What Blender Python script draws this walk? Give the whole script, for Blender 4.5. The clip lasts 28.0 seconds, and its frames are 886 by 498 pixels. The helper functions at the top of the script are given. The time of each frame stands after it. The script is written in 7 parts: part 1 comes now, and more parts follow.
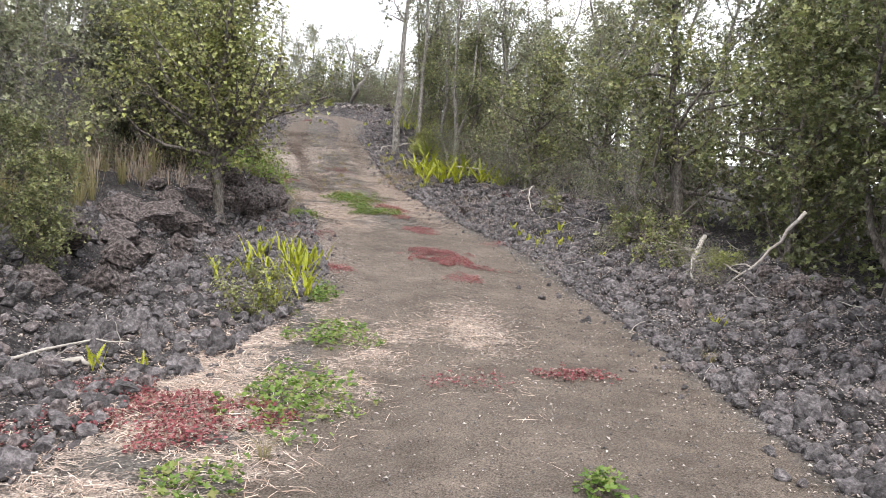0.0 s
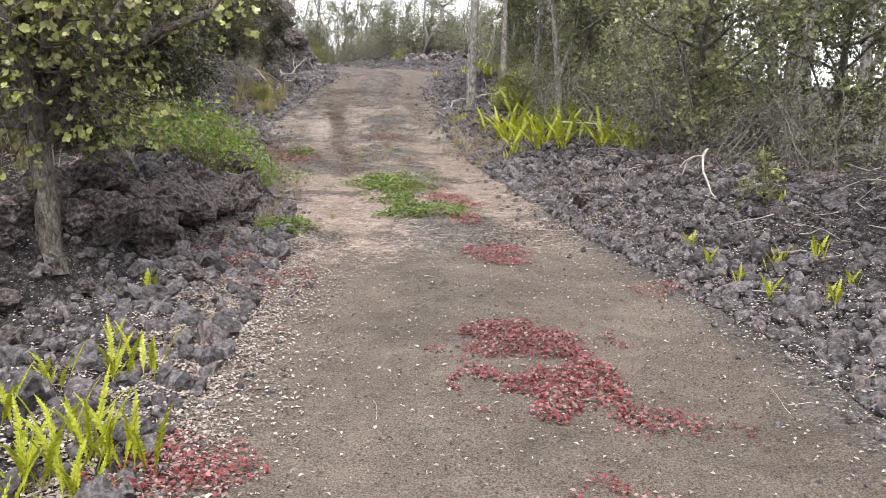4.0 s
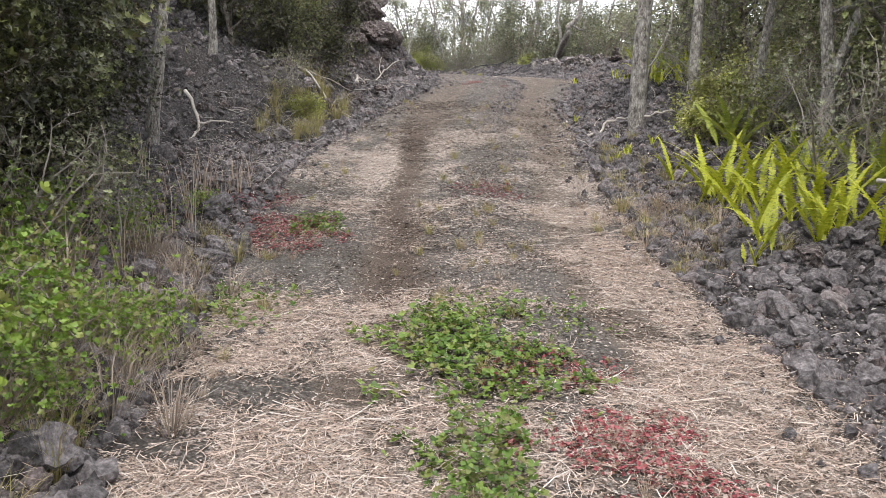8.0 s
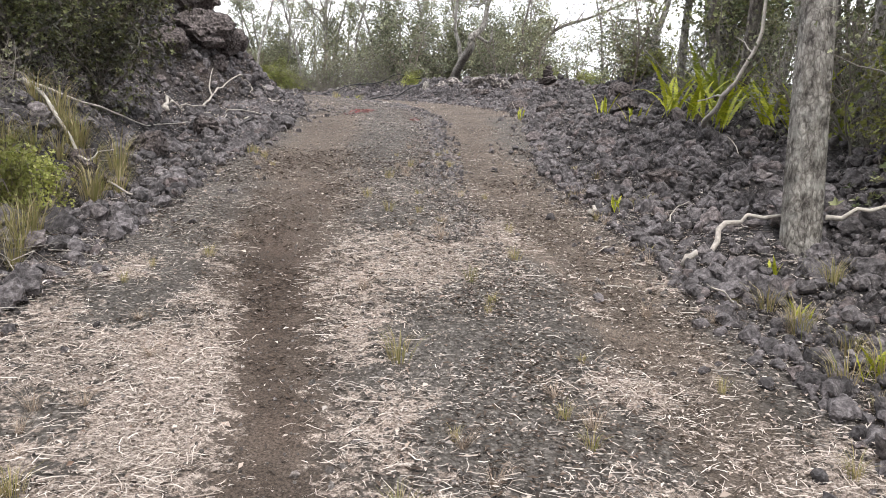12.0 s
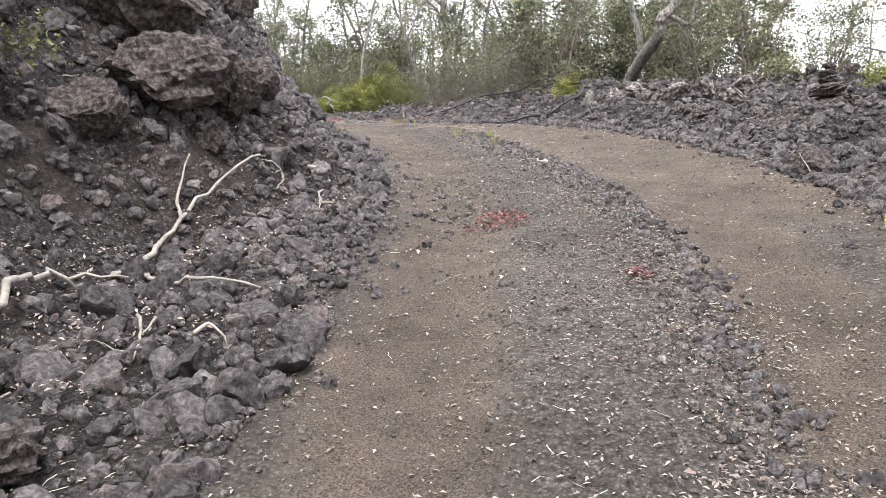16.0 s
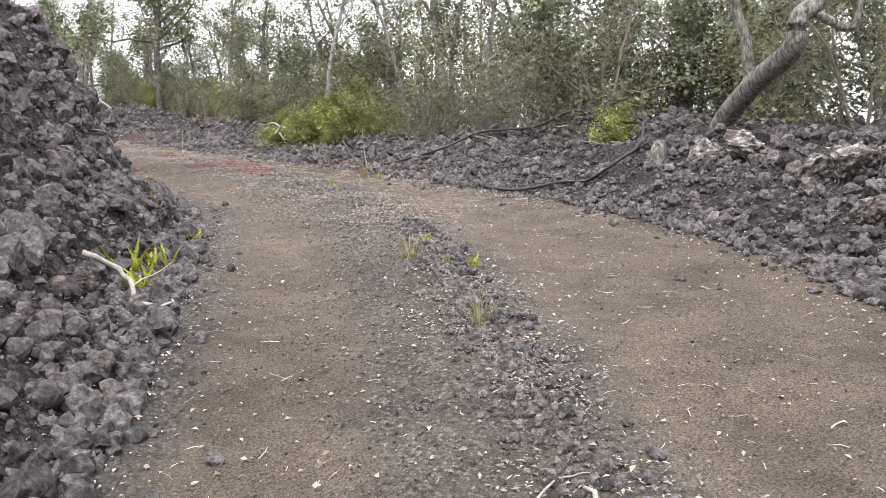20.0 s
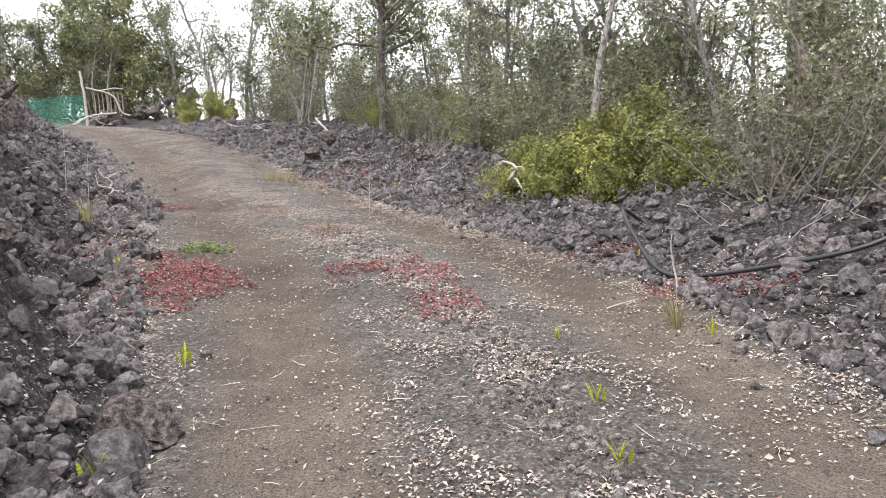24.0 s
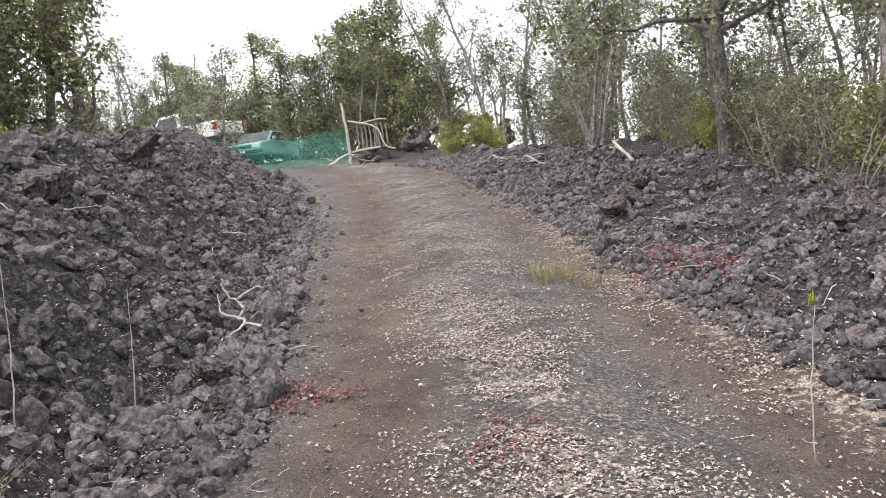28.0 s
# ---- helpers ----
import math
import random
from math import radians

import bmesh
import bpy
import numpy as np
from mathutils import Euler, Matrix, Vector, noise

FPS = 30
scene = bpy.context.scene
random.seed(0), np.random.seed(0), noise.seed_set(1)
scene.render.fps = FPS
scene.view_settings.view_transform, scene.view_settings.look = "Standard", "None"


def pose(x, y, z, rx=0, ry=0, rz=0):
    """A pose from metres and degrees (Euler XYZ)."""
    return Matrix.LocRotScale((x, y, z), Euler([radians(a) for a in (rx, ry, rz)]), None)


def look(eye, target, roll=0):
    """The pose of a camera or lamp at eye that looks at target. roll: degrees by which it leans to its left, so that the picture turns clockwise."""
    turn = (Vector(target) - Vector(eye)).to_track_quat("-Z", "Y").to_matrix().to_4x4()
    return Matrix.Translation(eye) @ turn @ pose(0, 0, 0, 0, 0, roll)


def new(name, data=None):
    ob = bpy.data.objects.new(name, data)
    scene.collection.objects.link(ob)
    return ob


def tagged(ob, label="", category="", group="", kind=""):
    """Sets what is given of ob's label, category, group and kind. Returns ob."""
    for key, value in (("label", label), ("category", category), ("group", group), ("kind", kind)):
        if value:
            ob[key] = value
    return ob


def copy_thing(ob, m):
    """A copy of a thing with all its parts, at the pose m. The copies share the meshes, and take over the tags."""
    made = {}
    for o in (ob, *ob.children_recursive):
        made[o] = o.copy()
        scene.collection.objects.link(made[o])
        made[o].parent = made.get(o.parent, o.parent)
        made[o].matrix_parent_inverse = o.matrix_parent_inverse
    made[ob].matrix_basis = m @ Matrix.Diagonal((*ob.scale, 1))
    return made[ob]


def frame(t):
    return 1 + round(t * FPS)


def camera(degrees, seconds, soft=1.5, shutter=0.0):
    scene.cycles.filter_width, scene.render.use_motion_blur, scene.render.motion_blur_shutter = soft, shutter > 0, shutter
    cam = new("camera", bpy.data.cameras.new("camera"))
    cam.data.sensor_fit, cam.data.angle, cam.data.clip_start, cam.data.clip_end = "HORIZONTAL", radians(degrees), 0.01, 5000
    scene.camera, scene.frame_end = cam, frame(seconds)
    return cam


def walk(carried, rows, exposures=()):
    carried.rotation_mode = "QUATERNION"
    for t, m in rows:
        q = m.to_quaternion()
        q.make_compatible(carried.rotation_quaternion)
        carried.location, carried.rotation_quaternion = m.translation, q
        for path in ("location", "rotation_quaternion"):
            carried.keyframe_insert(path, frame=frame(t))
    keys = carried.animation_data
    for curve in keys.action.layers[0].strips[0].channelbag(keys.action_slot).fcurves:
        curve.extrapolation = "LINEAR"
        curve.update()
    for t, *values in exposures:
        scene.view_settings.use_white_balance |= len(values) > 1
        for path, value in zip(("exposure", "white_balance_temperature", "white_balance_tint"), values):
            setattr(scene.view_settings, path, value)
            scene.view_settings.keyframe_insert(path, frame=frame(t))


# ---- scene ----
cam = camera(58.7, 28.0, soft=0.8)
ROWS = [
    (0.0, (0.001, -0.000, 1.350), (-0.054, 9.956, 0.416), 3.05),
    (0.5, (0.079, 0.831, 1.330), (-0.074, 10.806, 0.649), 2.70),
    (1.0, (0.136, 1.676, 1.338), (-1.016, 11.596, 0.829), 2.25),
    (1.5, (0.222, 2.496, 1.334), (-1.488, 12.330, 0.725), 2.72),
    (2.0, (0.285, 3.324, 1.337), (-1.411, 13.136, 0.416), 2.27),
    (2.5, (0.234, 4.181, 1.362), (-1.248, 14.009, 0.256), 2.64),
    (3.0, (0.162, 5.048, 1.402), (-1.038, 14.931, 0.453), 1.76),
    (3.5, (0.036, 5.864, 1.385), (-0.590, 15.790, 0.345), 0.23),
    (4.0, (-0.048, 6.641, 1.404), (-1.367, 16.447, -0.047), -0.19),
    (4.5, (-0.128, 7.435, 1.449), (-1.729, 17.253, 0.429), 0.30),
    (6.5, (-0.554, 10.605, 1.575), (-2.579, 20.309, 0.260), 0.18),
    (7.0, (-0.700, 11.421, 1.611), (-2.977, 21.065, 0.269), -0.38),
    (7.5, (-0.922, 12.205, 1.670), (-2.684, 21.937, 0.189), -0.39),
    (8.0, (-1.132, 13.015, 1.756), (-3.968, 22.516, 0.457), 0.62),
    (8.5, (-1.293, 13.808, 1.831), (-4.241, 23.245, 0.329), 1.28),
    (9.0, (-1.569, 14.600, 1.860), (-3.554, 24.282, 0.341), 1.86),
    (9.5, (-1.877, 15.351, 1.923), (-4.702, 24.887, 0.878), 2.23),
    (10.0, (-2.164, 16.076, 2.001), (-4.975, 25.610, 0.904), 2.72),
    (10.5, (-2.479, 16.706, 2.086), (-4.363, 26.463, 0.971), 2.71),
    (11.0, (-2.737, 17.405, 2.148), (-4.008, 27.253, 0.965), 1.96),
    (11.5, (-2.971, 18.168, 2.242), (-3.707, 28.088, 1.220), 1.04),
    (12.0, (-3.176, 18.880, 2.378), (-4.209, 28.772, 1.336), 1.05),
    (12.5, (-3.350, 19.626, 2.499), (-4.187, 29.536, 1.449), 1.02),
    (13.0, (-3.598, 20.288, 2.608), (-3.588, 30.225, 1.483), 0.17),
    (13.5, (-3.793, 21.007, 2.717), (-4.327, 30.984, 2.296), -0.96),
    (15.5, (-4.246, 24.235, 3.454), (-6.215, 33.959, 2.200), -3.17),
    (16.0, (-4.462, 24.820, 3.614), (-7.203, 34.349, 2.316), -2.73),
    (16.5, (-4.577, 25.448, 3.760), (-6.451, 35.213, 2.694), -2.20),
    (17.0, (-4.693, 26.082, 3.823), (-5.537, 35.970, 2.591), -1.98),
    (17.5, (-4.805, 26.746, 3.965), (-6.005, 36.584, 2.632), -2.87),
    (18.0, (-4.925, 27.382, 4.093), (-6.451, 37.234, 3.311), -3.37),
    (18.5, (-5.046, 28.042, 4.221), (-7.025, 37.828, 3.659), -3.26),
    (19.0, (-5.137, 28.735, 4.318), (-7.168, 38.485, 3.418), -3.21),
    (19.5, (-5.252, 29.389, 4.380), (-7.253, 39.116, 3.207), -2.51),
    (20.0, (-5.375, 30.097, 4.485), (-8.341, 39.548, 3.115), -2.83),
    (20.5, (-5.533, 30.804, 4.611), (-8.771, 40.178, 3.326), -2.56),
    (21.0, (-5.746, 31.472, 4.758), (-9.710, 40.632, 4.142), -3.12),
    (21.5, (-5.990, 32.119, 4.814), (-10.467, 41.039, 4.191), -2.72),
    (23.5, (-7.360, 34.721, 5.057), (-12.588, 43.141, 3.732), -3.95),
    (24.0, (-7.770, 35.277, 5.131), (-13.696, 43.235, 3.881), -4.37),
    (24.5, (-8.170, 35.816, 5.243), (-14.140, 43.798, 4.440), -4.12),
    (25.0, (-8.670, 36.359, 5.305), (-15.254, 43.823, 4.342), -4.10),
    (25.5, (-9.181, 36.934, 5.315), (-16.466, 43.718, 4.370), -3.87),
    (26.0, (-9.732, 37.485, 5.397), (-17.597, 43.592, 4.477), -4.59),
    (26.5, (-10.229, 37.986, 5.472), (-18.373, 43.776, 5.086), -4.47),
    (27.0, (-10.768, 38.497, 5.556), (-18.813, 44.428, 5.251), -5.17),
    (27.5, (-11.401, 38.920, 5.607), (-19.469, 44.804, 5.066), -6.64),
    (28.0, (-12.032, 39.391, 5.654), (-20.449, 44.740, 4.926), -7.97),
]
EXPOSURES = ((0.0, 1.0), (1.0, 1.08), (4.0, 1.14), (7.0, 1.02), (9.0, 1.0), (12.0, 1.0), (14.0, 1.03), (16.0, 1.16), (18.0, 1.04), (20.0, 1.06), (24.0, 1.1), (25.0, 1.04), (28.0, 0.92))
walk(cam, [(t, look(eye, target, roll)) for t, eye, target, roll in ROWS], EXPOSURES)

# ---- light: bright overcast sky, a very soft sun behind thin cloud ----
SUN_ELEVATION, SUN_TURN = 60.0, 168.0
world = bpy.data.worlds.new("overcast")
scene.world = world
world.use_nodes = True
wt = world.node_tree
wt.nodes.clear()
w_out = wt.nodes.new("ShaderNodeOutputWorld")
w_bg = wt.nodes.new("ShaderNodeBackground")
w_sky = wt.nodes.new("ShaderNodeTexSky")
w_sky.sky_type = "NISHITA"
w_sky.sun_disc = False
w_sky.sun_elevation = radians(SUN_ELEVATION)
w_sky.sun_rotation = radians(SUN_TURN)
w_sky.dust_density = 3.0
w_coord = wt.nodes.new("ShaderNodeTexCoord")
w_noise = wt.nodes.new("ShaderNodeTexNoise")
w_noise.inputs["Scale"].default_value = 3.0
w_noise.inputs["Detail"].default_value = 6.0
w_ramp = wt.nodes.new("ShaderNodeValToRGB")
w_ramp.color_ramp.elements[0].position, w_ramp.color_ramp.elements[0].color = 0.3, (0.62, 0.62, 0.62, 1)
w_ramp.color_ramp.elements[1].position, w_ramp.color_ramp.elements[1].color = 0.6, (0.95, 0.95, 0.95, 1)
w_mix = wt.nodes.new("ShaderNodeMixRGB")
w_mix.inputs[2].default_value = (12.0, 12.2, 12.6, 1)
wt.links.new(w_coord.outputs["Generated"], w_noise.inputs["Vector"])
wt.links.new(w_noise.outputs["Fac"], w_ramp.inputs["Fac"])
wt.links.new(w_ramp.outputs["Color"], w_mix.inputs[0])
wt.links.new(w_sky.outputs["Color"], w_mix.inputs[1])
wt.links.new(w_mix.outputs["Color"], w_bg.inputs["Color"])
wt.links.new(w_bg.outputs["Background"], w_out.inputs["Surface"])
w_bg.inputs["Strength"].default_value = 0.1

sun = new("sun", bpy.data.lights.new("sun", "SUN"))
sun.data.energy, sun.data.angle, sun.data.color = 1.4, radians(14), (1.0, 0.96, 0.9)
e, a = radians(SUN_ELEVATION), radians(SUN_TURN)
sun.matrix_world = look((math.sin(a) * math.cos(e) * 50, math.cos(a) * math.cos(e) * 50, math.sin(e) * 50), (0, 0, 0))


# ---- materials ----
def material(name):
    m = bpy.data.materials.new(name)
    m.use_nodes = True
    return m, m.node_tree.nodes, m.node_tree.links, m.node_tree.nodes["Principled BSDF"]


def noise_node(nodes, links, coord, scale, detail=4.0, rough=0.55):
    n = nodes.new("ShaderNodeTexNoise")
    n.inputs["Scale"].default_value, n.inputs["Detail"].default_value, n.inputs["Roughness"].default_value = scale, detail, rough
    links.new(coord, n.inputs["Vector"])
    return n


def ramp_node(nodes, links, fac, stops):
    r = nodes.new("ShaderNodeValToRGB")
    el = r.color_ramp.elements
    while len(el) < len(stops):
        el.new(0.5)
    for e_, (p, c) in zip(el, stops):
        e_.position, e_.color = p, (*c, 1) if len(c) == 3 else c
    links.new(fac, r.inputs["Fac"])
    return r


def mix_node(nodes, links, fac, a, b, kind="MIX"):
    m = nodes.new("ShaderNodeMixRGB")
    m.blend_type = kind
    for socket, v in zip(m.inputs, (fac, a, b)):
        if isinstance(v, (int, float)):
            socket.default_value = v
        elif isinstance(v, tuple):
            socket.default_value = (*v, 1)
        else:
            links.new(v, socket)
    return m.outputs["Color"]


def bump_node(nodes, links, height, strength, distance, after=None):
    b = nodes.new("ShaderNodeBump")
    b.inputs["Strength"].default_value, b.inputs["Distance"].default_value = strength, distance
    links.new(height, b.inputs["Height"])
    if after:
        links.new(after, b.inputs["Normal"])
    return b.outputs["Normal"]


def plain(name, color, rough=0.6, metal=0.0, vary=0.25, scale=8.0, bump=0.15, spread=0.0, fine=60.0):
    """A surface of one colour with stains, grain and fine relief. spread: how far pieces differ from one another."""
    m, n, l, p = material(name)
    co = n.new("ShaderNodeTexCoord").outputs["Object"]
    a, b = noise_node(n, l, co, scale, 5), noise_node(n, l, co, fine, 3)
    dark, light = tuple(c * (1 - vary) for c in color), tuple(min(c * (1 + vary), 1) for c in color)
    col = ramp_node(n, l, a.outputs["Fac"], [(0.3, dark), (0.7, light)]).outputs["Color"]
    col = mix_node(n, l, 0.5, col, ramp_node(n, l, b.outputs["Fac"], [(0.3, dark), (0.7, light)]).outputs["Color"])
    if spread:
        info = n.new("ShaderNodeObjectInfo").outputs["Random"]
        r = ramp_node(n, l, info, [(0.0, (1 - spread,) * 3), (1.0, (1 + spread,) * 3)]).outputs["Color"]
        col = mix_node(n, l, 1.0, col, r, "MULTIPLY")
    l.new(col, p.inputs["Base Color"])
    p.inputs["Roughness"].default_value, p.inputs["Metallic"].default_value = rough, metal
    if bump:
        l.new(bump_node(n, l, b.outputs["Fac"], bump, 0.01), p.inputs["Normal"])
    return m


def leafy(name, colors, rough=0.45, through_light=0.3, spread=0.2, clumps=0.0):
    """Leaves: every leaf takes its own shade between the colours, every plant its own tone."""
    m, n, l, p = material(name)
    rnd = n.new("ShaderNodeNewGeometry").outputs["Random Per Island"]
    col = ramp_node(n, l, rnd, [(i / max(len(colors) - 1, 1), c) for i, c in enumerate(colors)]).outputs["Color"]
    info = n.new("ShaderNodeObjectInfo").outputs["Random"]
    tone = ramp_node(n, l, info, [(0.0, (1 - spread, 1 - spread, 1 - spread)), (1.0, (1 + spread, 1 + spread * 0.7, 1 + spread * 0.4))]).outputs["Color"]
    col = mix_node(n, l, 1.0, col, tone, "MULTIPLY")
    if clumps:
        age = noise_node(n, l, n.new("ShaderNodeTexCoord").outputs["Object"], clumps, 3)
        col = mix_node(n, l, 1.0, col, ramp_node(n, l, age.outputs["Fac"], [(0.36, (0.55, 0.53, 0.52)), (0.5, (1, 1, 1)), (0.64, (1.4, 1.38, 1.28))]).outputs["Color"], "MULTIPLY")
    l.new(col, p.inputs["Base Color"])
    p.inputs["Roughness"].default_value = rough
    t = n.new("ShaderNodeBsdfTranslucent")
    l.new(col, t.inputs["Color"])
    mx = n.new("ShaderNodeMixShader")
    mx.inputs[0].default_value = through_light
    l.new(p.outputs[0], mx.inputs[1])
    l.new(t.outputs[0], mx.inputs[2])
    l.new(mx.outputs[0], n["Material Output"].inputs["Surface"])
    return m


def ground_material():
    m, n, l, p = material("lava_ground")
    co = n.new("ShaderNodeNewGeometry").outputs["Position"]
    z = n.new("ShaderNodeVertexColor")
    z.layer_name = "zones"
    sep = n.new("ShaderNodeSeparateColor")
    l.new(z.outputs["Color"], sep.inputs["Color"])
    big, mid = (noise_node(n, l, co, s, 5) for s in (0.7, 5.0))
    fine, grit = noise_node(n, l, co, 32.0, 8, 0.75), noise_node(n, l, co, 110.0, 6, 0.7)
    v = n.new("ShaderNodeTexVoronoi")
    v.inputs["Scale"].default_value = 38.0
    l.new(co, v.inputs["Vector"])
    # dark grey gravel
    grey = ramp_node(n, l, fine.outputs["Fac"], [(0.37, (0.05, 0.045, 0.041)), (0.48, (0.125, 0.114, 0.103)), (0.61, (0.27, 0.248, 0.23))]).outputs["Color"]
    pebble = n.new("ShaderNodeTexVoronoi")
    pebble.inputs["Scale"].default_value = 70.0
    l.new(co, pebble.inputs["Vector"])
    tint = n.new("ShaderNodeSeparateColor")
    l.new(pebble.outputs["Color"], tint.inputs["Color"])
    stone = ramp_node(n, l, tint.outputs["Red"], [(0.0, (0.06, 0.054, 0.05)), (0.6, (0.14, 0.127, 0.119)), (1.0, (0.32, 0.295, 0.28))]).outputs["Color"]
    stone = mix_node(n, l, 1.0, stone, ramp_node(n, l, pebble.outputs["Distance"], [(0.2, (1.1, 1.1, 1.1)), (0.6, (0.45, 0.44, 0.43))]).outputs["Color"], "MULTIPLY")
    grey = mix_node(n, l, 0.6, grey, stone)
    # packed brown cinder soil of the wheel tracks
    dirt = ramp_node(n, l, mid.outputs["Fac"], [(0.3, (0.082, 0.065, 0.054)), (0.7, (0.165, 0.134, 0.111))]).outputs["Color"]
    dirt = mix_node(n, l, 0.5, dirt, ramp_node(n, l, grit.outputs["Fac"], [(0.39, (0.02, 0.0165, 0.014)), (0.6, (0.34, 0.285, 0.245))]).outputs["Color"])
    # mown straw and litter
    wob = noise_node(n, l, co, 85.0, 6, 0.78)
    straw = ramp_node(n, l, wob.outputs["Fac"], [(0.38, (0.085, 0.068, 0.058)), (0.49, (0.28, 0.23, 0.2)), (0.6, (0.58, 0.5, 0.45))]).outputs["Color"]
    # clinker, darkened: shade of the gaps between loose stones is in this colour
    lava = ramp_node(n, l, fine.outputs["Fac"], [(0.36, (0.011, 0.01, 0.0103)), (0.5, (0.042, 0.038, 0.0395)), (0.66, (0.14, 0.129, 0.132))]).outputs["Color"]
    red = ramp_node(n, l, mid.outputs["Fac"], [(0.3, (0.036, 0.027, 0.022)), (0.7, (0.088, 0.065, 0.053))]).outputs["Color"]
    red = mix_node(n, l, 0.5, red, ramp_node(n, l, grit.outputs["Fac"], [(0.4, (0.012, 0.009, 0.0075)), (0.6, (0.19, 0.143, 0.117))]).outputs["Color"])
    worn = noise_node(n, l, co, 9.0, 8, 0.7)
    soil = mix_node(n, l, 0.5, sep.outputs["Red"], worn.outputs["Fac"], "LINEAR_LIGHT")
    col = mix_node(n, l, ramp_node(n, l, soil, [(0.3, (0, 0, 0)), (0.62, (1, 1, 1))]).outputs["Color"], grey, dirt)
    col = mix_node(n, l, sep.outputs["Blue"], col, lava)
    col = mix_node(n, l, z.outputs["Alpha"], col, red)
    fray = noise_node(n, l, co, 16.0, 9, 0.72)
    lay = n.new("ShaderNodeMath")
    lay.operation = "MULTIPLY_ADD"
    l.new(fray.outputs["Fac"], lay.inputs[0])
    lay.inputs[1].default_value = 3.4
    lay.inputs[2].default_value = -1.7
    add = n.new("ShaderNodeMath")
    add.operation = "ADD"
    l.new(sep.outputs["Green"], add.inputs[0])
    l.new(lay.outputs[0], add.inputs[1])
    some_straw = ramp_node(n, l, sep.outputs["Green"], [(0.02, (0, 0, 0)), (0.2, (1, 1, 1))]).outputs["Color"]
    thick = ramp_node(n, l, add.outputs[0], [(0.42, (0, 0, 0)), (0.62, (1, 1, 1))]).outputs["Color"]
    col = mix_node(n, l, mix_node(n, l, 1.0, thick, some_straw, "MULTIPLY"), col, straw)
    clump = ramp_node(n, l, big.outputs["Fac"], [(0.35, (0.15, 0.15, 0.15)), (0.65, (1, 1, 1))]).outputs["Color"]
    bare = ramp_node(n, l, sep.outputs["Red"], [(0.35, (1, 1, 1)), (0.9, (0.4, 0.4, 0.4))]).outputs["Color"]
    clump = mix_node(n, l, 1.0, clump, bare, "MULTIPLY")
    for scale, level, tint in ((125.0, 0.9, (0.36, 0.325, 0.295)), (60.0, 0.975, (0.5, 0.455, 0.42)), (130.0, 0.8, (0.03, 0.025, 0.024)), (48.0, 0.95, (0.035, 0.03, 0.029))):
        chip = n.new("ShaderNodeTexVoronoi")
        chip.inputs["Scale"].default_value = scale
        l.new(co, chip.inputs["Vector"])
        parts_ = n.new("ShaderNodeSeparateColor")
        l.new(chip.outputs["Color"], parts_.inputs["Color"])
        some = ramp_node(n, l, parts_.outputs["Red"], [(level, (0, 0, 0)), (level + 0.02, (1, 1, 1))]).outputs["Color"]
        core = ramp_node(n, l, chip.outputs["Distance"], [(0.28, (1, 1, 1)), (0.42, (0, 0, 0))]).outputs["Color"]
        col = mix_node(n, l, mix_node(n, l, 1.0, mix_node(n, l, 1.0, some, core, "MULTIPLY"), clump, "MULTIPLY"), col, tint)
    col = mix_node(n, l, 0.35, col, ramp_node(n, l, big.outputs["Fac"], [(0.3, (0.5, 0.5, 0.5)), (0.7, (1.3, 1.27, 1.25))]).outputs["Color"], "MULTIPLY")
    patchy_ = noise_node(n, l, co, 2.3, 6, 0.65)
    col = mix_node(n, l, 1.0, col, ramp_node(n, l, patchy_.outputs["Fac"], [(0.34, (0.8, 0.79, 0.78)), (0.5, (1, 1, 1)), (0.66, (1.2, 1.18, 1.17))]).outputs["Color"], "MULTIPLY")
    l.new(col, p.inputs["Base Color"])
    p.inputs["Roughness"].default_value = 0.93
    p.inputs["Specular IOR Level"].default_value = 0.2
    nrm = bump_node(n, l, fine.outputs["Fac"], 0.7, 0.03)
    nrm = bump_node(n, l, v.outputs["Distance"], 0.5, 0.015, nrm)
    nrm = bump_node(n, l, grit.outputs["Fac"], 0.6, 0.008, nrm)
    l.new(nrm, p.inputs["Normal"])
    return m


def lava_material(name, low, mid_, high, scale=20.0):
    """Rough clinker: every stone has its own tone; rusty and pale films lie on some of them."""
    m, n, l, p = material(name)
    co = n.new("ShaderNodeNewGeometry").outputs["Position"]
    isl = n.new("ShaderNodeNewGeometry").outputs["Random Per Island"]
    a, b = noise_node(n, l, co, scale, 6, 0.6), noise_node(n, l, co, 120.0, 4, 0.65)
    col = ramp_node(n, l, a.outputs["Fac"], [(0.34, low), (0.5, mid_), (0.68, high)]).outputs["Color"]
    tone = ramp_node(n, l, isl, [(0.0, (0.5, 0.5, 0.5)), (0.4, (0.88, 0.87, 0.87)), (0.86, (1.2, 1.18, 1.18)), (0.95, (1.12, 1.0, 0.95)), (1.0, (1.6, 1.58, 1.56))]).outputs["Color"]
    col = mix_node(n, l, 1.0, col, tone, "MULTIPLY")
    col = mix_node(n, l, 0.4, col, ramp_node(n, l, b.outputs["Fac"], [(0.38, (0.35, 0.35, 0.35)), (0.52, (1, 1, 1)), (0.66, (1.6, 1.58, 1.55))]).outputs["Color"], "MULTIPLY")
    l.new(col, p.inputs["Base Color"])
    p.inputs["Roughness"].default_value = 0.9
    p.inputs["Specular IOR Level"].default_value = 0.25
    nrm = bump_node(n, l, a.outputs["Fac"], 0.7, 0.025)
    l.new(bump_node(n, l, b.outputs["Fac"], 0.9, 0.008, nrm), p.inputs["Normal"])
    return m


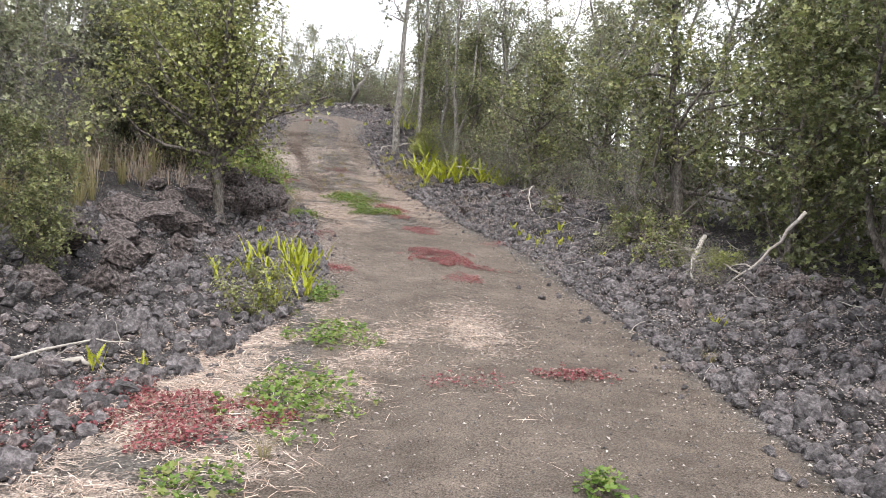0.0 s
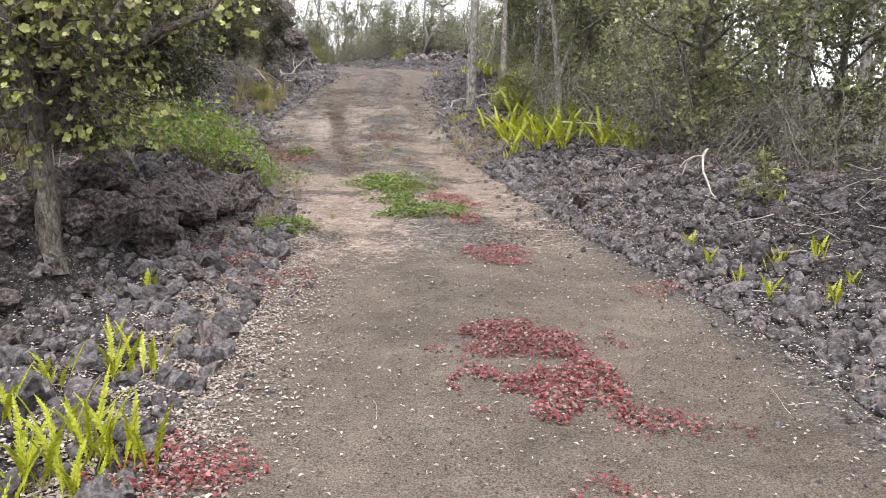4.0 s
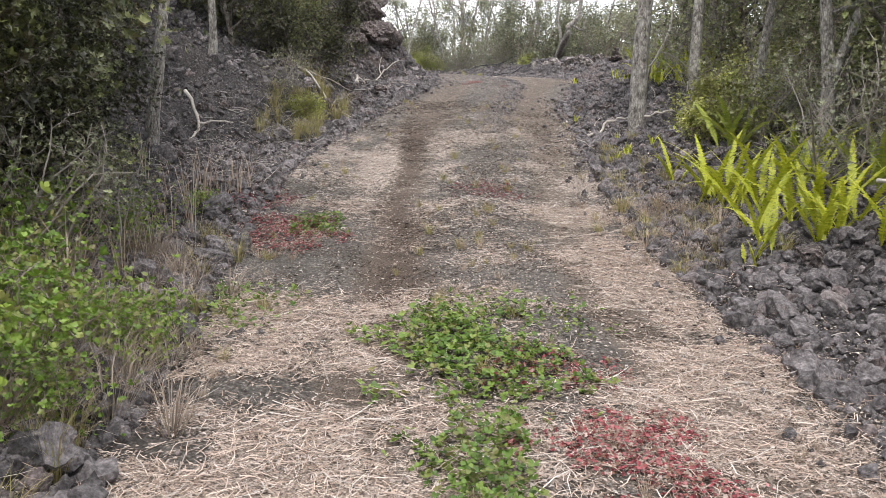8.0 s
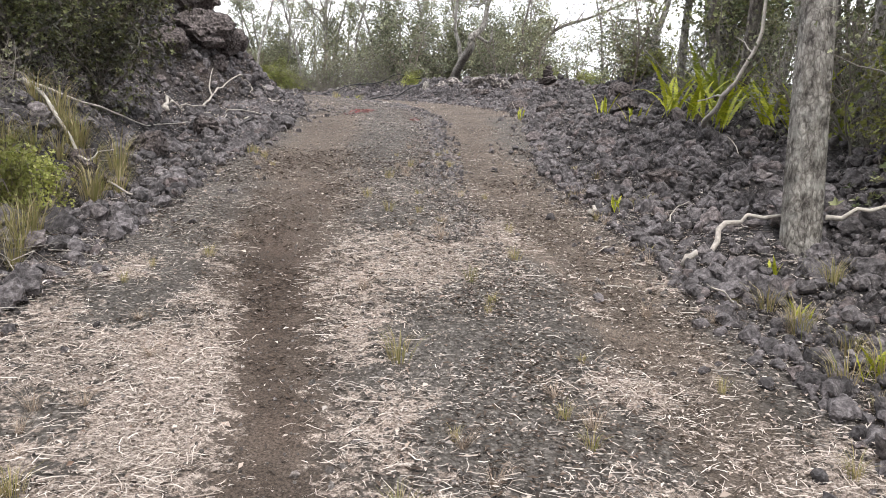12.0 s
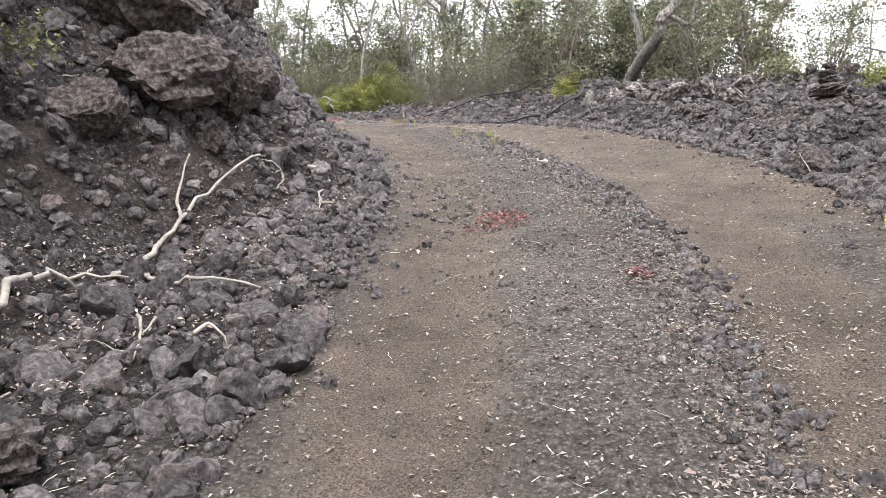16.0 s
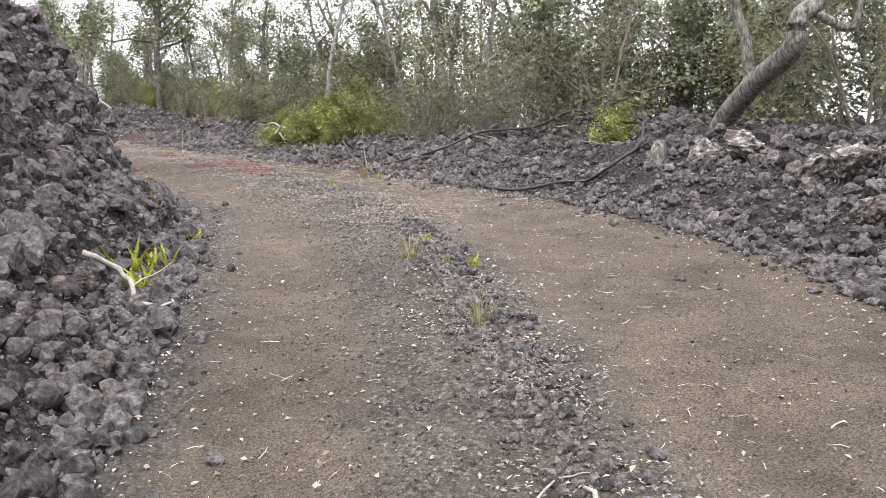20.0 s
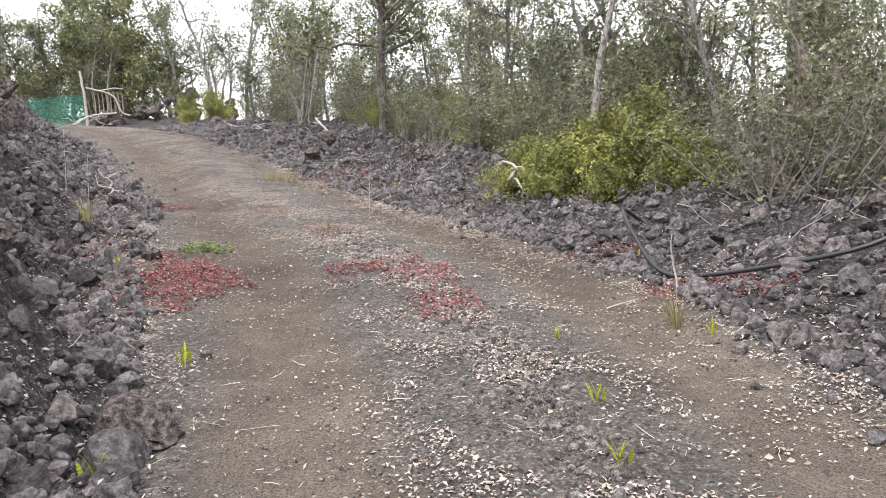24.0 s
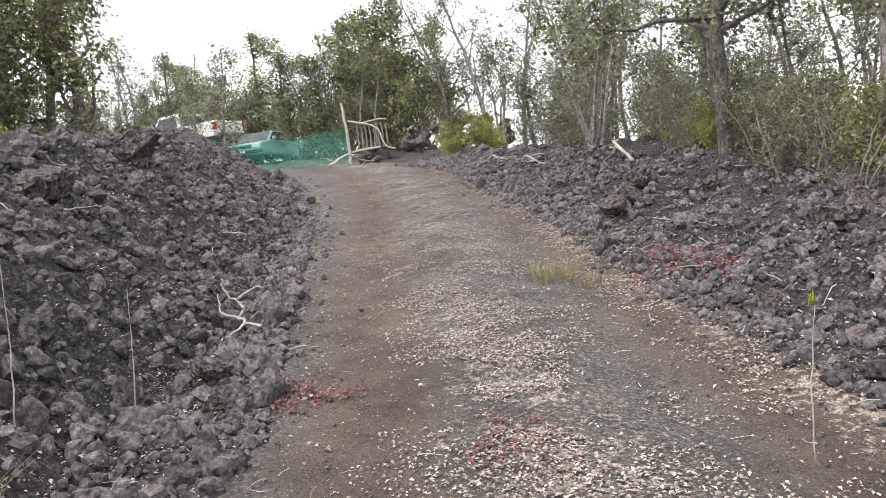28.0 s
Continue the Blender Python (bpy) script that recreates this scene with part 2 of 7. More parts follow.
def bark_material(name, low, high, lichen=0.3):
    m, n, l, p = material(name)
    tc = n.new("ShaderNodeTexCoord").outputs["Object"]
    mp = n.new("ShaderNodeMapping")
    mp.inputs["Scale"].default_value = (1, 1, 0.42)
    l.new(tc, mp.inputs["Vector"])
    a = noise_node(n, l, mp.outputs["Vector"], 26.0, 6, 0.75)
    b = noise_node(n, l, tc, 9.0, 5)
    col = ramp_node(n, l, a.outputs["Fac"], [(0.38, low), (0.6, high)]).outputs["Color"]
    flake = n.new("ShaderNodeTexVoronoi")
    flake.feature = "DISTANCE_TO_EDGE"
    flake.inputs["Scale"].default_value = 34.0
    bend = mix_node(n, l, 0.04, mp.outputs["Vector"], noise_node(n, l, tc, 14.0, 3).outputs["Color"], "ADD")
    l.new(bend, flake.inputs["Vector"])
    col = mix_node(n, l, 0.8, col, ramp_node(n, l, flake.outputs["Distance"], [(0.0, (0.42, 0.4, 0.38)), (0.14, (1, 1, 1)), (0.5, (1.25, 1.25, 1.25))]).outputs["Color"], "MULTIPLY")
    fac = ramp_node(n, l, b.outputs["Fac"], [(0.5, (0, 0, 0)), (0.66, (lichen, lichen, lichen))]).outputs["Color"]
    col = mix_node(n, l, fac, col, (0.42, 0.41, 0.38))
    l.new(col, p.inputs["Base Color"])
    p.inputs["Roughness"].default_value = 0.9
    l.new(bump_node(n, l, flake.outputs["Distance"], 0.8, 0.02, bump_node(n, l, a.outputs["Fac"], 1.0, 0.03)), p.inputs["Normal"])
    return m


M_GROUND = ground_material()
M_LAVA = lava_material("aa_lava", (0.062, 0.0565, 0.059), (0.132, 0.121, 0.126), (0.25, 0.232, 0.238), 34.0)
M_BOULDER = lava_material("lava_boulder", (0.026, 0.0237, 0.0245), (0.088, 0.081, 0.083), (0.22, 0.204, 0.208), 30.0)
M_BARK = bark_material("grey_bark", (0.08, 0.07, 0.063), (0.4, 0.375, 0.345), 0.5)
M_BARK_DARK = bark_material("dark_bark", (0.05, 0.041, 0.037), (0.23, 0.2, 0.178), 0.25)
M_TWIG = plain("dry_twig", (0.24, 0.2, 0.175), 0.9, vary=0.35)
M_DEADWOOD = plain("bleached_wood", (0.4, 0.365, 0.33), 0.85, vary=0.5, scale=14, bump=0.5, fine=55)
M_STRAW = leafy("straw", [(0.3, 0.22, 0.18), (0.54, 0.43, 0.37), (0.76, 0.67, 0.61), (0.44, 0.335, 0.28), (0.2, 0.145, 0.115)], 0.7, 0.15)
M_STRAW_PALE = leafy("bleached_straw", [(0.3, 0.25, 0.22), (0.54, 0.485, 0.45), (0.76, 0.72, 0.69), (0.44, 0.38, 0.34)], 0.7, 0.15)
M_LITTER = leafy("leaf_litter", [(0.36, 0.29, 0.25), (0.56, 0.5, 0.465), (0.2, 0.135, 0.105), (0.66, 0.615, 0.58), (0.46, 0.4, 0.37), (0.27, 0.22, 0.19)], 0.75, 0.1)
M_OHIA = leafy("ohia_leaf", [(0.061, 0.0793, 0.0342), (0.11, 0.137, 0.0549), (0.146, 0.132, 0.0793), (0.177, 0.207, 0.0878), (0.232, 0.259, 0.116), (0.317, 0.342, 0.177)], 0.33, 0.32, clumps=3.0)
M_OHIA_PALE = leafy("pale_ohia_leaf", [(0.0915, 0.107, 0.0634), (0.152, 0.171, 0.104), (0.177, 0.159, 0.116), (0.232, 0.256, 0.161), (0.293, 0.317, 0.205), (0.378, 0.403, 0.268)], 0.36, 0.32, clumps=2.4)
M_OHIA_NEAR = leafy("fresh_ohia_leaf", [(0.0915, 0.112, 0.0464), (0.171, 0.201, 0.0708), (0.201, 0.189, 0.0952), (0.256, 0.293, 0.11), (0.317, 0.354, 0.14), (0.403, 0.439, 0.189)], 0.33, 0.32, clumps=3.2)
# brownish leaf, darkened: the shade under the trees is put into its colour
M_OHIA_SHADED = leafy("shaded_ohia_leaf", [(0.016, 0.018, 0.009), (0.032, 0.035, 0.017), (0.05, 0.042, 0.026), (0.06, 0.07, 0.028), (0.12, 0.135, 0.05)], 0.4, 0.2, clumps=3.0)
M_BUSH = leafy("bright_bush_leaf", [(0.2, 0.235, 0.06), (0.28, 0.32, 0.09), (0.35, 0.38, 0.12), (0.42, 0.44, 0.18)], 0.45, 0.35, clumps=2.0)
M_FERN = leafy("fern_frond", [(0.24, 0.29, 0.015), (0.37, 0.41, 0.025), (0.5, 0.5, 0.05)], 0.5, 0.35, 0.12)
# darker copy of the frond colour, tree shade painted in
M_FERN_SHADED = leafy("shaded_fern", [(0.17, 0.22, 0.03), (0.3, 0.34, 0.05)], 0.5, 0.35, 0.12)
M_HERB = leafy("green_herb", [(0.06, 0.115, 0.022), (0.12, 0.21, 0.035), (0.21, 0.3, 0.065), (0.2, 0.18, 0.075)], 0.5, 0.35, 0.15)
M_REDHERB = leafy("red_succulent", [(0.1, 0.02, 0.026), (0.24, 0.045, 0.06), (0.36, 0.09, 0.11), (0.16, 0.045, 0.045), (0.46, 0.23, 0.24), (0.28, 0.06, 0.075), (0.22, 0.14, 0.1), (0.46, 0.38, 0.36)], 0.5, 0.25, 0.15)
M_WEED = leafy("weed_leaf", [(0.1, 0.17, 0.028), (0.17, 0.28, 0.04), (0.27, 0.37, 0.075), (0.22, 0.2, 0.09)], 0.5, 0.35, 0.15)
M_GRASS = leafy("dry_grass", [(0.19, 0.19, 0.06), (0.3, 0.27, 0.12), (0.38, 0.31, 0.19), (0.16, 0.19, 0.05)], 0.6, 0.25)
M_LICHEN = lava_material("lichen_crusted_lava", (0.045, 0.042, 0.043), (0.12, 0.116, 0.118), (0.5, 0.5, 0.48), 16.0)
M_GRAVEL = lava_material("gravel_stone", (0.1, 0.091, 0.088), (0.2, 0.183, 0.176), (0.36, 0.333, 0.32), 30.0)


# ---- small helpers ----
RNG = np.random.default_rng(7)


def mesh_of(name, verts, faces, mat, smooth=False):
    """A mesh from arrays: faces is an (n, 3) or (n, 4) array."""
    verts, faces = np.asarray(verts, np.float32), np.asarray(faces, np.int32)
    me = bpy.data.meshes.new(name)
    k = faces.shape[1]
    me.vertices.add(len(verts))
    me.vertices.foreach_set("co", verts.ravel())
    me.loops.add(faces.size)
    me.loops.foreach_set("vertex_index", faces.ravel())
    me.polygons.add(len(faces))
    me.polygons.foreach_set("loop_start", np.arange(0, faces.size, k, dtype=np.int32))
    me.polygons.foreach_set("loop_total", np.full(len(faces), k, np.int32))
    me.polygons.foreach_set("use_smooth", np.full(len(faces), smooth))
    me.materials.append(mat)
    me.update(calc_edges=True)
    return me


def part(name, data, mat=None, parent=None, label="", at=None):
    """Links a bmesh or a mesh as one object, under a thing or a part."""
    if isinstance(data, bmesh.types.BMesh):
        me = bpy.data.meshes.new(name)
        data.to_mesh(me)
        data.free()
        data = me
    if mat and not data.materials:
        data.materials.append(mat)
    ob = new(name, data)
    ob.parent = parent
    if at is not None:
        ob.matrix_basis = at
    if label:
        ob["label"] = label
    return ob


def hashed(ix, iy, seed):
    h = (ix.astype(np.int64) * 374761393 + iy.astype(np.int64) * 668265263 + seed * 1442695041) & 0xFFFFFFFF
    h = ((h ^ (h >> 13)) * 1274126177) & 0xFFFFFFFF
    return ((h ^ (h >> 16)) & 0xFFFF) / 65535.0


def vnoise(x, y, seed=0):
    """Smooth value noise from 0 to 1, one cell per unit."""
    x, y = np.asarray(x, float), np.asarray(y, float)
    ix, iy = np.floor(x), np.floor(y)
    fx, fy = x - ix, y - iy
    fx, fy = fx * fx * (3 - 2 * fx), fy * fy * (3 - 2 * fy)
    a, b = hashed(ix, iy, seed), hashed(ix + 1, iy, seed)
    c, d = hashed(ix, iy + 1, seed), hashed(ix + 1, iy + 1, seed)
    return (a * (1 - fx) + b * fx) * (1 - fy) + (c * (1 - fx) + d * fx) * fy


def fbm(x, y, size, octaves=3, seed=0):
    out, amp, tot = 0, 1.0, 0
    for k in range(octaves):
        out, tot = out + amp * vnoise(x / size + 17.3 * k, y / size - 9.1 * k, seed + k), tot + amp
        amp, size = amp * 0.5, size * 0.48
    return out / tot


def step(a, b, x):
    u = np.clip((np.asarray(x, float) - a) / (b - a), 0, 1)
    return u * u * (3 - 2 * u)


# ---- the plan: the line of the drive, its banks and its surface ----
SPINE = [(-0.48, -10.27, -0.12), (-0.24, -5.14, -0.06), (0.00, 0.00, 0.00), (0.16, 3.42, 0.01), (0.02, 5.97, 0.06), (-0.59, 10.19, 0.23),
         (-1.23, 13.25, 0.42), (-2.16, 16.01, 0.67), (-3.08, 18.64, 1.00), (-3.77, 21.46, 1.53), (-4.53, 25.33, 2.34), (-4.93, 27.45, 2.73),
         (-5.39, 29.88, 3.12), (-6.36, 32.40, 3.46), (-8.18, 35.70, 3.85), (-9.70, 37.38, 4.05), (-12.03, 39.39, 4.30), (-17.00, 41.90, 4.85),
         (-22.50, 44.90, 5.60), (-28.00, 47.40, 6.35), (-34.20, 49.20, 6.90), (-46.0, 52.5, 8.0), (-60.0, 56.0, 8.8)]


def catmull(points, per):
    p = np.array(points, float)
    p = np.vstack([2 * p[0] - p[1], p, 2 * p[-1] - p[-2]])
    out = []
    for i in range(1, len(p) - 2):
        for u in np.arange(per) / per:
            a, b, c, d = p[i - 1 : i + 3]
            out.append(0.5 * (2 * b + (c - a) * u + (2 * a - 5 * b + 4 * c - d) * u**2 + (3 * b - a - 3 * c + d) * u**3))
    return np.array(out + [p[-2]])


LINE = catmull(SPINE, 8)
LSEG = np.linalg.norm(np.diff(LINE[:, :2], axis=0), axis=1)
LS = np.r_[0, np.cumsum(LSEG)]
LS -= LS[16]  # 0 m where the walk begins


def along(x, y):
    """How far along the drive, how far to its right, and the height of its line there."""
    x, y = np.atleast_1d(np.asarray(x, float)), np.atleast_1d(np.asarray(y, float))
    s, d, z = np.empty(len(x)), np.empty(len(x)), np.empty(len(x))
    a, ab = LINE[:-1, :2], np.diff(LINE[:, :2], axis=0)
    for i in range(0, len(x), 4000):
        px, py = x[i : i + 4000, None] - a[:, 0], y[i : i + 4000, None] - a[:, 1]
        u = (px * ab[:, 0] + py * ab[:, 1]) / (ab**2).sum(1)
        u[:, 1:-1] = u[:, 1:-1].clip(0, 1)
        u[:, 0], u[:, -1] = u[:, 0].clip(None, 1), u[:, -1].clip(0, None)
        dx, dy = px - u * ab[:, 0], py - u * ab[:, 1]
        k = np.argmin(dx * dx + dy * dy, 1)
        r = np.arange(len(k))
        s[i : i + 4000] = LS[k] + u[r, k] * LSEG[k]
        d[i : i + 4000] = np.sign(ab[k, 1] * px[r, k] - ab[k, 0] * py[r, k]) * np.hypot(dx[r, k], dy[r, k])
        z[i : i + 4000] = LINE[k, 2] + np.clip(u[r, k], -20, 20) * (LINE[k + 1, 2] - LINE[k, 2])
    return s, d, z


def spot(s, d):
    """The place in the world of a place on the plan."""
    k = int(np.clip(np.searchsorted(LS, s) - 1, 0, len(LSEG) - 1))
    t = (LINE[k + 1, :2] - LINE[k, :2]) / LSEG[k]
    p = LINE[k, :2] + t * (s - LS[k])
    return float(p[0] + d * t[1]), float(p[1] - d * t[0])


# s, foot of the bank, top of the bank, its height
LEFT = np.array([(-12, 2.6, 4.0, 0.35), (6, 2.8, 3.6, 0.35), (11, 3.0, 3.6, 0.5), (12.5, 2.2, 2.6, 0.6), (14, 1.6, 2.2, 0.6), (15.5, 1.2, 2.0, 0.5), (17, 1.4, 3.0, 0.5),
                 (20, 2.2, 4.4, 0.9), (22.5, 2.6, 5.6, 2.0), (24, 2.0, 5.2, 2.1), (25.5, 1.55, 5.0, 2.1), (28, 2.0, 4.4, 2.2), (29.7, 2.2, 4.0, 2.3), (30.8, 1.75, 3.4, 2.3), (32, 1.2, 3.0, 2.2),
                 (34, 1.15, 2.7, 1.9), (36.5, 1.2, 2.3, 1.7), (38.5, 1.25, 1.95, 1.6), (40, 1.2, 2.0, 1.45), (41.5, 1.65, 2.45, 1.4), (43.5, 1.7, 2.4, 1.35), (45.2, 1.25, 2.35, 1.35), (48, 0.95, 2.4, 1.4), (52, 0.95, 2.6, 1.5), (55, 1.1, 2.7, 1.4),
                 (59, 1.5, 3.2, 1.1), (63, 2.6, 4.5, 0.9), (70, 2.0, 4.0, 0.9), (90, 2.0, 4.0, 0.9)])
RIGHT = np.array([(-12, 1.9, 4.2, 0.3), (8, 1.9, 3.5, 0.38), (10.5, 2.1, 3.5, 0.38), (13.6, 1.85, 3.4, 0.5), (18, 2.0, 3.3, 0.4), (22, 1.9, 3.5, 0.4), (24, 1.8, 3.5, 0.38), (26, 1.65, 3.3, 0.45),
                  (28.5, 2.0, 3.7, 0.38), (30.5, 2.35, 4.2, 0.5), (32.8, 2.6, 4.3, 0.45), (35.0, 2.8, 4.2, 0.5), (36.5, 2.6, 4.0, 0.6), (38, 2.3, 4.0, 0.65), (39.6, 2.2, 4.0, 0.5), (44, 2.2, 4.0, 0.45), (50, 2.2, 4.4, 0.4),
                  (55, 2.0, 3.6, 0.5), (60, 1.9, 3.0, 0.25), (67, 2.0, 3.0, 0.2), (90, 2.0, 3.0, 0.2)])


# where the loose rubble begins on the left, short of the foot of the bank
EDGE = np.array([(-12, 2.0), (4.5, 2.0), (6.5, 1.5), (8, 1.15), (12, 1.25), (15, 1.15), (19, 1.4), (22, 1.7), (25, 1.4), (28, 1.1), (34, 1.05), (39, 1.0), (41, 1.35), (43.5, 1.4), (44.7, 1.1), (46, 0.75), (48, 0.75), (52, 0.9), (59, 1.4), (66, 2.0), (90, 2.0)])


def edge_of(s, d):
    return np.where(d < 0, np.interp(s, EDGE[:, 0], EDGE[:, 1]), np.interp(s, RIGHT[:, 0], RIGHT[:, 1]))


def banks(s, d):
    """Foot and top of the bank on the side of d, its height, and how far up it d lies."""
    side = d < 0
    foot, top, high = (np.where(side, np.interp(s, LEFT[:, 0], LEFT[:, k]), np.interp(s, RIGHT[:, 0], RIGHT[:, k])) for k in (1, 2, 3))
    return foot, top, high


# the middle of the two wheel tracks along the drive
TRACK_S = np.array((14, 18, 19.6, 20.5, 21.4, 23.5, 25, 27.4, 30, 32, 36, 38, 41, 44, 46.4, 50, 60))
TRACK_L = np.array((-0.4, -0.1, -0.08, -0.22, -0.2, -0.42, -0.42, -0.5, -0.45, -0.4, -0.28, -0.18, -0.45, -0.3, -0.05, 0.0, -0.1))
TRACK_R = np.array((1.3, 1.3, 1.3, 1.3, 1.3, 1.36, 1.16, 1.02, 1.2, 1.3, 1.4, 1.5, 1.58, 1.6, 1.8, 1.9, 1.6))


def tracks(s):
    return np.interp(s, TRACK_S, TRACK_L), np.interp(s, TRACK_S, TRACK_R)


def lie(x, y, rough=1.0):
    """The height of the ground."""
    x, y = np.atleast_1d(np.asarray(x, float)), np.atleast_1d(np.asarray(y, float))
    s, d, z = along(x, y)
    foot, top, high = banks(s, d)
    wob = fbm(x, y, 1.3, 2, 5) - 0.5
    u = np.clip((np.abs(d) - foot + wob * 0.5) / (top - foot), 0, 1)
    rise = high * (0.8 * u + 0.2 * step(0, 1, u)) * (0.85 + 0.3 * fbm(x, y, 2.2, 2, 11))
    rubble = step(-0.25, 0.25, np.abs(d) - edge_of(s, d) + wob * 0.5)
    fade = step(40, 14, np.abs(d)) * 0.999 + 0.001
    near = step(16, 6, np.abs(d))
    clinker = ((np.abs(fbm(x, y, 0.6, 2, 21) - 0.5) - 0.1) * 0.4 + (fbm(x, y, 0.24, 2, 31) - 0.5) * 0.22 + (vnoise(x / 0.1, y / 0.1, 41) - 0.5) * 0.06) * near
    big = (fbm(x, y, 1.6, 2, 51) - 0.55) * 0.28
    left, right = tracks(s)
    ruts = -0.05 * (np.exp(-(((d - left) / 0.33) ** 2)) + np.exp(-(((d - right) / 0.35) ** 2)))
    fine = (fbm(x, y, 0.3, 2, 61) - 0.5) * 0.03 + (vnoise(x / 0.06, y / 0.06, 71) - 0.5) * 0.012
    far = -0.075 * np.clip(d - 0.8, 0, 9) * step(36, 43, s) - 0.1 * np.clip(d - 6, 0, 40) - 0.02 * np.clip(-d - 12, 0, 60)
    return z + rise + far + (1 - rubble) * (ruts + fine * rough) + rubble * (clinker * rough * (0.4 + 0.6 * u) + big * step(0, 2.5, np.abs(d) - foot))


def ground_at(x, y):
    return float(lie([x], [y])[0])


def grid_lines(stops):
    """Places along an axis, from (place, step) pairs: the step changes from stop to stop."""
    out = [stops[0][0]]
    for (a, h0), (b, h1) in zip(stops, stops[1:]):
        x = a
        while x < b - 1e-6:
            h = h0 + (h1 - h0) * (x - a) / (b - a)
            x = min(x + h, b)
            out.append(x)
    return np.array(out)


# heaps of straw and bare mulch on the mown stretch: s, d, half length, half width, how thick
HEAPS = ((14.8, -0.5, 1.3, 0.45, 0.9), (16.4, -0.55, 0.9, 0.4, 0.7), (17.6, -0.35, 0.5, 0.6, 0.7), (16.5, 1.35, 0.7, 0.3, 0.7), (17.4, 1.5, 0.6, 0.35, 0.9), (18.9, 1.5, 0.7, 0.28, 0.9), (20.0, 1.45, 0.8, 0.3, 0.7),
         (20.6, 1.4, 0.5, 0.4, 0.7), (21.9, -0.62, 0.6, 0.2, 0.9), (22.8, -0.62, 0.5, 0.18, 0.8), (22.3, 1.0, 0.8, 0.25, 0.5), (24.4, 0.95, 0.8, 0.13, 0.9), (23.5, -0.85, 0.4, 0.25, 0.7), (21.4, 0.25, 0.5, 0.3, 0.4), (23.7, 0.35, 0.6, 0.4, 0.2), (24.2, 0.75, 0.7, 0.35, 0.25), (23.3, -0.9, 0.5, 0.35, 0.5), (22.8, 0.5, 0.6, 0.5, 0.1),
         (18.6, -0.65, 0.45, 0.75, -1.0), (18.35, 0.6, 0.22, 0.55, -0.9), (18.3, 1.05, 0.2, 0.25, -0.6), (20.9, 0.65, 0.35, 0.35, -0.7), (14.4, 0.6, 0.7, 0.55, -0.9), (19.3, 0.3, 0.35, 0.3, -0.4), (21.0, -1.1, 0.5, 0.3, -0.5))


def straw_at(s, d, x, y):
    """How much mown straw lies there."""
    n, n2 = fbm(x, y, 0.8, 3, 81), fbm(x, y, 0.28, 3, 181)
    left, right = tracks(s)
    heaps = 0.52
    for hs, hd, ls, ld, much in HEAPS:
        heaps = heaps + 0.8 * much * np.exp(-(((s - hs) / ls) ** 2 + ((d - hd) / ld) ** 2))
    a = step(13.0, 14.5, s) * step(27.0, 22.5, s) * np.clip(heaps, 0, 1.2) * (1 - 0.97 * np.exp(-(((d - left) / 0.19) ** 2)) * step(18.5, 20, s)) * (1 - 0.85 * np.exp(-(((d - right) / 0.2) ** 2)) * step(21.5, 23, s))
    b = step(7.2, 6.0, s) * step(0.0 - 0.24 * (6 - s), -0.5 - 0.24 * (6 - s), d) * step(-2.7, -1.7, d) * 0.75
    c = 0.75 * np.exp(-(((s - 6.2) / 1.1) ** 2 + ((d - 0.3) / 0.3) ** 2))
    e = step(12.0, 13.8, s) * step(17, 15, s) * step(0.2, -0.5, d) * 0.8
    g = step(38, 42, s) * 0.38 * np.exp(-(((d - 0.62) / 0.4) ** 2)) + 0.5 * step(38, 42, s) * np.exp(-(((d - 2.1) / 0.35) ** 2)) + 0.5 * step(39, 41, s) * step(45, 43, s) * np.exp(-(((d + 1.25) / 0.3) ** 2))
    verge = 0.75 * step(6, 8, s) * step(15, 13.5, s) * np.exp(-(((d + 1.25) / 0.35) ** 2))
    return np.clip((a + b + c + e + g + verge) * np.clip(5.5 * (0.55 * n + 0.45 * n2) - 1.95, 0.02, 1.25), 0, 1)


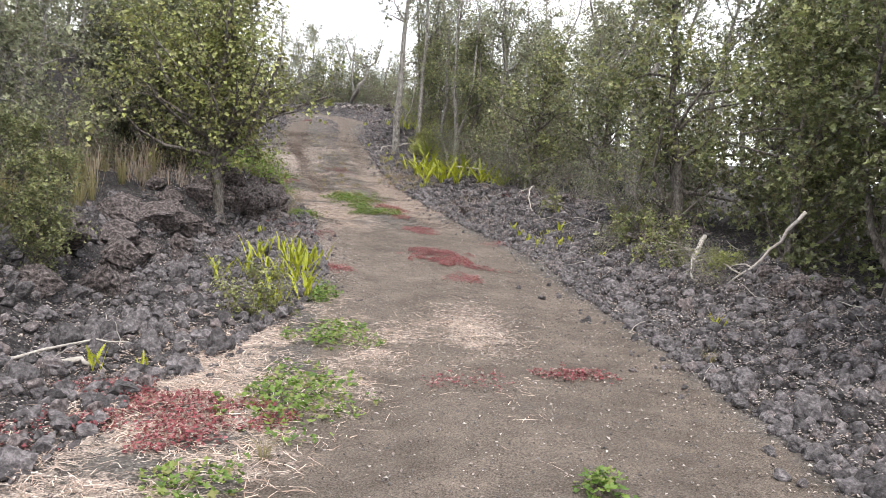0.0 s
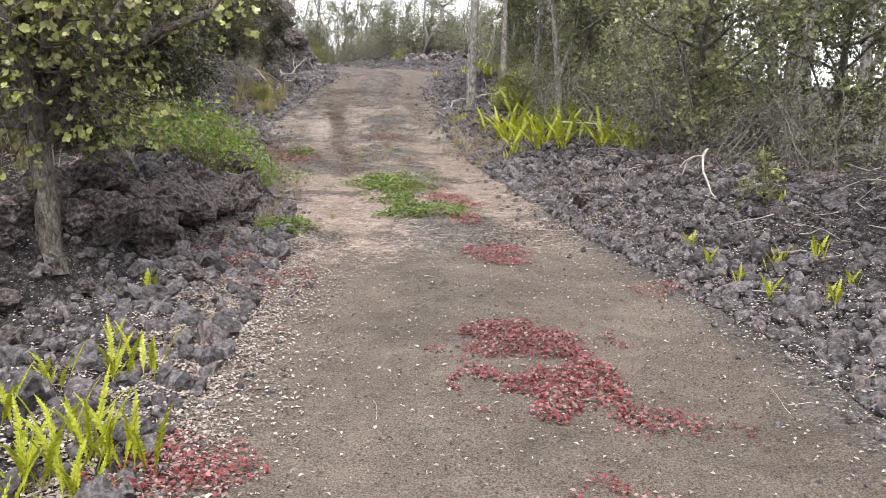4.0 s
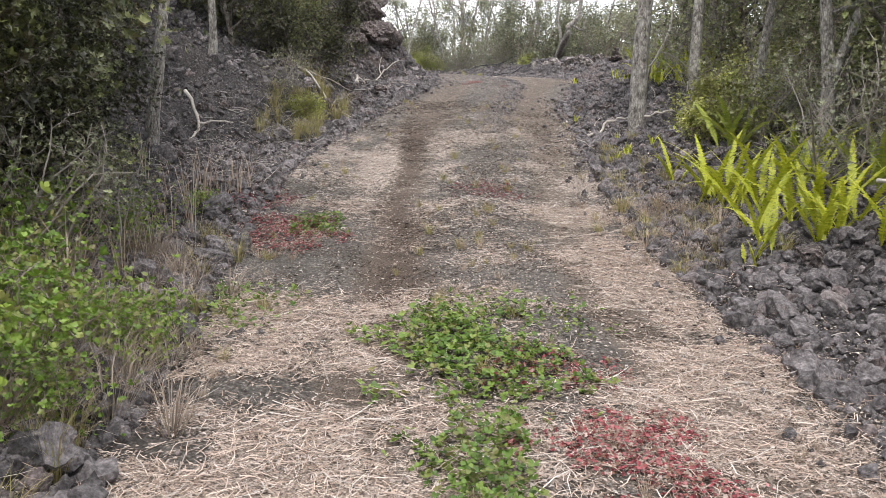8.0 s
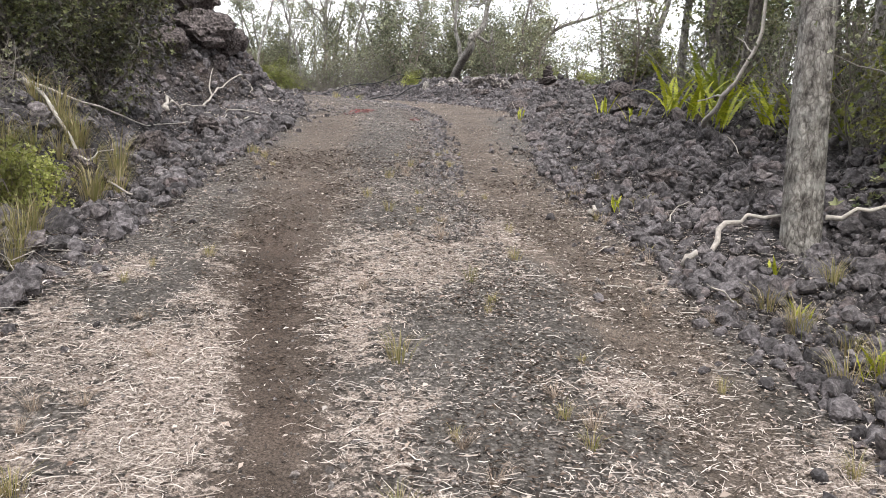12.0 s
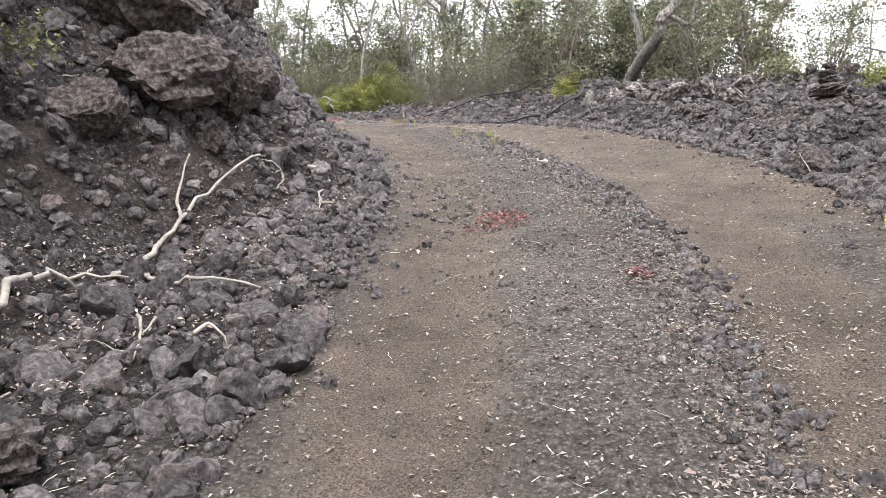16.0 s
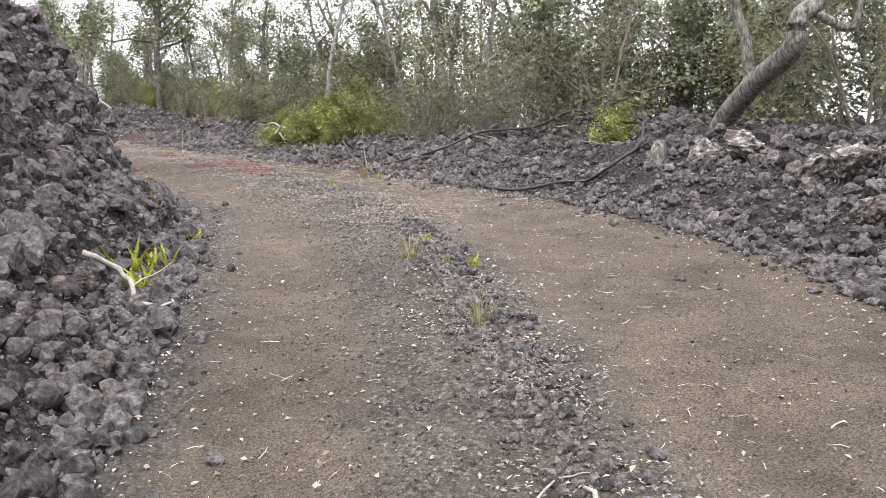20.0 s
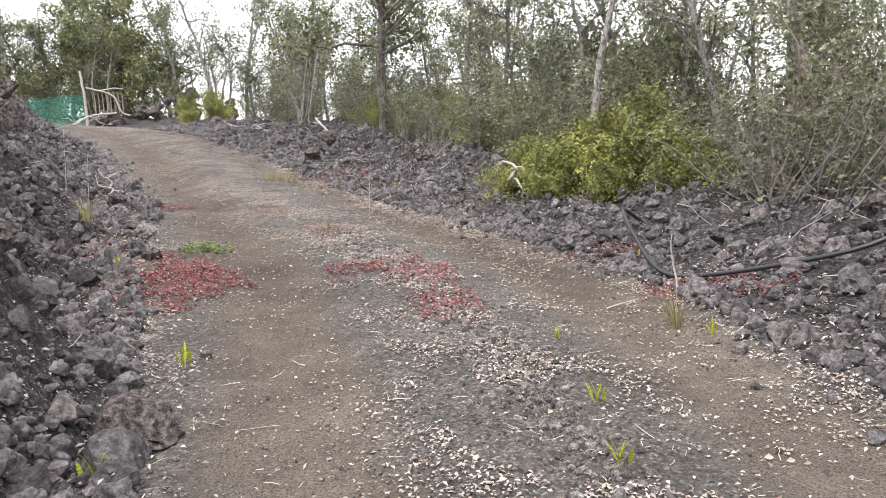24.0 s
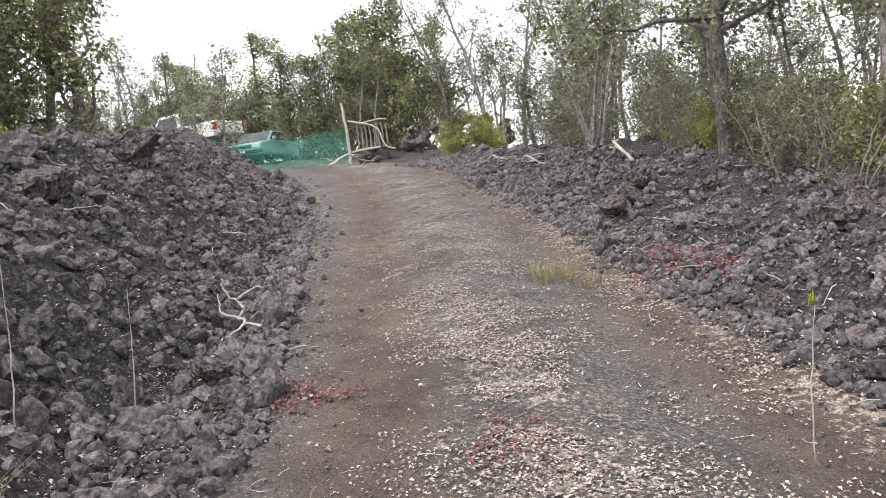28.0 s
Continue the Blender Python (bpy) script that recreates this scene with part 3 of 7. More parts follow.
def build_ground():
    u = grid_lines([(-260, 30), (-40, 6), (-12, 0.6), (-1, 0.09), (46, 0.09), (62, 0.16), (80, 0.7), (120, 8), (400, 40)])
    v = grid_lines([(-90, 12), (-30, 2.5), (-12, 0.5), (-5.5, 0.11), (-1.5, 0.065), (2.6, 0.065), (5.5, 0.12), (12, 0.5), (30, 2.5), (90, 12), (420, 50)])
    turn = np.radians(np.interp(u, [-12, 12, 70], [0, 6, 66]))
    cx, cy = np.interp(u, LS, LINE[:, 0]), np.interp(u, LS, LINE[:, 1])
    head, tail = (LINE[1] - LINE[0]) / LSEG[0], (LINE[-1] - LINE[-2]) / LSEG[-1]
    lo, hi = np.minimum(u - LS[0], 0), np.maximum(u - LS[-1], 0)
    cx, cy = cx + lo * head[0] + hi * tail[0], cy + lo * head[1] + hi * tail[1]
    x = (cx[:, None] + v[None] * np.cos(turn)[:, None]).ravel()
    y = (cy[:, None] + v[None] * np.sin(turn)[:, None]).ravel()
    z = lie(x, y)
    s, d, _ = along(x, y)
    foot, top, high = banks(s, d)
    wob = fbm(x, y, 1.3, 2, 5) - 0.5
    nu, nv = len(u), len(v)
    i = (np.arange(nu - 1)[:, None] * nv + np.arange(nv - 1)[None]).ravel()
    me = mesh_of("ground", np.c_[x, y, z], np.c_[i, i + 1, i + nv + 1, i + nv], M_GROUND, True)
    n1 = fbm(x, y, 0.5, 3, 91)
    wide = step(15, 12, s)
    left, right = tracks(s)
    slim = 0.24 + 0.18 * step(22, 25, s) + 0.2 * step(15, 12, s)
    rut = np.maximum(np.exp(-(((d - left) / slim) ** 2)), np.exp(-(((d - right) / slim) ** 2)))
    rut = np.maximum(rut, 0.32 * step(27, 30, s) * step(40, 37, s) * step(-1.1, -0.8, d) * step(2.6, 2.2, d))
    rut = np.maximum(rut, step(29, 31, s) * step(39, 36.5, s) * step(0.9, 1.2, d) * step(2.9, 2.5, d) * 0.85)
    rut = np.maximum(rut, wide * step(-1.2, -0.8, d) * step(1.9, 1.5, d) * 0.9) * (0.55 + 0.8 * n1)
    lava = step(-0.3, 0.2, np.abs(d) - edge_of(s, d) + wob * 0.5)
    red = step(-0.8, -1.7, d) * step(-4.2, -2.2, d) * step(27, 29, s) * step(34, 32, s) * step(0.45, 0.6, n1) + 0.6 * step(-1.7, -2.0, d) * step(-2.8, -2.3, d) * step(42, 43.5, s) * step(47, 45, s)
    red = 0.42 * red + 0.3 * rut * step(22, 27, s) * step(40, 34, s) + 0.95 * rut * step(16, 18, s) * step(28, 23, s) * (1 - 0.8 * step(0.3, 0.7, d)) + 0.7 * rut * step(39, 42, s)
    zones = np.c_[np.clip(rut, 0, 1), straw_at(s, d, x, y) * (1 - 0.7 * lava), lava, np.clip(red, 0, 1)]
    me.color_attributes.new("zones", "FLOAT_COLOR", "POINT").data.foreach_set("color", zones.astype(np.float32).ravel())
    return tagged(new("ground", me), "brown cinder drive between banks of black lava rubble", "ground", kind="structure")


ground = build_ground()


# ---- plants ----
def tube(points, radii, sides):
    """Vertices and quads of a tapering tube."""
    p, r = np.asarray(points, float), np.asarray(radii, float)
    t = np.gradient(p, axis=0)
    t /= np.linalg.norm(t, axis=1, keepdims=True) + 1e-9
    ref = np.where(np.abs(t[:, 2:3]) > 0.9, np.array([[1.0, 0, 0]]), np.array([[0, 0, 1.0]]))
    if len(p) > 1:
        ref[:] = ref[len(p) // 2]
    a = np.cross(t, ref)
    a /= np.linalg.norm(a, axis=1, keepdims=True) + 1e-9
    b = np.cross(t, a)
    w = np.linspace(0, 2 * np.pi, sides, endpoint=False)
    v = p[:, None] + r[:, None, None] * (np.cos(w)[None, :, None] * a[:, None] + np.sin(w)[None, :, None] * b[:, None])
    i = np.arange(len(p) - 1)[:, None] * sides
    j = np.arange(sides)[None]
    k = (j + 1) % sides
    f = np.stack([i + j, i + k, i + sides + k, i + sides + j], -1).reshape(-1, 4)
    return v.reshape(-1, 3), f


def joined(pieces):
    vs, fs, n = [], [], 0
    for v, f in pieces:
        vs.append(v)
        fs.append(f + n)
        n += len(v)
    return np.concatenate(vs), np.concatenate(fs)


def unit(v):
    return v / (np.linalg.norm(v, axis=-1, keepdims=True) + 1e-9)


def wander(rng, start, way, length, n, bend, lift=0.0):
    """A crooked line that starts out along way."""
    pts, p, w = [np.array(start, float)], np.array(start, float), unit(np.array(way, float))
    for _ in range(n):
        w = unit(w + rng.normal(0, bend, 3) + (0, 0, lift))
        p = p + w * length / n
        pts.append(p)
    return np.array(pts)


def rosettes(rng, where, way, size, aspect=0.55, jitter=0.07, per=6, flare=0.45, oval=False):
    """A whorl of leaves for each place, joined at its middle, that opens along way and towards the light. oval: rounded leaves."""
    n = len(where)
    axis = unit(unit(way) + rng.normal(0, 0.45, (n, 3)) + (0, 0, 0.55))
    one = unit(np.cross(axis, rng.normal(0, 1, (n, 3))))
    two = np.cross(axis, one)
    base = where + rng.normal(0, jitter, (n, 3))
    turn = rng.uniform(0, 2 * np.pi, (n, 1)) + np.arange(per) * 2 * np.pi / per + rng.normal(0, 0.25, (n, per))
    rise = rng.normal(flare, 0.3, (n, per))[..., None]
    out = np.cos(turn)[..., None] * one[:, None] + np.sin(turn)[..., None] * two[:, None]
    w = out * np.cos(rise) + axis[:, None] * np.sin(rise)
    side = np.cross(axis[:, None], out)
    l = size * rng.uniform(0.7, 1.25, (n, 1, 1)) * rng.uniform(0.75, 1.15, (n, per, 1))
    if oval:
        spread, rim = side * l * aspect * 0.5, [(0.3, 0.8), (0.72, 0.9), (1.0, 0.0), (0.72, -0.9), (0.3, -0.8)]
        v = np.stack([base[:, None] + w * l * a + spread * b for a, b in rim], 2).reshape(n, 5 * per, 3)
        v = np.concatenate([base[:, None], v], 1)
        i = np.arange(n)[:, None] * (5 * per + 1)
        k = i + 1 + 5 * np.arange(per)[None]
        o = np.broadcast_to(i, k.shape)
        return v.reshape(-1, 3), np.concatenate([np.stack([o, k, k + 1, k + 2], -1).reshape(-1, 4), np.stack([o, k + 2, k + 3, k + 4], -1).reshape(-1, 4)])
    mid = base[:, None] + w * l * 0.55
    up = np.cross(w, side) * l * -0.1
    v = np.concatenate([base[:, None], np.stack([mid + side * l * aspect * 0.5 - up, base[:, None] + w * l, mid - side * l * aspect * 0.5 - up], 2).reshape(n, 3 * per, 3)], 1)
    i = np.arange(n)[:, None] * (3 * per + 1)
    k = i + 1 + 3 * np.arange(per)[None]
    f = np.stack([np.broadcast_to(i, k.shape), k, k + 1, k + 2], -1)
    return v.reshape(-1, 3), f.reshape(-1, 4)


def woody(rng, height, clear, spread, stems=1, limbs=7, twigs=5, leaves=14, size=0.055, bend=0.12, radius=0.08, lean=(0, 0), trunk_line=None, jitter=0.08, extra=(), oval=False):
    """Tubes of a tree or shrub and its leaves. clear: bare part of the stem. spread: reach of the limbs."""
    tubes, tips, ways = [], [], []
    for k in range(stems):
        if trunk_line is not None:
            line = catmull(trunk_line, 4)
        else:
            out = rng.normal(0, 0.35 if stems > 1 else 0.04, 2)
            line = wander(rng, (rng.normal(0, 0.12) * (stems > 1), rng.normal(0, 0.12) * (stems > 1), -0.15), (out[0] + lean[0], out[1] + lean[1], 1), height * rng.uniform(0.8, 1.0), 10, bend, 0.08)
        rad = radius * (1 - 0.8 * np.linspace(0, 1, len(line)) ** 1.2)
        rad[0] *= 1.5
        tubes.append(tube(line, rad, 8 if stems == 1 else 5))
        for j in range(limbs):
            u = clear + (1 - clear) * (j + rng.uniform(0, 1)) / limbs
            i = min(int(u * (len(line) - 1)), len(line) - 2)
            az = rng.uniform(0, 2 * np.pi)
            reach = spread * rng.uniform(0.55, 1.1) * (1 - 0.55 * max(u - 0.5, 0) * 2)
            limb = wander(rng, line[i], (np.cos(az), np.sin(az), rng.uniform(0.1, 0.8)), reach, 5, 0.25, 0.12)
            lr = rad[i] * 0.55 * np.linspace(1, 0.25, len(limb))
            tubes.append(tube(limb, lr, 5))
            for q in range(twigs):
                m = rng.integers(1, len(limb))
                tw = wander(rng, limb[m], unit(rng.normal(0, 1, 3)) + (limb[m] - line[i]) * 0.6 + (0, 0, 0.3), reach * rng.uniform(0.25, 0.5), 3, 0.3, 0.1)
                tubes.append(tube(tw, max(lr[min(m, 5)] * 0.4, 0.004) * np.linspace(1, 0.4, len(tw)), 3))
                tips += [tw[-1], tw[-2]]
                ways += [tw[-1] - tw[-2]] * 2
            tips.append(limb[-1])
            ways.append(limb[-1] - limb[-2])
        tips.append(line[-1])
        ways.append(line[-1] - line[-2])
    for line, r0 in extra:
        line = catmull(line, 4)
        tubes.append(tube(line, r0 * np.linspace(1, 0.45, len(line)), 8))
        tips += [line[-1], line[-3]]
        ways += [line[-1] - line[-2]] * 2
    v, f = joined(tubes)
    if leaves and tips:
        whorls = max(1, round(leaves / 2.6))
        tips, ways = np.repeat(tips, whorls, 0), np.repeat(unit(np.array(ways)), whorls, 0)
        lv = rosettes(rng, tips, ways, size * (0.62 if oval else 0.8), 0.75 if oval else 0.55, jitter * 1.25, oval=oval)
    else:
        lv = None
    return (v, f), lv


def plant(name, label, category, shape, bark, leaf, group="", stem="trunk", crown="crown"):
    """A thing with its stem and crown, at the origin."""
    wood, lv = shape
    top = tagged(new(name), label, category, group)
    part(stem, mesh_of(stem, *wood, bark, True), None, top)
    if lv:
        part(crown, mesh_of(crown, *lv, leaf), None, top)
    return top


def put(thing, s, d, turn, size=1.0, sink=0.03, first=None):
    """Copies a plant to a place of the plan. The first use moves the plant itself."""
    x, y = spot(s, d)
    m = Matrix.LocRotScale((x, y, ground_at(x, y) - sink), Euler((0, 0, turn)), (size,) * 3)
    if thing.name in USED:
        c = copy_thing(thing, m)
        c.scale = (size,) * 3
        return c
    USED.add(thing.name)
    thing.matrix_basis = m
    return thing


USED = set()


# ---- rocks ----
def ball(level):
    bm = bmesh.new()
    bmesh.ops.create_icosphere(bm, subdivisions=level, radius=1)
    v = np.array([tuple(q.co) for q in bm.verts])
    f = np.array([[q.index for q in face.verts] for face in bm.faces])
    bm.free()
    return v, f


def lumps(rng, level, jag, n):
    """Unit lumps of broken clinker: knobbly and split."""
    v, f = ball(level)
    out = []
    for k in range(n):
        off = Vector(rng.uniform(0, 50, 3))
        knob = np.array([0.5 * noise.noise(Vector(c) * 1.5 + off) - 0.28 * abs(noise.noise(Vector(c) * 3.4 - off)) for c in v])
        w = v * (1.08 + knob + rng.uniform(-jag, jag, len(v)))[:, None]
        for _ in range(6):
            cut = unit(rng.normal(0, 1, 3))
            h = rng.uniform(0.5, 0.85)
            w = w - np.clip(w @ cut - h, 0, None)[:, None] * cut * 0.85
        out.append((w * rng.uniform(0.75, 1.25, 3), f))
    return out


def turned(rng, n):
    q = unit(rng.normal(0, 1, (n, 4)))
    w, x, y, z = q.T
    return np.stack([1 - 2 * (y * y + z * z), 2 * (x * y - z * w), 2 * (x * z + y * w), 2 * (x * y + z * w), 1 - 2 * (x * x + z * z), 2 * (y * z - x * w),
                     2 * (x * z - y * w), 2 * (y * z + x * w), 1 - 2 * (x * x + y * y)], -1).reshape(n, 3, 3)


def strewn(rng, shapes, where, size):
    """Many copies of a few shapes as one array of vertices and faces."""
    kind = rng.integers(len(shapes), size=len(where))
    rot = turned(rng, len(where))
    pieces = []
    for k, (v, f) in enumerate(shapes):
        i = np.where(kind == k)[0]
        if len(i) == 0:
            continue
        w = np.einsum("nij,vj->nvi", rot[i], v) * size[i, None, None] + where[i, None]
        pieces.append((w.reshape(-1, 3), (f[None] + (np.arange(len(i)) * len(v))[:, None, None]).reshape(-1, f.shape[1])))
    return joined(pieces)


def plan_points(rng, n, s0, s1, d_of):
    """n places along a stretch, each with its offset from d_of(rng, s)."""
    s = rng.uniform(s0, s1, n)
    d = d_of(rng, s)
    k = np.clip(np.searchsorted(LS, s) - 1, 0, len(LSEG) - 1)
    t = (LINE[k + 1, :2] - LINE[k, :2]) / LSEG[k][:, None]
    p = LINE[k, :2] + t * (s - LS[k])[:, None]
    return p[:, 0] + d * t[:, 1], p[:, 1] - d * t[:, 0], s, d


def left_of(table, spread):
    def f(rng, s):
        foot, top = np.abs(edge_of(s, -1.0 if table is LEFT else 1.0)), np.interp(s, table[:, 0], table[:, 2])
        return -(foot - 0.15 + (top - foot + spread) * rng.uniform(0, 1, len(s)) ** 1.25)
    return f


def right_of(table, spread):
    g = left_of(table, spread)
    return lambda rng, s: -g(rng, s)


rng = np.random.default_rng(5)
SMALL, MEDIUM, LARGE = lumps(rng, 1, 0.22, 12), lumps(rng, 2, 0.2, 18), lumps(rng, 3, 0.13, 16)


def clinker(name, label, n, s0, s1, d_of, low, high, shapes, power=3.0, sink=0.25, mat=None):
    x, y, s, d = plan_points(rng, n, s0, s1, d_of)
    thin = (s > 39.5) & (s < 45.3) & (d < 0) & (d > -1.65) & (rng.uniform(0, 1, n) < 0.7)
    x, y, s, d = x[~thin], y[~thin], s[~thin], d[~thin]
    n = len(x)
    size = low + (high - low) * rng.uniform(0, 1, n) ** power
    z = lie(x, y) + size * (1 - 2 * sink) * 0.5
    v, f = strewn(rng, shapes, np.c_[x, y, z], size)
    return tagged(new(name, mesh_of(name, v, f, mat or M_LAVA)), label, "rubble", kind="stuff")


for s0, s1, ln, rn in ((0, 16, 3000, 4800), (16, 30, 4200, 4800), (30, 44, 5200, 4200), (44, 62, 4800, 3800)):
    clinker("lava_clinker", "black rough clinker of the lava bank", ln, s0, s1, left_of(LEFT, 0.35), 0.018, 0.062, MEDIUM, 1.7, 0.05)
    clinker("lava_clinker", "grey-black loose clinker spread beside the drive", rn, s0, s1, right_of(RIGHT, 0.6), 0.018, 0.058, MEDIUM, 1.7, 0.05)
    clinker("lava_clinker", "big black clinker blocks of the lava bank", ln // 11, s0, s1, left_of(LEFT, 0.3), 0.045, 0.12, LARGE, 2.4, 0.2)
    clinker("lava_clinker", "big grey-black clinker blocks beside the drive", rn // 13, s0, s1, right_of(RIGHT, 0.5), 0.045, 0.1, LARGE, 2.6, 0.2)
    clinker("lava_clinker", "small black clinker at the foot of the bank", ln * 3 // 2, s0, s1, left_of(LEFT, 0.2), 0.011, 0.034, SMALL, 1.8, 0.15)
    clinker("lava_clinker", "small grey clinker along the edge of the drive", rn * 3 // 2, s0, s1, right_of(RIGHT, 0.4), 0.011, 0.034, SMALL, 1.8, 0.15)
    clinker("lava_clinker", "stray clinker rolled out on the edge of the drive", 700, s0, s1, lambda r, s: np.where(r.uniform(0, 1, len(s)) < 0.5, -edge_of(s, -np.ones(len(s))) + np.abs(r.normal(0, 0.22, len(s))), edge_of(s, np.ones(len(s))) - np.abs(r.normal(0, 0.25, len(s)))), 0.01, 0.04, MEDIUM, 2.6, 0.2)
clinker("lava_clinker", "black rubble behind the crest of the bank", 1500, 31, 39.5, lambda r, s: r.uniform(4.2, 7.5, len(s)), 0.03, 0.09, MEDIUM, 1.6, 0.1)
# loose stones on the hump between the wheel tracks and in the tracks
def hump(r, s):
    return r.normal(0.66, 0.1, len(s)) + 0.06 * np.sin(s * 0.7)


clinker("gravel", "loose grey gravel on the hump between the wheel tracks", 8000, 24, 44, hump, 0.005, 0.026, SMALL, 2.2, 0.35, M_GRAVEL)
clinker("lava_clinker", "ridge of dark clinker thrown up along the hump", 1100, 25.5, 37, lambda r, s: 0.74 + 0.06 * np.sin(s * 0.7) + r.normal(0, 0.085, len(s)), 0.008, 0.034, MEDIUM, 1.8, 0.2)
clinker("gravel", "clods of dark clinker lying in the wheel track", 300, 30.3, 32.4, lambda r, s: r.normal(-0.4, 0.18, len(s)), 0.007, 0.026, MEDIUM, 2.0, 0.35, M_GRAVEL)
clinker("gravel", "coarse grey gravel between the tracks", 5000, 25, 40, lambda r, s: r.normal(0.2, 0.25, len(s)), 0.004, 0.013, SMALL, 2.2, 0.35, M_GRAVEL)
clinker("gravel", "fine gravel scattered over the drive", 30000, 2, 54, lambda r, s: r.uniform(-1.3, 2.1, len(s)), 0.003, 0.0105, SMALL, 2.2, 0.35, M_GRAVEL)
clinker("gravel", "coarse gravel thrown up beside the wheel tracks", 1500, 20, 40, lambda r, s: r.uniform(-0.2, 0.9, len(s)), 0.006, 0.018, SMALL, 2.5, 0.4, M_GRAVEL)
clinker("gravel", "loose grey stones along the foot of the banks", 5000, 20, 56, lambda r, s: np.where(r.uniform(0, 1, len(s)) < 0.6, -edge_of(s, -np.ones(len(s))), edge_of(s, np.ones(len(s)))) + r.normal(0, 0.2, len(s)), 0.006, 0.026, SMALL, 2.2, 0.35, M_GRAVEL)


def boulder_mesh(k, flat=1.0):
    """A broken lava block: split faces, pits and a rough skin."""
    v, f = ball(4)
    off = Vector((13.1 * k, 7.7, 3.3 * k))
    r = np.random.default_rng(400 + k)
    w = []
    for c in v:
        p = Vector(c)
        w.append(p * (1.05 + 0.35 * noise.noise(p * 1.2 + off) - 0.35 * abs(noise.noise(p * 2.3 - off))))
    w = np.array([tuple(q) for q in w])
    for _ in range(9):
        cut = unit(r.normal(0, 1, 3))
        w = w - np.clip(w @ cut - r.uniform(0.45, 0.8), 0, None)[:, None] * cut * 0.88
    rough = np.array([0.1 * noise.noise(Vector(c) * 4.5 - off) - 0.17 * abs(noise.noise(Vector(c) * 7.0 + off)) + 0.07 * noise.noise(Vector(c) * 15.0) for c in w])
    w = (w * (1 + rough + r.uniform(-0.035, 0.035, len(v)))[:, None]) * (1.15, 1.0, 0.85 * flat)
    return mesh_of("lava_boulder", w, f, M_BOULDER, False)


BOULDERS = [boulder_mesh(k, 0.8 + 0.1 * (k % 4)) for k in range(7)]
LICHENED = boulder_mesh(9, 0.9)
LICHENED.materials[0] = M_LICHEN
b_rng = np.random.default_rng(31)


def boulder(s, d, size, up=0.0, label="black rough lava boulder on the rubble bank", group="lava boulders"):
    x, y = spot(s, d)
    ob = tagged(new("lava_boulder", BOULDERS[b_rng.integers(len(BOULDERS))]), label, "boulder", group)
    ob.matrix_basis = Matrix.LocRotScale((x, y, ground_at(x, y) + up + size * 0.15), Euler(b_rng.uniform(-0.6, 0.6, 3) + np.array((0, 0, b_rng.uniform(0, 6)))), Vector((size,) * 3) * 0.5)
    return ob


# the wall of boulders by the tree
for s in np.arange(11.6, 15.6, 0.27):
    foot = np.interp(s, LEFT[:, 0], LEFT[:, 1])
    boulder(s, -foot - b_rng.uniform(0.2, 0.45), b_rng.uniform(0.4, 0.62), 0.02, "dark mossy lava boulder in the low wall by the tree", "boulder wall")
    boulder(s, -foot - b_rng.uniform(-0.1, 0.2), b_rng.uniform(0.16, 0.34), 0, "dark lava boulder at the foot of the low wall", "boulder wall")
for s, d, size in ((10.3, -2.3, 0.34), (10.75, -2.2, 0.3), (10.1, -2.75, 0.4), (9.4, -2.6, 0.35), (8.4, -3.0, 0.6), (7.4, -3.0, 0.55), (9.2, -3.3, 0.6), (6.6, -3.2, 0.5), (10.9, -3.2, 0.7),
                   (11.4, -2.9, 0.6), (7.9, -3.5, 0.7), (10.2, -3.5, 0.7), (13.6, -1.4, 0.22), (12.4, -1.6, 0.2)):
    boulder(s, d, size)
for s, d, size in ((15.04, -1.55, 0.5), (15.3, -1.5, 0.42), (14.75, -1.5, 0.42), (15.6, -1.6, 0.45), (14.5, -1.7, 0.5), (13.6, -1.95, 0.55), (14.1, -1.75, 0.5), (13.0, -2.1, 0.6), (12.6, -2.3, 0.55)):
    boulder(s, d, size, 0.08, "big dark lava boulder in the low wall by the tree", "boulder wall")
# the ledges that hang out of the high bank
for s, d, size, up in ((30.9, -2.3, 0.8, 0.15), (31.3, -2.5, 0.9, 0.3), (31.8, -2.7, 1.0, 0.4), (31.5, -2.0, 0.6, 0.1), (32.3, -2.35, 0.8, 0.3), (31.0, -3.0, 1.0, 0.2), (32.0, -3.2, 1.1, 0.3), (34.8, -2.2, 0.7, 0.2),
                       (35.6, -2.2, 0.6, 0.15), (29.5, -3.2, 0.7, 0.05), (28.3, -3.3, 0.6, 0), (31.9, -1.85, 0.45, 0.1), (30.2, -2.6, 0.5, 0.05)):
    boulder(s, d, size, up, "rough lava ledge jutting out of the high bank", "lava ledges")
for s, d, size in ((31.6, 2.5, 0.42), (39.63, -0.95, 0.36), (27.6, -1.65, 0.3), (46.5, -0.85, 0.2), (47.0, -0.95, 0.24), (43.6, -1.05, 0.2), (42.6, -1.4, 0.25), (45.3, -1.0, 0.22), (36.9, -1.2, 0.3), (37.5, -1.15, 0.26),
                   (38.2, -1.15, 0.24), (53.2, -1.25, 0.35), (35.0, -1.35, 0.3), (29.0, 2.3, 0.3), (30.3, 2.5, 0.35), (25.0, 2.2, 0.3), (48.3, -2.2, 0.5), (50.6, -2.3, 0.6), (46.3, -2.0, 0.5)):
    boulder(s, d, size)
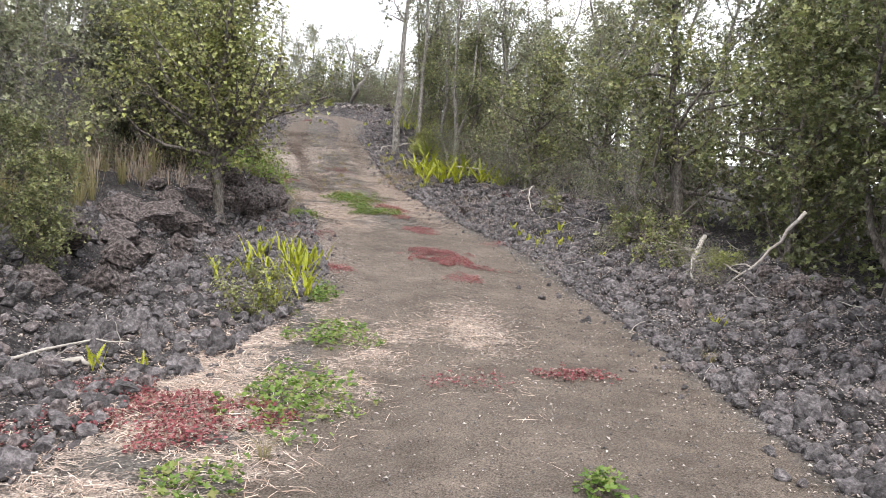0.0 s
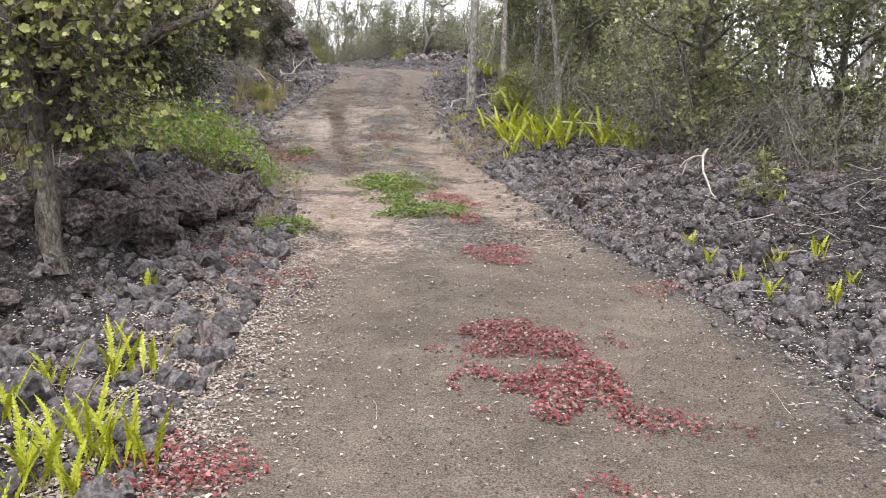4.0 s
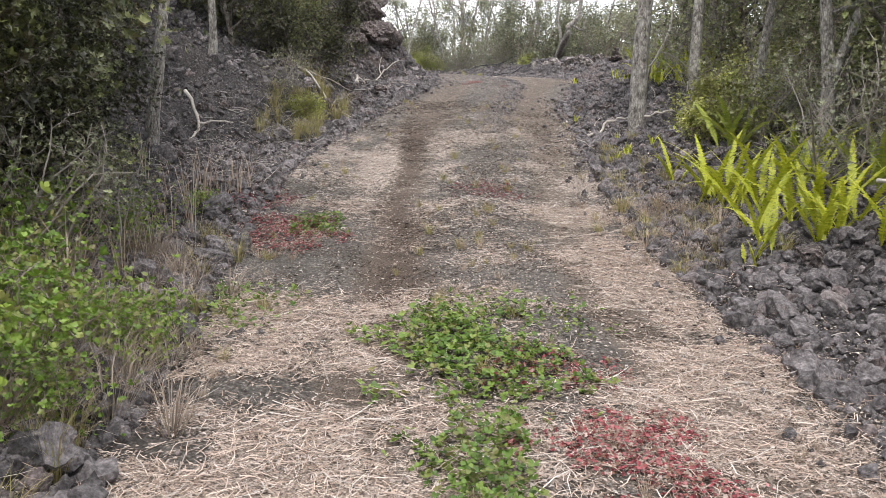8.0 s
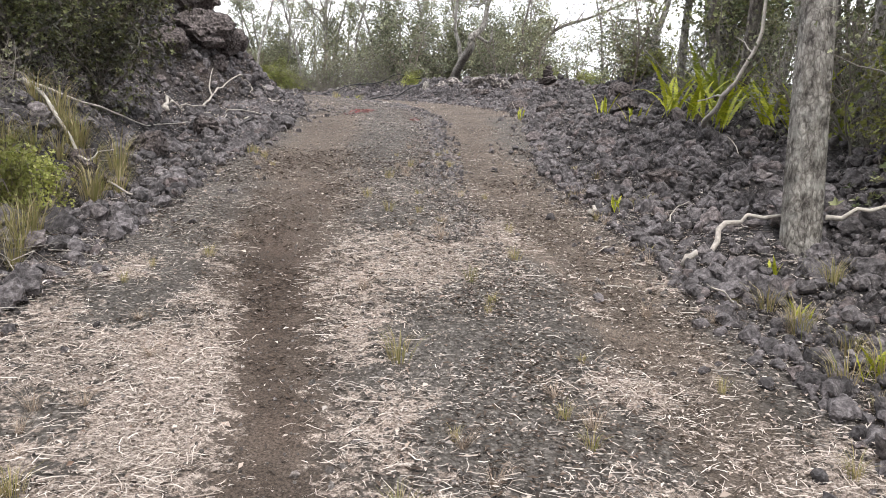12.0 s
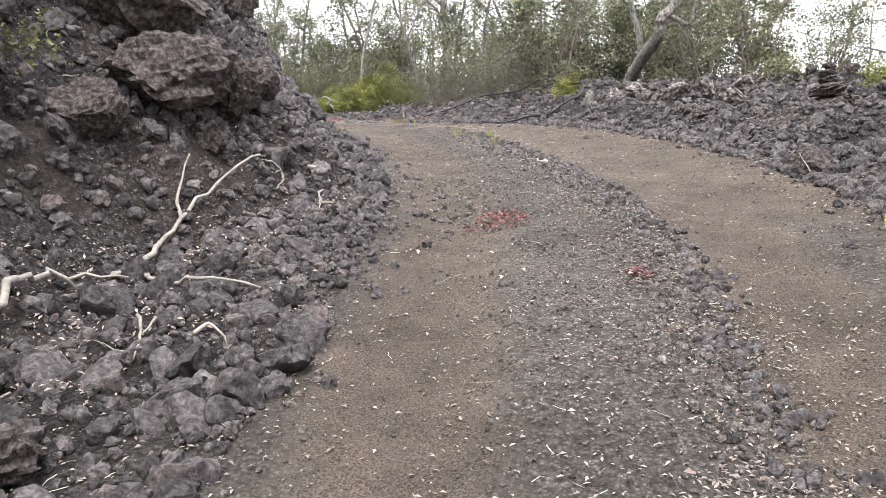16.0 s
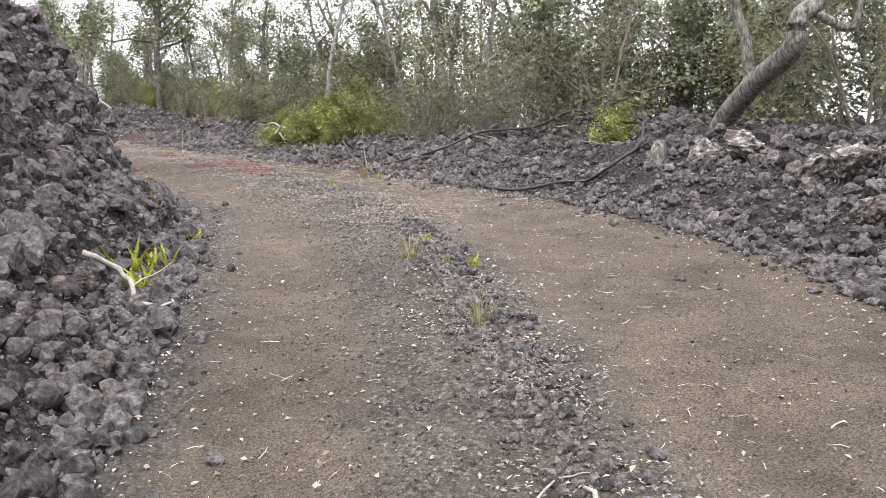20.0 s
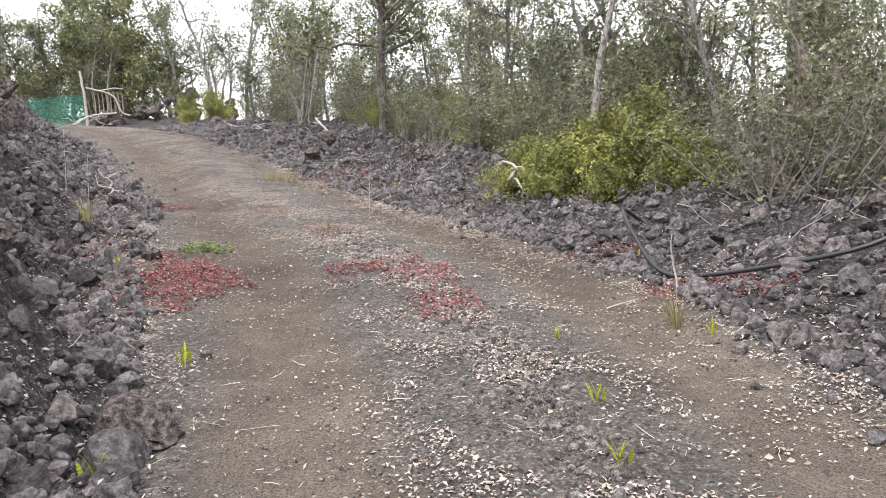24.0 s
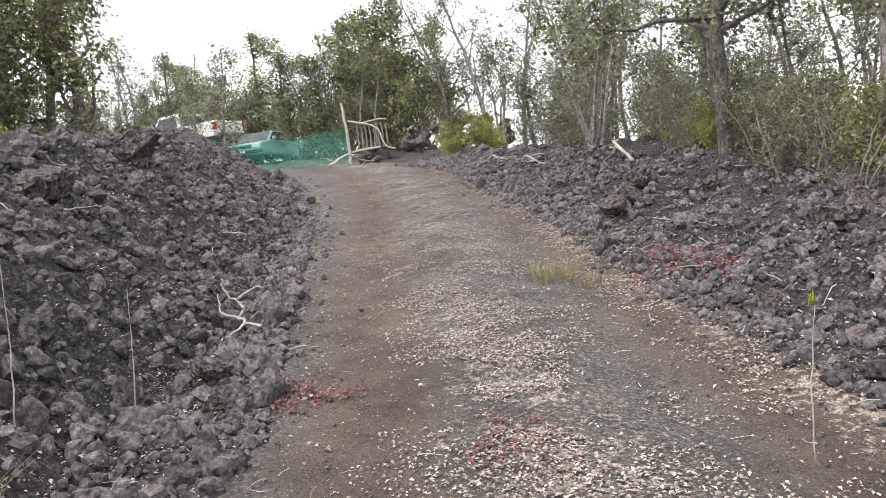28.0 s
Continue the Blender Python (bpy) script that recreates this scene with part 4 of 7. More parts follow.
for k in range(190):
    side = b_rng.integers(2)
    s = b_rng.uniform(5, 60)
    table = (LEFT, RIGHT)[side]
    foot, top = np.interp(s, table[:, 0], table[:, 1]), np.interp(s, table[:, 0], table[:, 2])
    boulder(s, (-1, 1)[side] * (foot + 0.1 + (top - foot + 0.4) * b_rng.uniform(0, 1)), 0.13 + 0.27 * b_rng.uniform(0, 1) ** 2.2,
            label=("black lava boulder on the rubble bank", "grey-black lava boulder in the loose rubble")[side])
for s, d, size in ((35.56, 3.6, 0.4), (35.3, 3.8, 0.45), (35.86, 3.6, 0.35), (36.7, 3.65, 0.4), (35.1, 3.4, 0.3), (34.6, 3.7, 0.4), (37.0, 3.5, 0.35), (34.9, 4.1, 0.4)):
    boulder(s, d, size, 0, "lava boulder crusted with pale lichen on the rubble wall", "lichen boulders").data = LICHENED
# the cairn
x, y = spot(33.15, 3.83)
level = ground_at(x, y) - 0.02
for k, (size, high) in enumerate(((0.44, 0.17), (0.36, 0.13), (0.26, 0.12), (0.2, 0.09), (0.12, 0.08))):
    ob = tagged(new("cairn_stone", BOULDERS[(2 * k) % len(BOULDERS)]), "flat lava stone stacked in a small cairn", "stone", "cairn stones")
    ob.matrix_basis = Matrix.LocRotScale((x + 0.015 * (-1) ** k, y + 0.01 * k, level + high * 0.45), Euler((0, 0, 1.7 * k)), Vector((size * 0.55, size * 0.55, high * 0.8)))
    level += high * 0.82


# ---- litter on the ground ----
def flat_leaves(name, label, n, s0, s1, d_of, size, aspect, mat, keep=None, lift=0.012, tilt=0.25, category="litter"):
    x, y, s, d = plan_points(rng, n, s0, s1, d_of)
    if keep is not None:
        i = rng.uniform(0, 1, n) < keep(s, d, x, y)
        x, y = x[i], y[i]
    n = len(x)
    a = rng.uniform(0, 2 * np.pi, n)
    w = unit(np.c_[np.cos(a), np.sin(a), rng.normal(0, tilt, n)])
    side = unit(np.cross(w, np.c_[rng.normal(0, tilt, (n, 2)), np.ones(n)]))
    l = (size * rng.uniform(0.6, 1.4, n))[:, None]
    c = np.c_[x, y, lie(x, y) + lift * rng.uniform(0.4, 1.4, n)]
    up = np.cross(side, w) * l * aspect * 0.3
    v = np.stack([c - w * l / 2, c + side * l * aspect / 2 + up, c + w * l / 2, c - side * l * aspect / 2 + up], 1).reshape(-1, 3)
    return tagged(new(name, mesh_of(name, v, np.arange(4 * n).reshape(n, 4), mat)), label, category, kind="stuff")


def strands(name, label, n, s0, s1, d_of, size, width, mat, keep, lift=0.012):
    """Thin bent stalks lying about, each a strip with a kink."""
    x, y, s, d = plan_points(rng, n, s0, s1, d_of)
    i = rng.uniform(0, 1, n) < keep(s, d, x, y)
    x, y = x[i], y[i]
    n = len(x)
    a, bend = rng.uniform(0, 2 * np.pi, n), rng.normal(0, 0.45, n)
    long_ = size * (0.3 + 1.3 * rng.uniform(0, 1, n) ** 1.6)
    at = np.c_[x, y, lie(x, y) + lift * rng.uniform(0.3, 1.6, n)]
    ends = [at]
    for turn in (0, bend):
        ends.append(ends[-1] + np.c_[np.cos(a + turn), np.sin(a + turn), rng.normal(0.02, 0.12, n)] * long_[:, None] * 0.5)
    w = np.c_[-np.sin(a), np.cos(a), rng.normal(0, 0.3, n)] * (width * rng.uniform(0.5, 1.3, n))[:, None] * 0.5
    v = np.stack([ends[0] - w, ends[0] + w, ends[1] + w, ends[1] - w, ends[2] + w * 0.5, ends[2] - w * 0.5], 1).reshape(-1, 3)
    k = 6 * np.arange(n)[:, None]
    return tagged(new(name, mesh_of(name, v, np.concatenate([k + (0, 1, 2, 3), k + (3, 2, 4, 5)]), mat)), label, "litter", kind="stuff")


def edges(rng, s):
    """Both feet of the banks, where leaves gather."""
    left = rng.uniform(0, 1, len(s)) < 0.5
    return np.where(left, -np.interp(s, LEFT[:, 0], LEFT[:, 1]), np.interp(s, RIGHT[:, 0], RIGHT[:, 1])) + rng.normal(0, 0.28, len(s))


all_over = lambda r, s: r.uniform(-3.2, 3.6, len(s))
on_drive = lambda r, s: r.uniform(-1.6, 2.2, len(s))
straw_here = lambda s, d, x, y: straw_at(s, d, x, y)
strands("straw", "mown dry straw strewn over the drive", 120000, 13, 20.5, lambda r, s: r.uniform(-1.9, 2.3, len(s)), 0.095, 0.0032, M_STRAW, straw_here)
strands("straw", "bleached mown straw strewn over the slope of the drive", 95000, 19.5, 28, lambda r, s: r.uniform(-1.9, 2.3, len(s)), 0.065, 0.003, M_STRAW_PALE, lambda s, d, x, y: np.clip(0.12 + 1.1 * straw_at(s, d, x, y), 0, 1) * (1 - 0.85 * np.exp(-(((d - tracks(s)[0]) / 0.2) ** 2))) * step(28, 25, s))
M_MULCH = leafy("dark_mulch", [(0.03, 0.022, 0.018), (0.06, 0.045, 0.036), (0.1, 0.075, 0.06), (0.045, 0.035, 0.03)], 0.85, 0.05)
flat_leaves("mulch", "dark chopped stalks and rotted leaves among the straw", 60000, 13.5, 27, lambda r, s: r.uniform(-1.7, 2.0, len(s)), 0.03, 0.3, M_MULCH, lambda s, d, x, y: np.clip(8 * fbm(x, y, 0.45, 3, 191) - 3.5, 0.08, 1) * (1 - 0.9 * straw_at(s, d, x, y)), lift=0.012)
flat_leaves("mulch", "dark chips and dead leaves scattered over the drive", 16000, 2, 14, on_drive, 0.016, 0.5, M_MULCH, lambda s, d, x, y: np.clip(6 * fbm(x, y, 0.5, 3, 196) - 2.4, 0.15, 1), lift=0.008)
strands("straw", "long bleached straw stalks lying on the mown drive", 6000, 13, 21.5, lambda r, s: r.uniform(-1.6, 2.0, len(s)), 0.17, 0.0035, M_STRAW_PALE, straw_here, lift=0.025)
strands("straw", "mown dry straw strewn over the verge", 60000, 1, 8, lambda r, s: r.uniform(-2.9, 1.2, len(s)), 0.1, 0.003, M_STRAW, straw_here)
flat_leaves("straw", "dry straw along the verge below the boulder wall", 12000, 6, 15, lambda r, s: r.normal(-1.25, 0.3, len(s)), 0.08, 0.03, M_STRAW, straw_here)
strands("straw", "thin dry stalks along the drive", 16000, 26, 58, on_drive, 0.07, 0.003, M_STRAW_PALE, lambda s, d, x, y: 0.15 + straw_at(s, d, x, y))
flat_leaves("leaf_litter", "pale fallen leaves gathered along the edges of the drive", 34000, 1, 58, edges, 0.02, 0.6, M_LITTER)
patchy = lambda s, d, x, y: np.clip(15.0 * fbm(x, y, 0.42, 3, 141) - 7.2, 0.02, 1)
flat_leaves("leaf_litter", "pale leaf litter caught on the hump between the wheel tracks", 16000, 22, 38, lambda r, s: r.normal(0.66, 0.2, len(s)), 0.022, 0.4, M_LITTER, patchy)
flat_leaves("leaf_litter", "thick pale leaf litter between the wheel tracks", 84000, 37, 60, lambda r, s: r.normal(0.62, 0.36, len(s)), 0.019, 0.6, M_LITTER, patchy)
flat_leaves("leaf_litter", "heap of bleached chaff on the drive", 5000, 5.2, 7.6, lambda r, s: r.normal(0.55, 0.22, len(s)), 0.03, 0.2, M_LITTER, straw_here)
flat_leaves("leaf_litter", "pale leaf litter over the rubble beside the drive", 26000, 2, 16, lambda r, s: r.uniform(1.9, 4.2, len(s)), 0.022, 0.5, M_LITTER, None, lift=0.035)
flat_leaves("leaf_litter", "pale leaf litter strewn over the lava rubble", 26000, 2, 15, lambda r, s: np.where(r.uniform(0, 1, len(s)) < 0.55, r.uniform(1.8, 4.0, len(s)), r.uniform(-3.4, -1.5, len(s))), 0.02, 0.5, M_LITTER, patchy, lift=0.03)
flat_leaves("leaf_litter", "pale leaf litter at the outer edge of the wheel track", 40000, 37, 60, lambda r, s: r.normal(2.1, 0.3, len(s)), 0.019, 0.6, M_LITTER, patchy)
flat_leaves("leaf_litter", "chopped pale leaves and stalks over the mown drive", 60000, 15, 29, lambda r, s: r.uniform(-1.8, 2.2, len(s)), 0.019, 0.45, M_LITTER, lambda s, d, x, y: np.clip(0.25 + 0.6 * straw_at(s, d, x, y) + 0.5 * np.exp(-(((d - 0.8) / 0.4) ** 2)), 0, 1) * (1 - 0.85 * np.exp(-(((d - tracks(s)[0]) / 0.22) ** 2))))
flat_leaves("leaf_litter", "bleached leaf litter between the stones at the foot of the bank", 26000, 38, 56, lambda r, s: r.normal(-1.2, 0.3, len(s)), 0.021, 0.4, M_LITTER, patchy)
flat_leaves("leaf_litter", "pale fallen leaves scattered over the drive", 18000, 1, 58, on_drive, 0.013, 0.5, M_LITTER, lambda s, d, x, y: 0.25 + 0.75 * np.exp(-(((d - 0.5) / 0.5) ** 2)))
flat_leaves("leaf_litter", "pale fallen leaves caught among the clinker", 24000, 1, 58, all_over, 0.022, 0.6, M_LITTER)
flat_leaves("leaf_litter", "large curled pale leaves lying on the drive and its edges", 3600, 12, 60, lambda r, s: r.uniform(-1.7, 2.6, len(s)), 0.029, 0.62, M_LITTER, lambda s, d, x, y: np.clip(7 * fbm(x, y, 0.9, 3, 151) - 2.9, 0.04, 1), lift=0.02, tilt=0.4)
flat_leaves("leaf_litter", "bleached leaves heaped in the hollows of the high bank", 6000, 26.5, 33, lambda r, s: r.uniform(-3.2, -1.1, len(s)), 0.024, 0.5, M_LITTER, lambda s, d, x, y: np.clip(14 * fbm(x, y, 0.5, 3, 161) - 7.4, 0.02, 1), lift=0.05, tilt=0.5)
flat_leaves("leaf_litter", "white leaf litter lying on the rubble of the last stretch", 12000, 39, 60, lambda r, s: np.where(r.uniform(0, 1, len(s)) < 0.5, r.uniform(-2.4, -0.8, len(s)), r.uniform(1.9, 3.6, len(s))), 0.03, 0.45, M_LITTER, lambda s, d, x, y: np.clip(9 * fbm(x, y, 0.6, 3, 171) - 4.2, 0.03, 1), lift=0.045, tilt=0.5)
flat_leaves("leaf_litter", "thick pale leaf litter below the boulder wall", 20000, 8.5, 14.5, lambda r, s: r.normal(-1.3, 0.3, len(s)), 0.023, 0.6, M_LITTER)


def stick(points, radius, rng, twigs=2, knob=0.15):
    """A crooked stick along world points with a few side twigs."""
    line = catmull(points, 4)
    line = line + rng.normal(0, radius * 0.5, line.shape)
    girth = radius * np.linspace(1, 0.35, len(line)) * (1 + rng.uniform(-knob, knob, len(line)))
    first, last = line[0] + (line[0] - line[1]) * 0.02, line[-1] + (line[-1] - line[-2]) * 0.02
    pieces = [tube(np.vstack([first, line, last]), np.r_[girth[0] * 0.05, girth, girth[-1] * 0.05], 7)]
    for _ in range(twigs):
        i = rng.integers(len(line) // 3, len(line))
        tw = wander(rng, line[i], unit(rng.normal(0, 1, 3) * (1, 1, 0.3)) + (0, 0, 0.2), radius * rng.uniform(8, 18), 4, 0.3)
        pieces.append(tube(tw, radius * 0.4 * np.linspace(1, 0.4, len(tw)), 4))
    return joined(pieces)


def laid(points):
    """World points from plan points (s, d, height over the ground)."""
    out = []
    for s, d, up in points:
        x, y = spot(s, d)
        out.append((x, y, ground_at(x, y) + up))
    return np.array(out)


k_rng = np.random.default_rng(77)


def dead_branch(lines, radius, label="bleached crooked dead branch on the lava rubble", twigs=1, mat=None, name="dead_branch"):
    v, f = joined([stick(laid(p), radius * (1 if k == 0 else 0.75), k_rng, twigs) for k, p in enumerate(lines)])
    return tagged(new(name, mesh_of(name, v, f, mat or M_DEADWOOD, True)), label, "branch")


def twig_litter(n, s0, s1, d_of, length, radius, label):
    x, y, s, d = plan_points(k_rng, n, s0, s1, d_of)
    z = lie(x, y)
    pieces = []
    for p in np.c_[x, y, z + radius * 2]:
        a = k_rng.uniform(0, 6.28)
        line = wander(k_rng, p, (np.cos(a), np.sin(a), k_rng.normal(0, 0.1)), length * k_rng.uniform(0.4, 1.6), 4, 0.25)
        pieces.append(tube(line, radius * np.linspace(1, 0.4, 5) * k_rng.uniform(0.6, 1.3), 4))
    v, f = joined(pieces)
    return tagged(new("dead_twig", mesh_of("dead_twig", v, f, M_DEADWOOD, True)), label, "twigs", kind="stuff")


twig_litter(420, 1, 60, lambda r, s: np.where(r.uniform(0, 1, len(s)) < 0.5, -1, 1) * r.uniform(1.4, 3.8, len(s)), 0.22, 0.006, "bleached dead twigs lying on the rubble banks")
twig_litter(200, 4, 58, on_drive, 0.12, 0.003, "thin dry twigs lying on the drive")
twig_litter(110, 9, 18, lambda r, s: r.uniform(2.9, 4.4, len(s)), 0.34, 0.007, "bleached dead sticks piled under the brush")
twig_litter(34, 40.3, 43, lambda r, s: r.uniform(2.7, 4.0, len(s)), 0.4, 0.005, "bleached dead sticks tangled beside the hose")
twig_litter(70, 46, 58, lambda r, s: r.uniform(2.4, 4.2, len(s)), 0.3, 0.006, "bleached dead sticks on the rubble")
twig_litter(190, 21.0, 24.2, lambda r, s: r.uniform(-3.0, -1.5, len(s)), 0.5, 0.003, "grey dry stalks cut and piled beside the bank")

dead_branch([[(22.7, -3.15, 0.35), (22.6, -2.95, 0.12), (22.4, -2.95, 0.03), (22.2, -3.1, 0.02)], [(22.6, -2.95, 0.12), (22.75, -2.7, 0.25), (22.8, -2.6, 0.3)]], 0.022, "white forked dead branch on the lava bank")
dead_branch([[(25.75, -2.6, 0.05), (25.4, -2.3, 0.12), (25.12, -2.0, 0.1), (24.95, -1.8, 0.08), (24.7, -1.45, 0.03)], [(25.75, -2.6, 0.05), (26.2, -2.2, 0.12), (27.2, -2.1, 0.08), (28.0, -1.85, 0.05)]], 0.016, "long pale dead branch lying down the bank")
dead_branch([[(29.38, -2.21, 0.04), (29.76, -2.16, 0.07), (30.13, -2.1, 0.09), (30.6, -1.96, 0.12), (31.1, -1.75, 0.25)], [(30.13, -2.1, 0.09), (30.3, -2.13, 0.09), (30.55, -2.12, 0.13)],
             [(29.51, -2.13, 0.05), (29.3, -1.9, 0.07), (29.14, -1.65, 0.07), (29.09, -1.31, 0.06)]], 0.019, "white forked dead branch lying on the bank", 0)
dead_branch([[(28.3, -2.2, 0.05), (28.49, -2.27, 0.1), (28.66, -2.29, 0.13), (28.93, -2.34, 0.1), (29.1, -2.26, 0.05)]], 0.027, "thick white dead branch on the bank")
dead_branch([[(31.61, -1.48, 0.05), (31.66, -1.38, 0.07), (31.6, -1.32, 0.06), (31.39, -1.39, 0.06), (31.04, -1.35, 0.06), (30.81, -1.32, 0.04)], [(31.04, -1.35, 0.06), (30.9, -1.25, 0.05), (30.75, -1.2, 0.04)]], 0.014, "white crooked root on the bank", 0)
dead_branch([[(31.3, -1.63, 0.05), (31.21, -1.62, 0.06), (31.09, -1.66, 0.05)], [(31.28, -1.75, 0.05), (31.31, -1.68, 0.07), (31.3, -1.63, 0.05)]], 0.009, "thin white crooked root on the bank", 0)
dead_branch([[(28.77, -1.79, 0.05), (28.48, -1.62, 0.06), (28.37, -1.6, 0.04)], [(28.64, -1.63, 0.08), (28.47, -1.62, 0.06)]], 0.009, "thin forked white stick on the rubble", 0)
dead_branch([[(28.54, -1.41, 0.04), (28.6, -1.36, 0.06), (28.51, -1.26, 0.03)]], 0.01, "short white stick at the foot of the bank", 0)
dead_branch([[(35.4, -1.4, 0.12), (35.5, -1.2, 0.14), (35.2, -1.1, 0.03), (35.1, -0.95, 0.03), (35.45, -0.95, 0.02)]], 0.018, "white twisted root by the ferns")
dead_branch([[(47.96, -0.78, 0.04), (48.0, -0.9, 0.09), (48.05, -0.95, 0.13), (48.05, -0.9, 0.19), (48.1, -1.0, 0.26), (48.12, -1.05, 0.34), (48.1, -1.03, 0.4)], [(48.08, -0.96, 0.24), (48.05, -0.82, 0.3), (48.05, -0.74, 0.28)],
             [(48.05, -0.95, 0.13), (48.1, -1.08, 0.16), (48.15, -1.1, 0.24)], [(48.0, -0.9, 0.08), (47.9, -1.0, 0.05), (47.75, -1.06, 0.04)]], 0.014, "white twisted root standing out of the bank", 0)
dead_branch([[(47.3, -0.8, 0.03), (47.4, -0.6, 0.02), (47.45, -0.45, 0.02)]], 0.012, "white stick at the edge of the drive", 0)
dead_branch([[(23.5, 1.78, 0.02), (23.55, 1.95, 0.06), (23.6, 2.15, 0.12), (23.5, 2.4, 0.12)]], 0.024, "thick grey surface root reaching from the trunk", 0)
dead_branch([[(23.3, 2.5, 0.16), (23.2, 2.75, 0.16), (23.1, 3.0, 0.12)]], 0.014, "grey dead limb lying behind the trunk", 1)
dead_branch([[(24.6, 1.56, 0.02), (24.66, 1.62, 0.035), (24.72, 1.7, 0.03)]], 0.02, "short white chunk of dead wood", 0)
dead_branch([[(26.0, 2.9, 0.05), (25.6, 2.85, 0.35), (25.4, 3.05, 0.8), (25.5, 3.2, 1.5), (25.4, 3.35, 2.2)]], 0.024, "leaning bleached dead trunk among the ferns", 3)
dead_branch([[(18.0, 3.0, 0.32), (17.6, 3.5, 0.35), (17.1, 4.0, 0.3), (16.2, 4.4, 0.1)], [(17.1, 4.0, 0.3), (16.6, 3.8, 0.5)]], 0.014, "long pale fallen branch in front of the brush", 2)
dead_branch([[(14.9, 3.6, 0.05), (14.4, 3.3, 0.22), (14.0, 3.0, 0.1), (13.6, 2.9, 0.02)]], 0.02, "bleached fallen branch on the rubble", 3)
dead_branch([[(8.6, 3.3, 0.3), (8.2, 3.0, 0.12), (7.8, 2.8, 0.03)], [(8.4, 3.15, 0.2), (8.9, 2.9, 0.28)]], 0.03, "bleached dead root on the rubble", 3)
dead_branch([[(7.0, 3.5, 0.7), (7.2, 3.3, 0.3), (7.4, 3.0, 0.05)]], 0.02, "bleached dead limb hanging to the rubble", 3)
dead_branch([[(4.85, -2.55, 0.02), (4.9, -2.35, 0.04), (4.95, -2.2, 0.02)]], 0.025, "short bleached log on the verge", 0)
dead_branch([[(5.0, -2.9, 0.02), (5.4, -2.5, 0.06), (5.5, -2.2, 0.02)]], 0.012, "bleached dead twig on the verge", 2)
dead_branch([[(32.6, 0.64, 0.02), (32.75, 0.62, 0.03), (32.9, 0.6, 0.02)]], 0.018, "flat bleached splinter of wood on the hump", 0)
dead_branch([[(32.85, 0.42, 0.02), (32.95, 0.52, 0.03), (32.98, 0.64, 0.02)]], 0.005, "thin white twig on the hump", 1)
dead_branch([[(53.0, 3.6, 0.06), (53.8, 3.7, 0.2), (54.2, 3.9, 0.22), (54.4, 3.8, 0.1)]], 0.03, "white curved dead branch on the rubble", 1)
dead_branch([[(56.0, 2.8, 0.03), (55.4, 2.7, 0.2), (55.0, 2.9, 0.1)]], 0.022, "white dead branch on the rubble", 2)
dead_branch([[(57.2, 2.6, 0.03), (56.8, 2.4, 0.18), (56.5, 2.6, 0.05)]], 0.02, "white dead branch on the rubble", 2)
dead_branch([[(64.5, 0.2, 0.05), (65.0, 0.8, 0.3), (65.6, 1.3, 0.15), (66.0, 1.8, 0.1)], [(65.0, 0.8, 0.3), (65.2, 0.3, 0.1)]], 0.04, "heap of white dead branches in front of the gate", 4)


# ---- low plants ----
def patch(name, label, s, d, ls, ld, n, size, mat, tall=0.05, category="plants", per=6, ragged=0.17):
    """A low mat of small leaf whorls that thins out unevenly towards its rim."""
    a, r = k_rng.uniform(0, 2 * np.pi, n), 1.35 * np.sqrt(k_rng.uniform(0, 1, n))
    cx, cy = spot(s, d)
    k = int(np.clip(np.searchsorted(LS, s) - 1, 0, len(LSEG) - 1))
    t = (LINE[k + 1, :2] - LINE[k, :2]) / LSEG[k]
    u, w = r * np.cos(a) * ls, r * np.sin(a) * ld
    x, y = cx + u * t[0] + w * t[1], cy + u * t[1] - w * t[0]
    thick = 1.9 * fbm(x, y, ragged, 3, 15) - 0.75 + 0.85 * (1 - r)
    keep = k_rng.uniform(0, 1, n) < step(0.0, 0.55, thick)
    x, y, thick = x[keep], y[keep], thick[keep]
    z = lie(x, y) + 0.004 + k_rng.uniform(0.0, 1, len(x)) ** 1.3 * tall * np.clip(0.35 + thick, 0.3, 1.1)
    v, f = rosettes(k_rng, np.c_[x, y, z], np.tile((0, 0, 1.0), (len(x), 1)), size, 0.8, 0.004, per, 0.35, True)
    return tagged(new(name, mesh_of(name, v, f, mat)), label, category, kind="stuff")


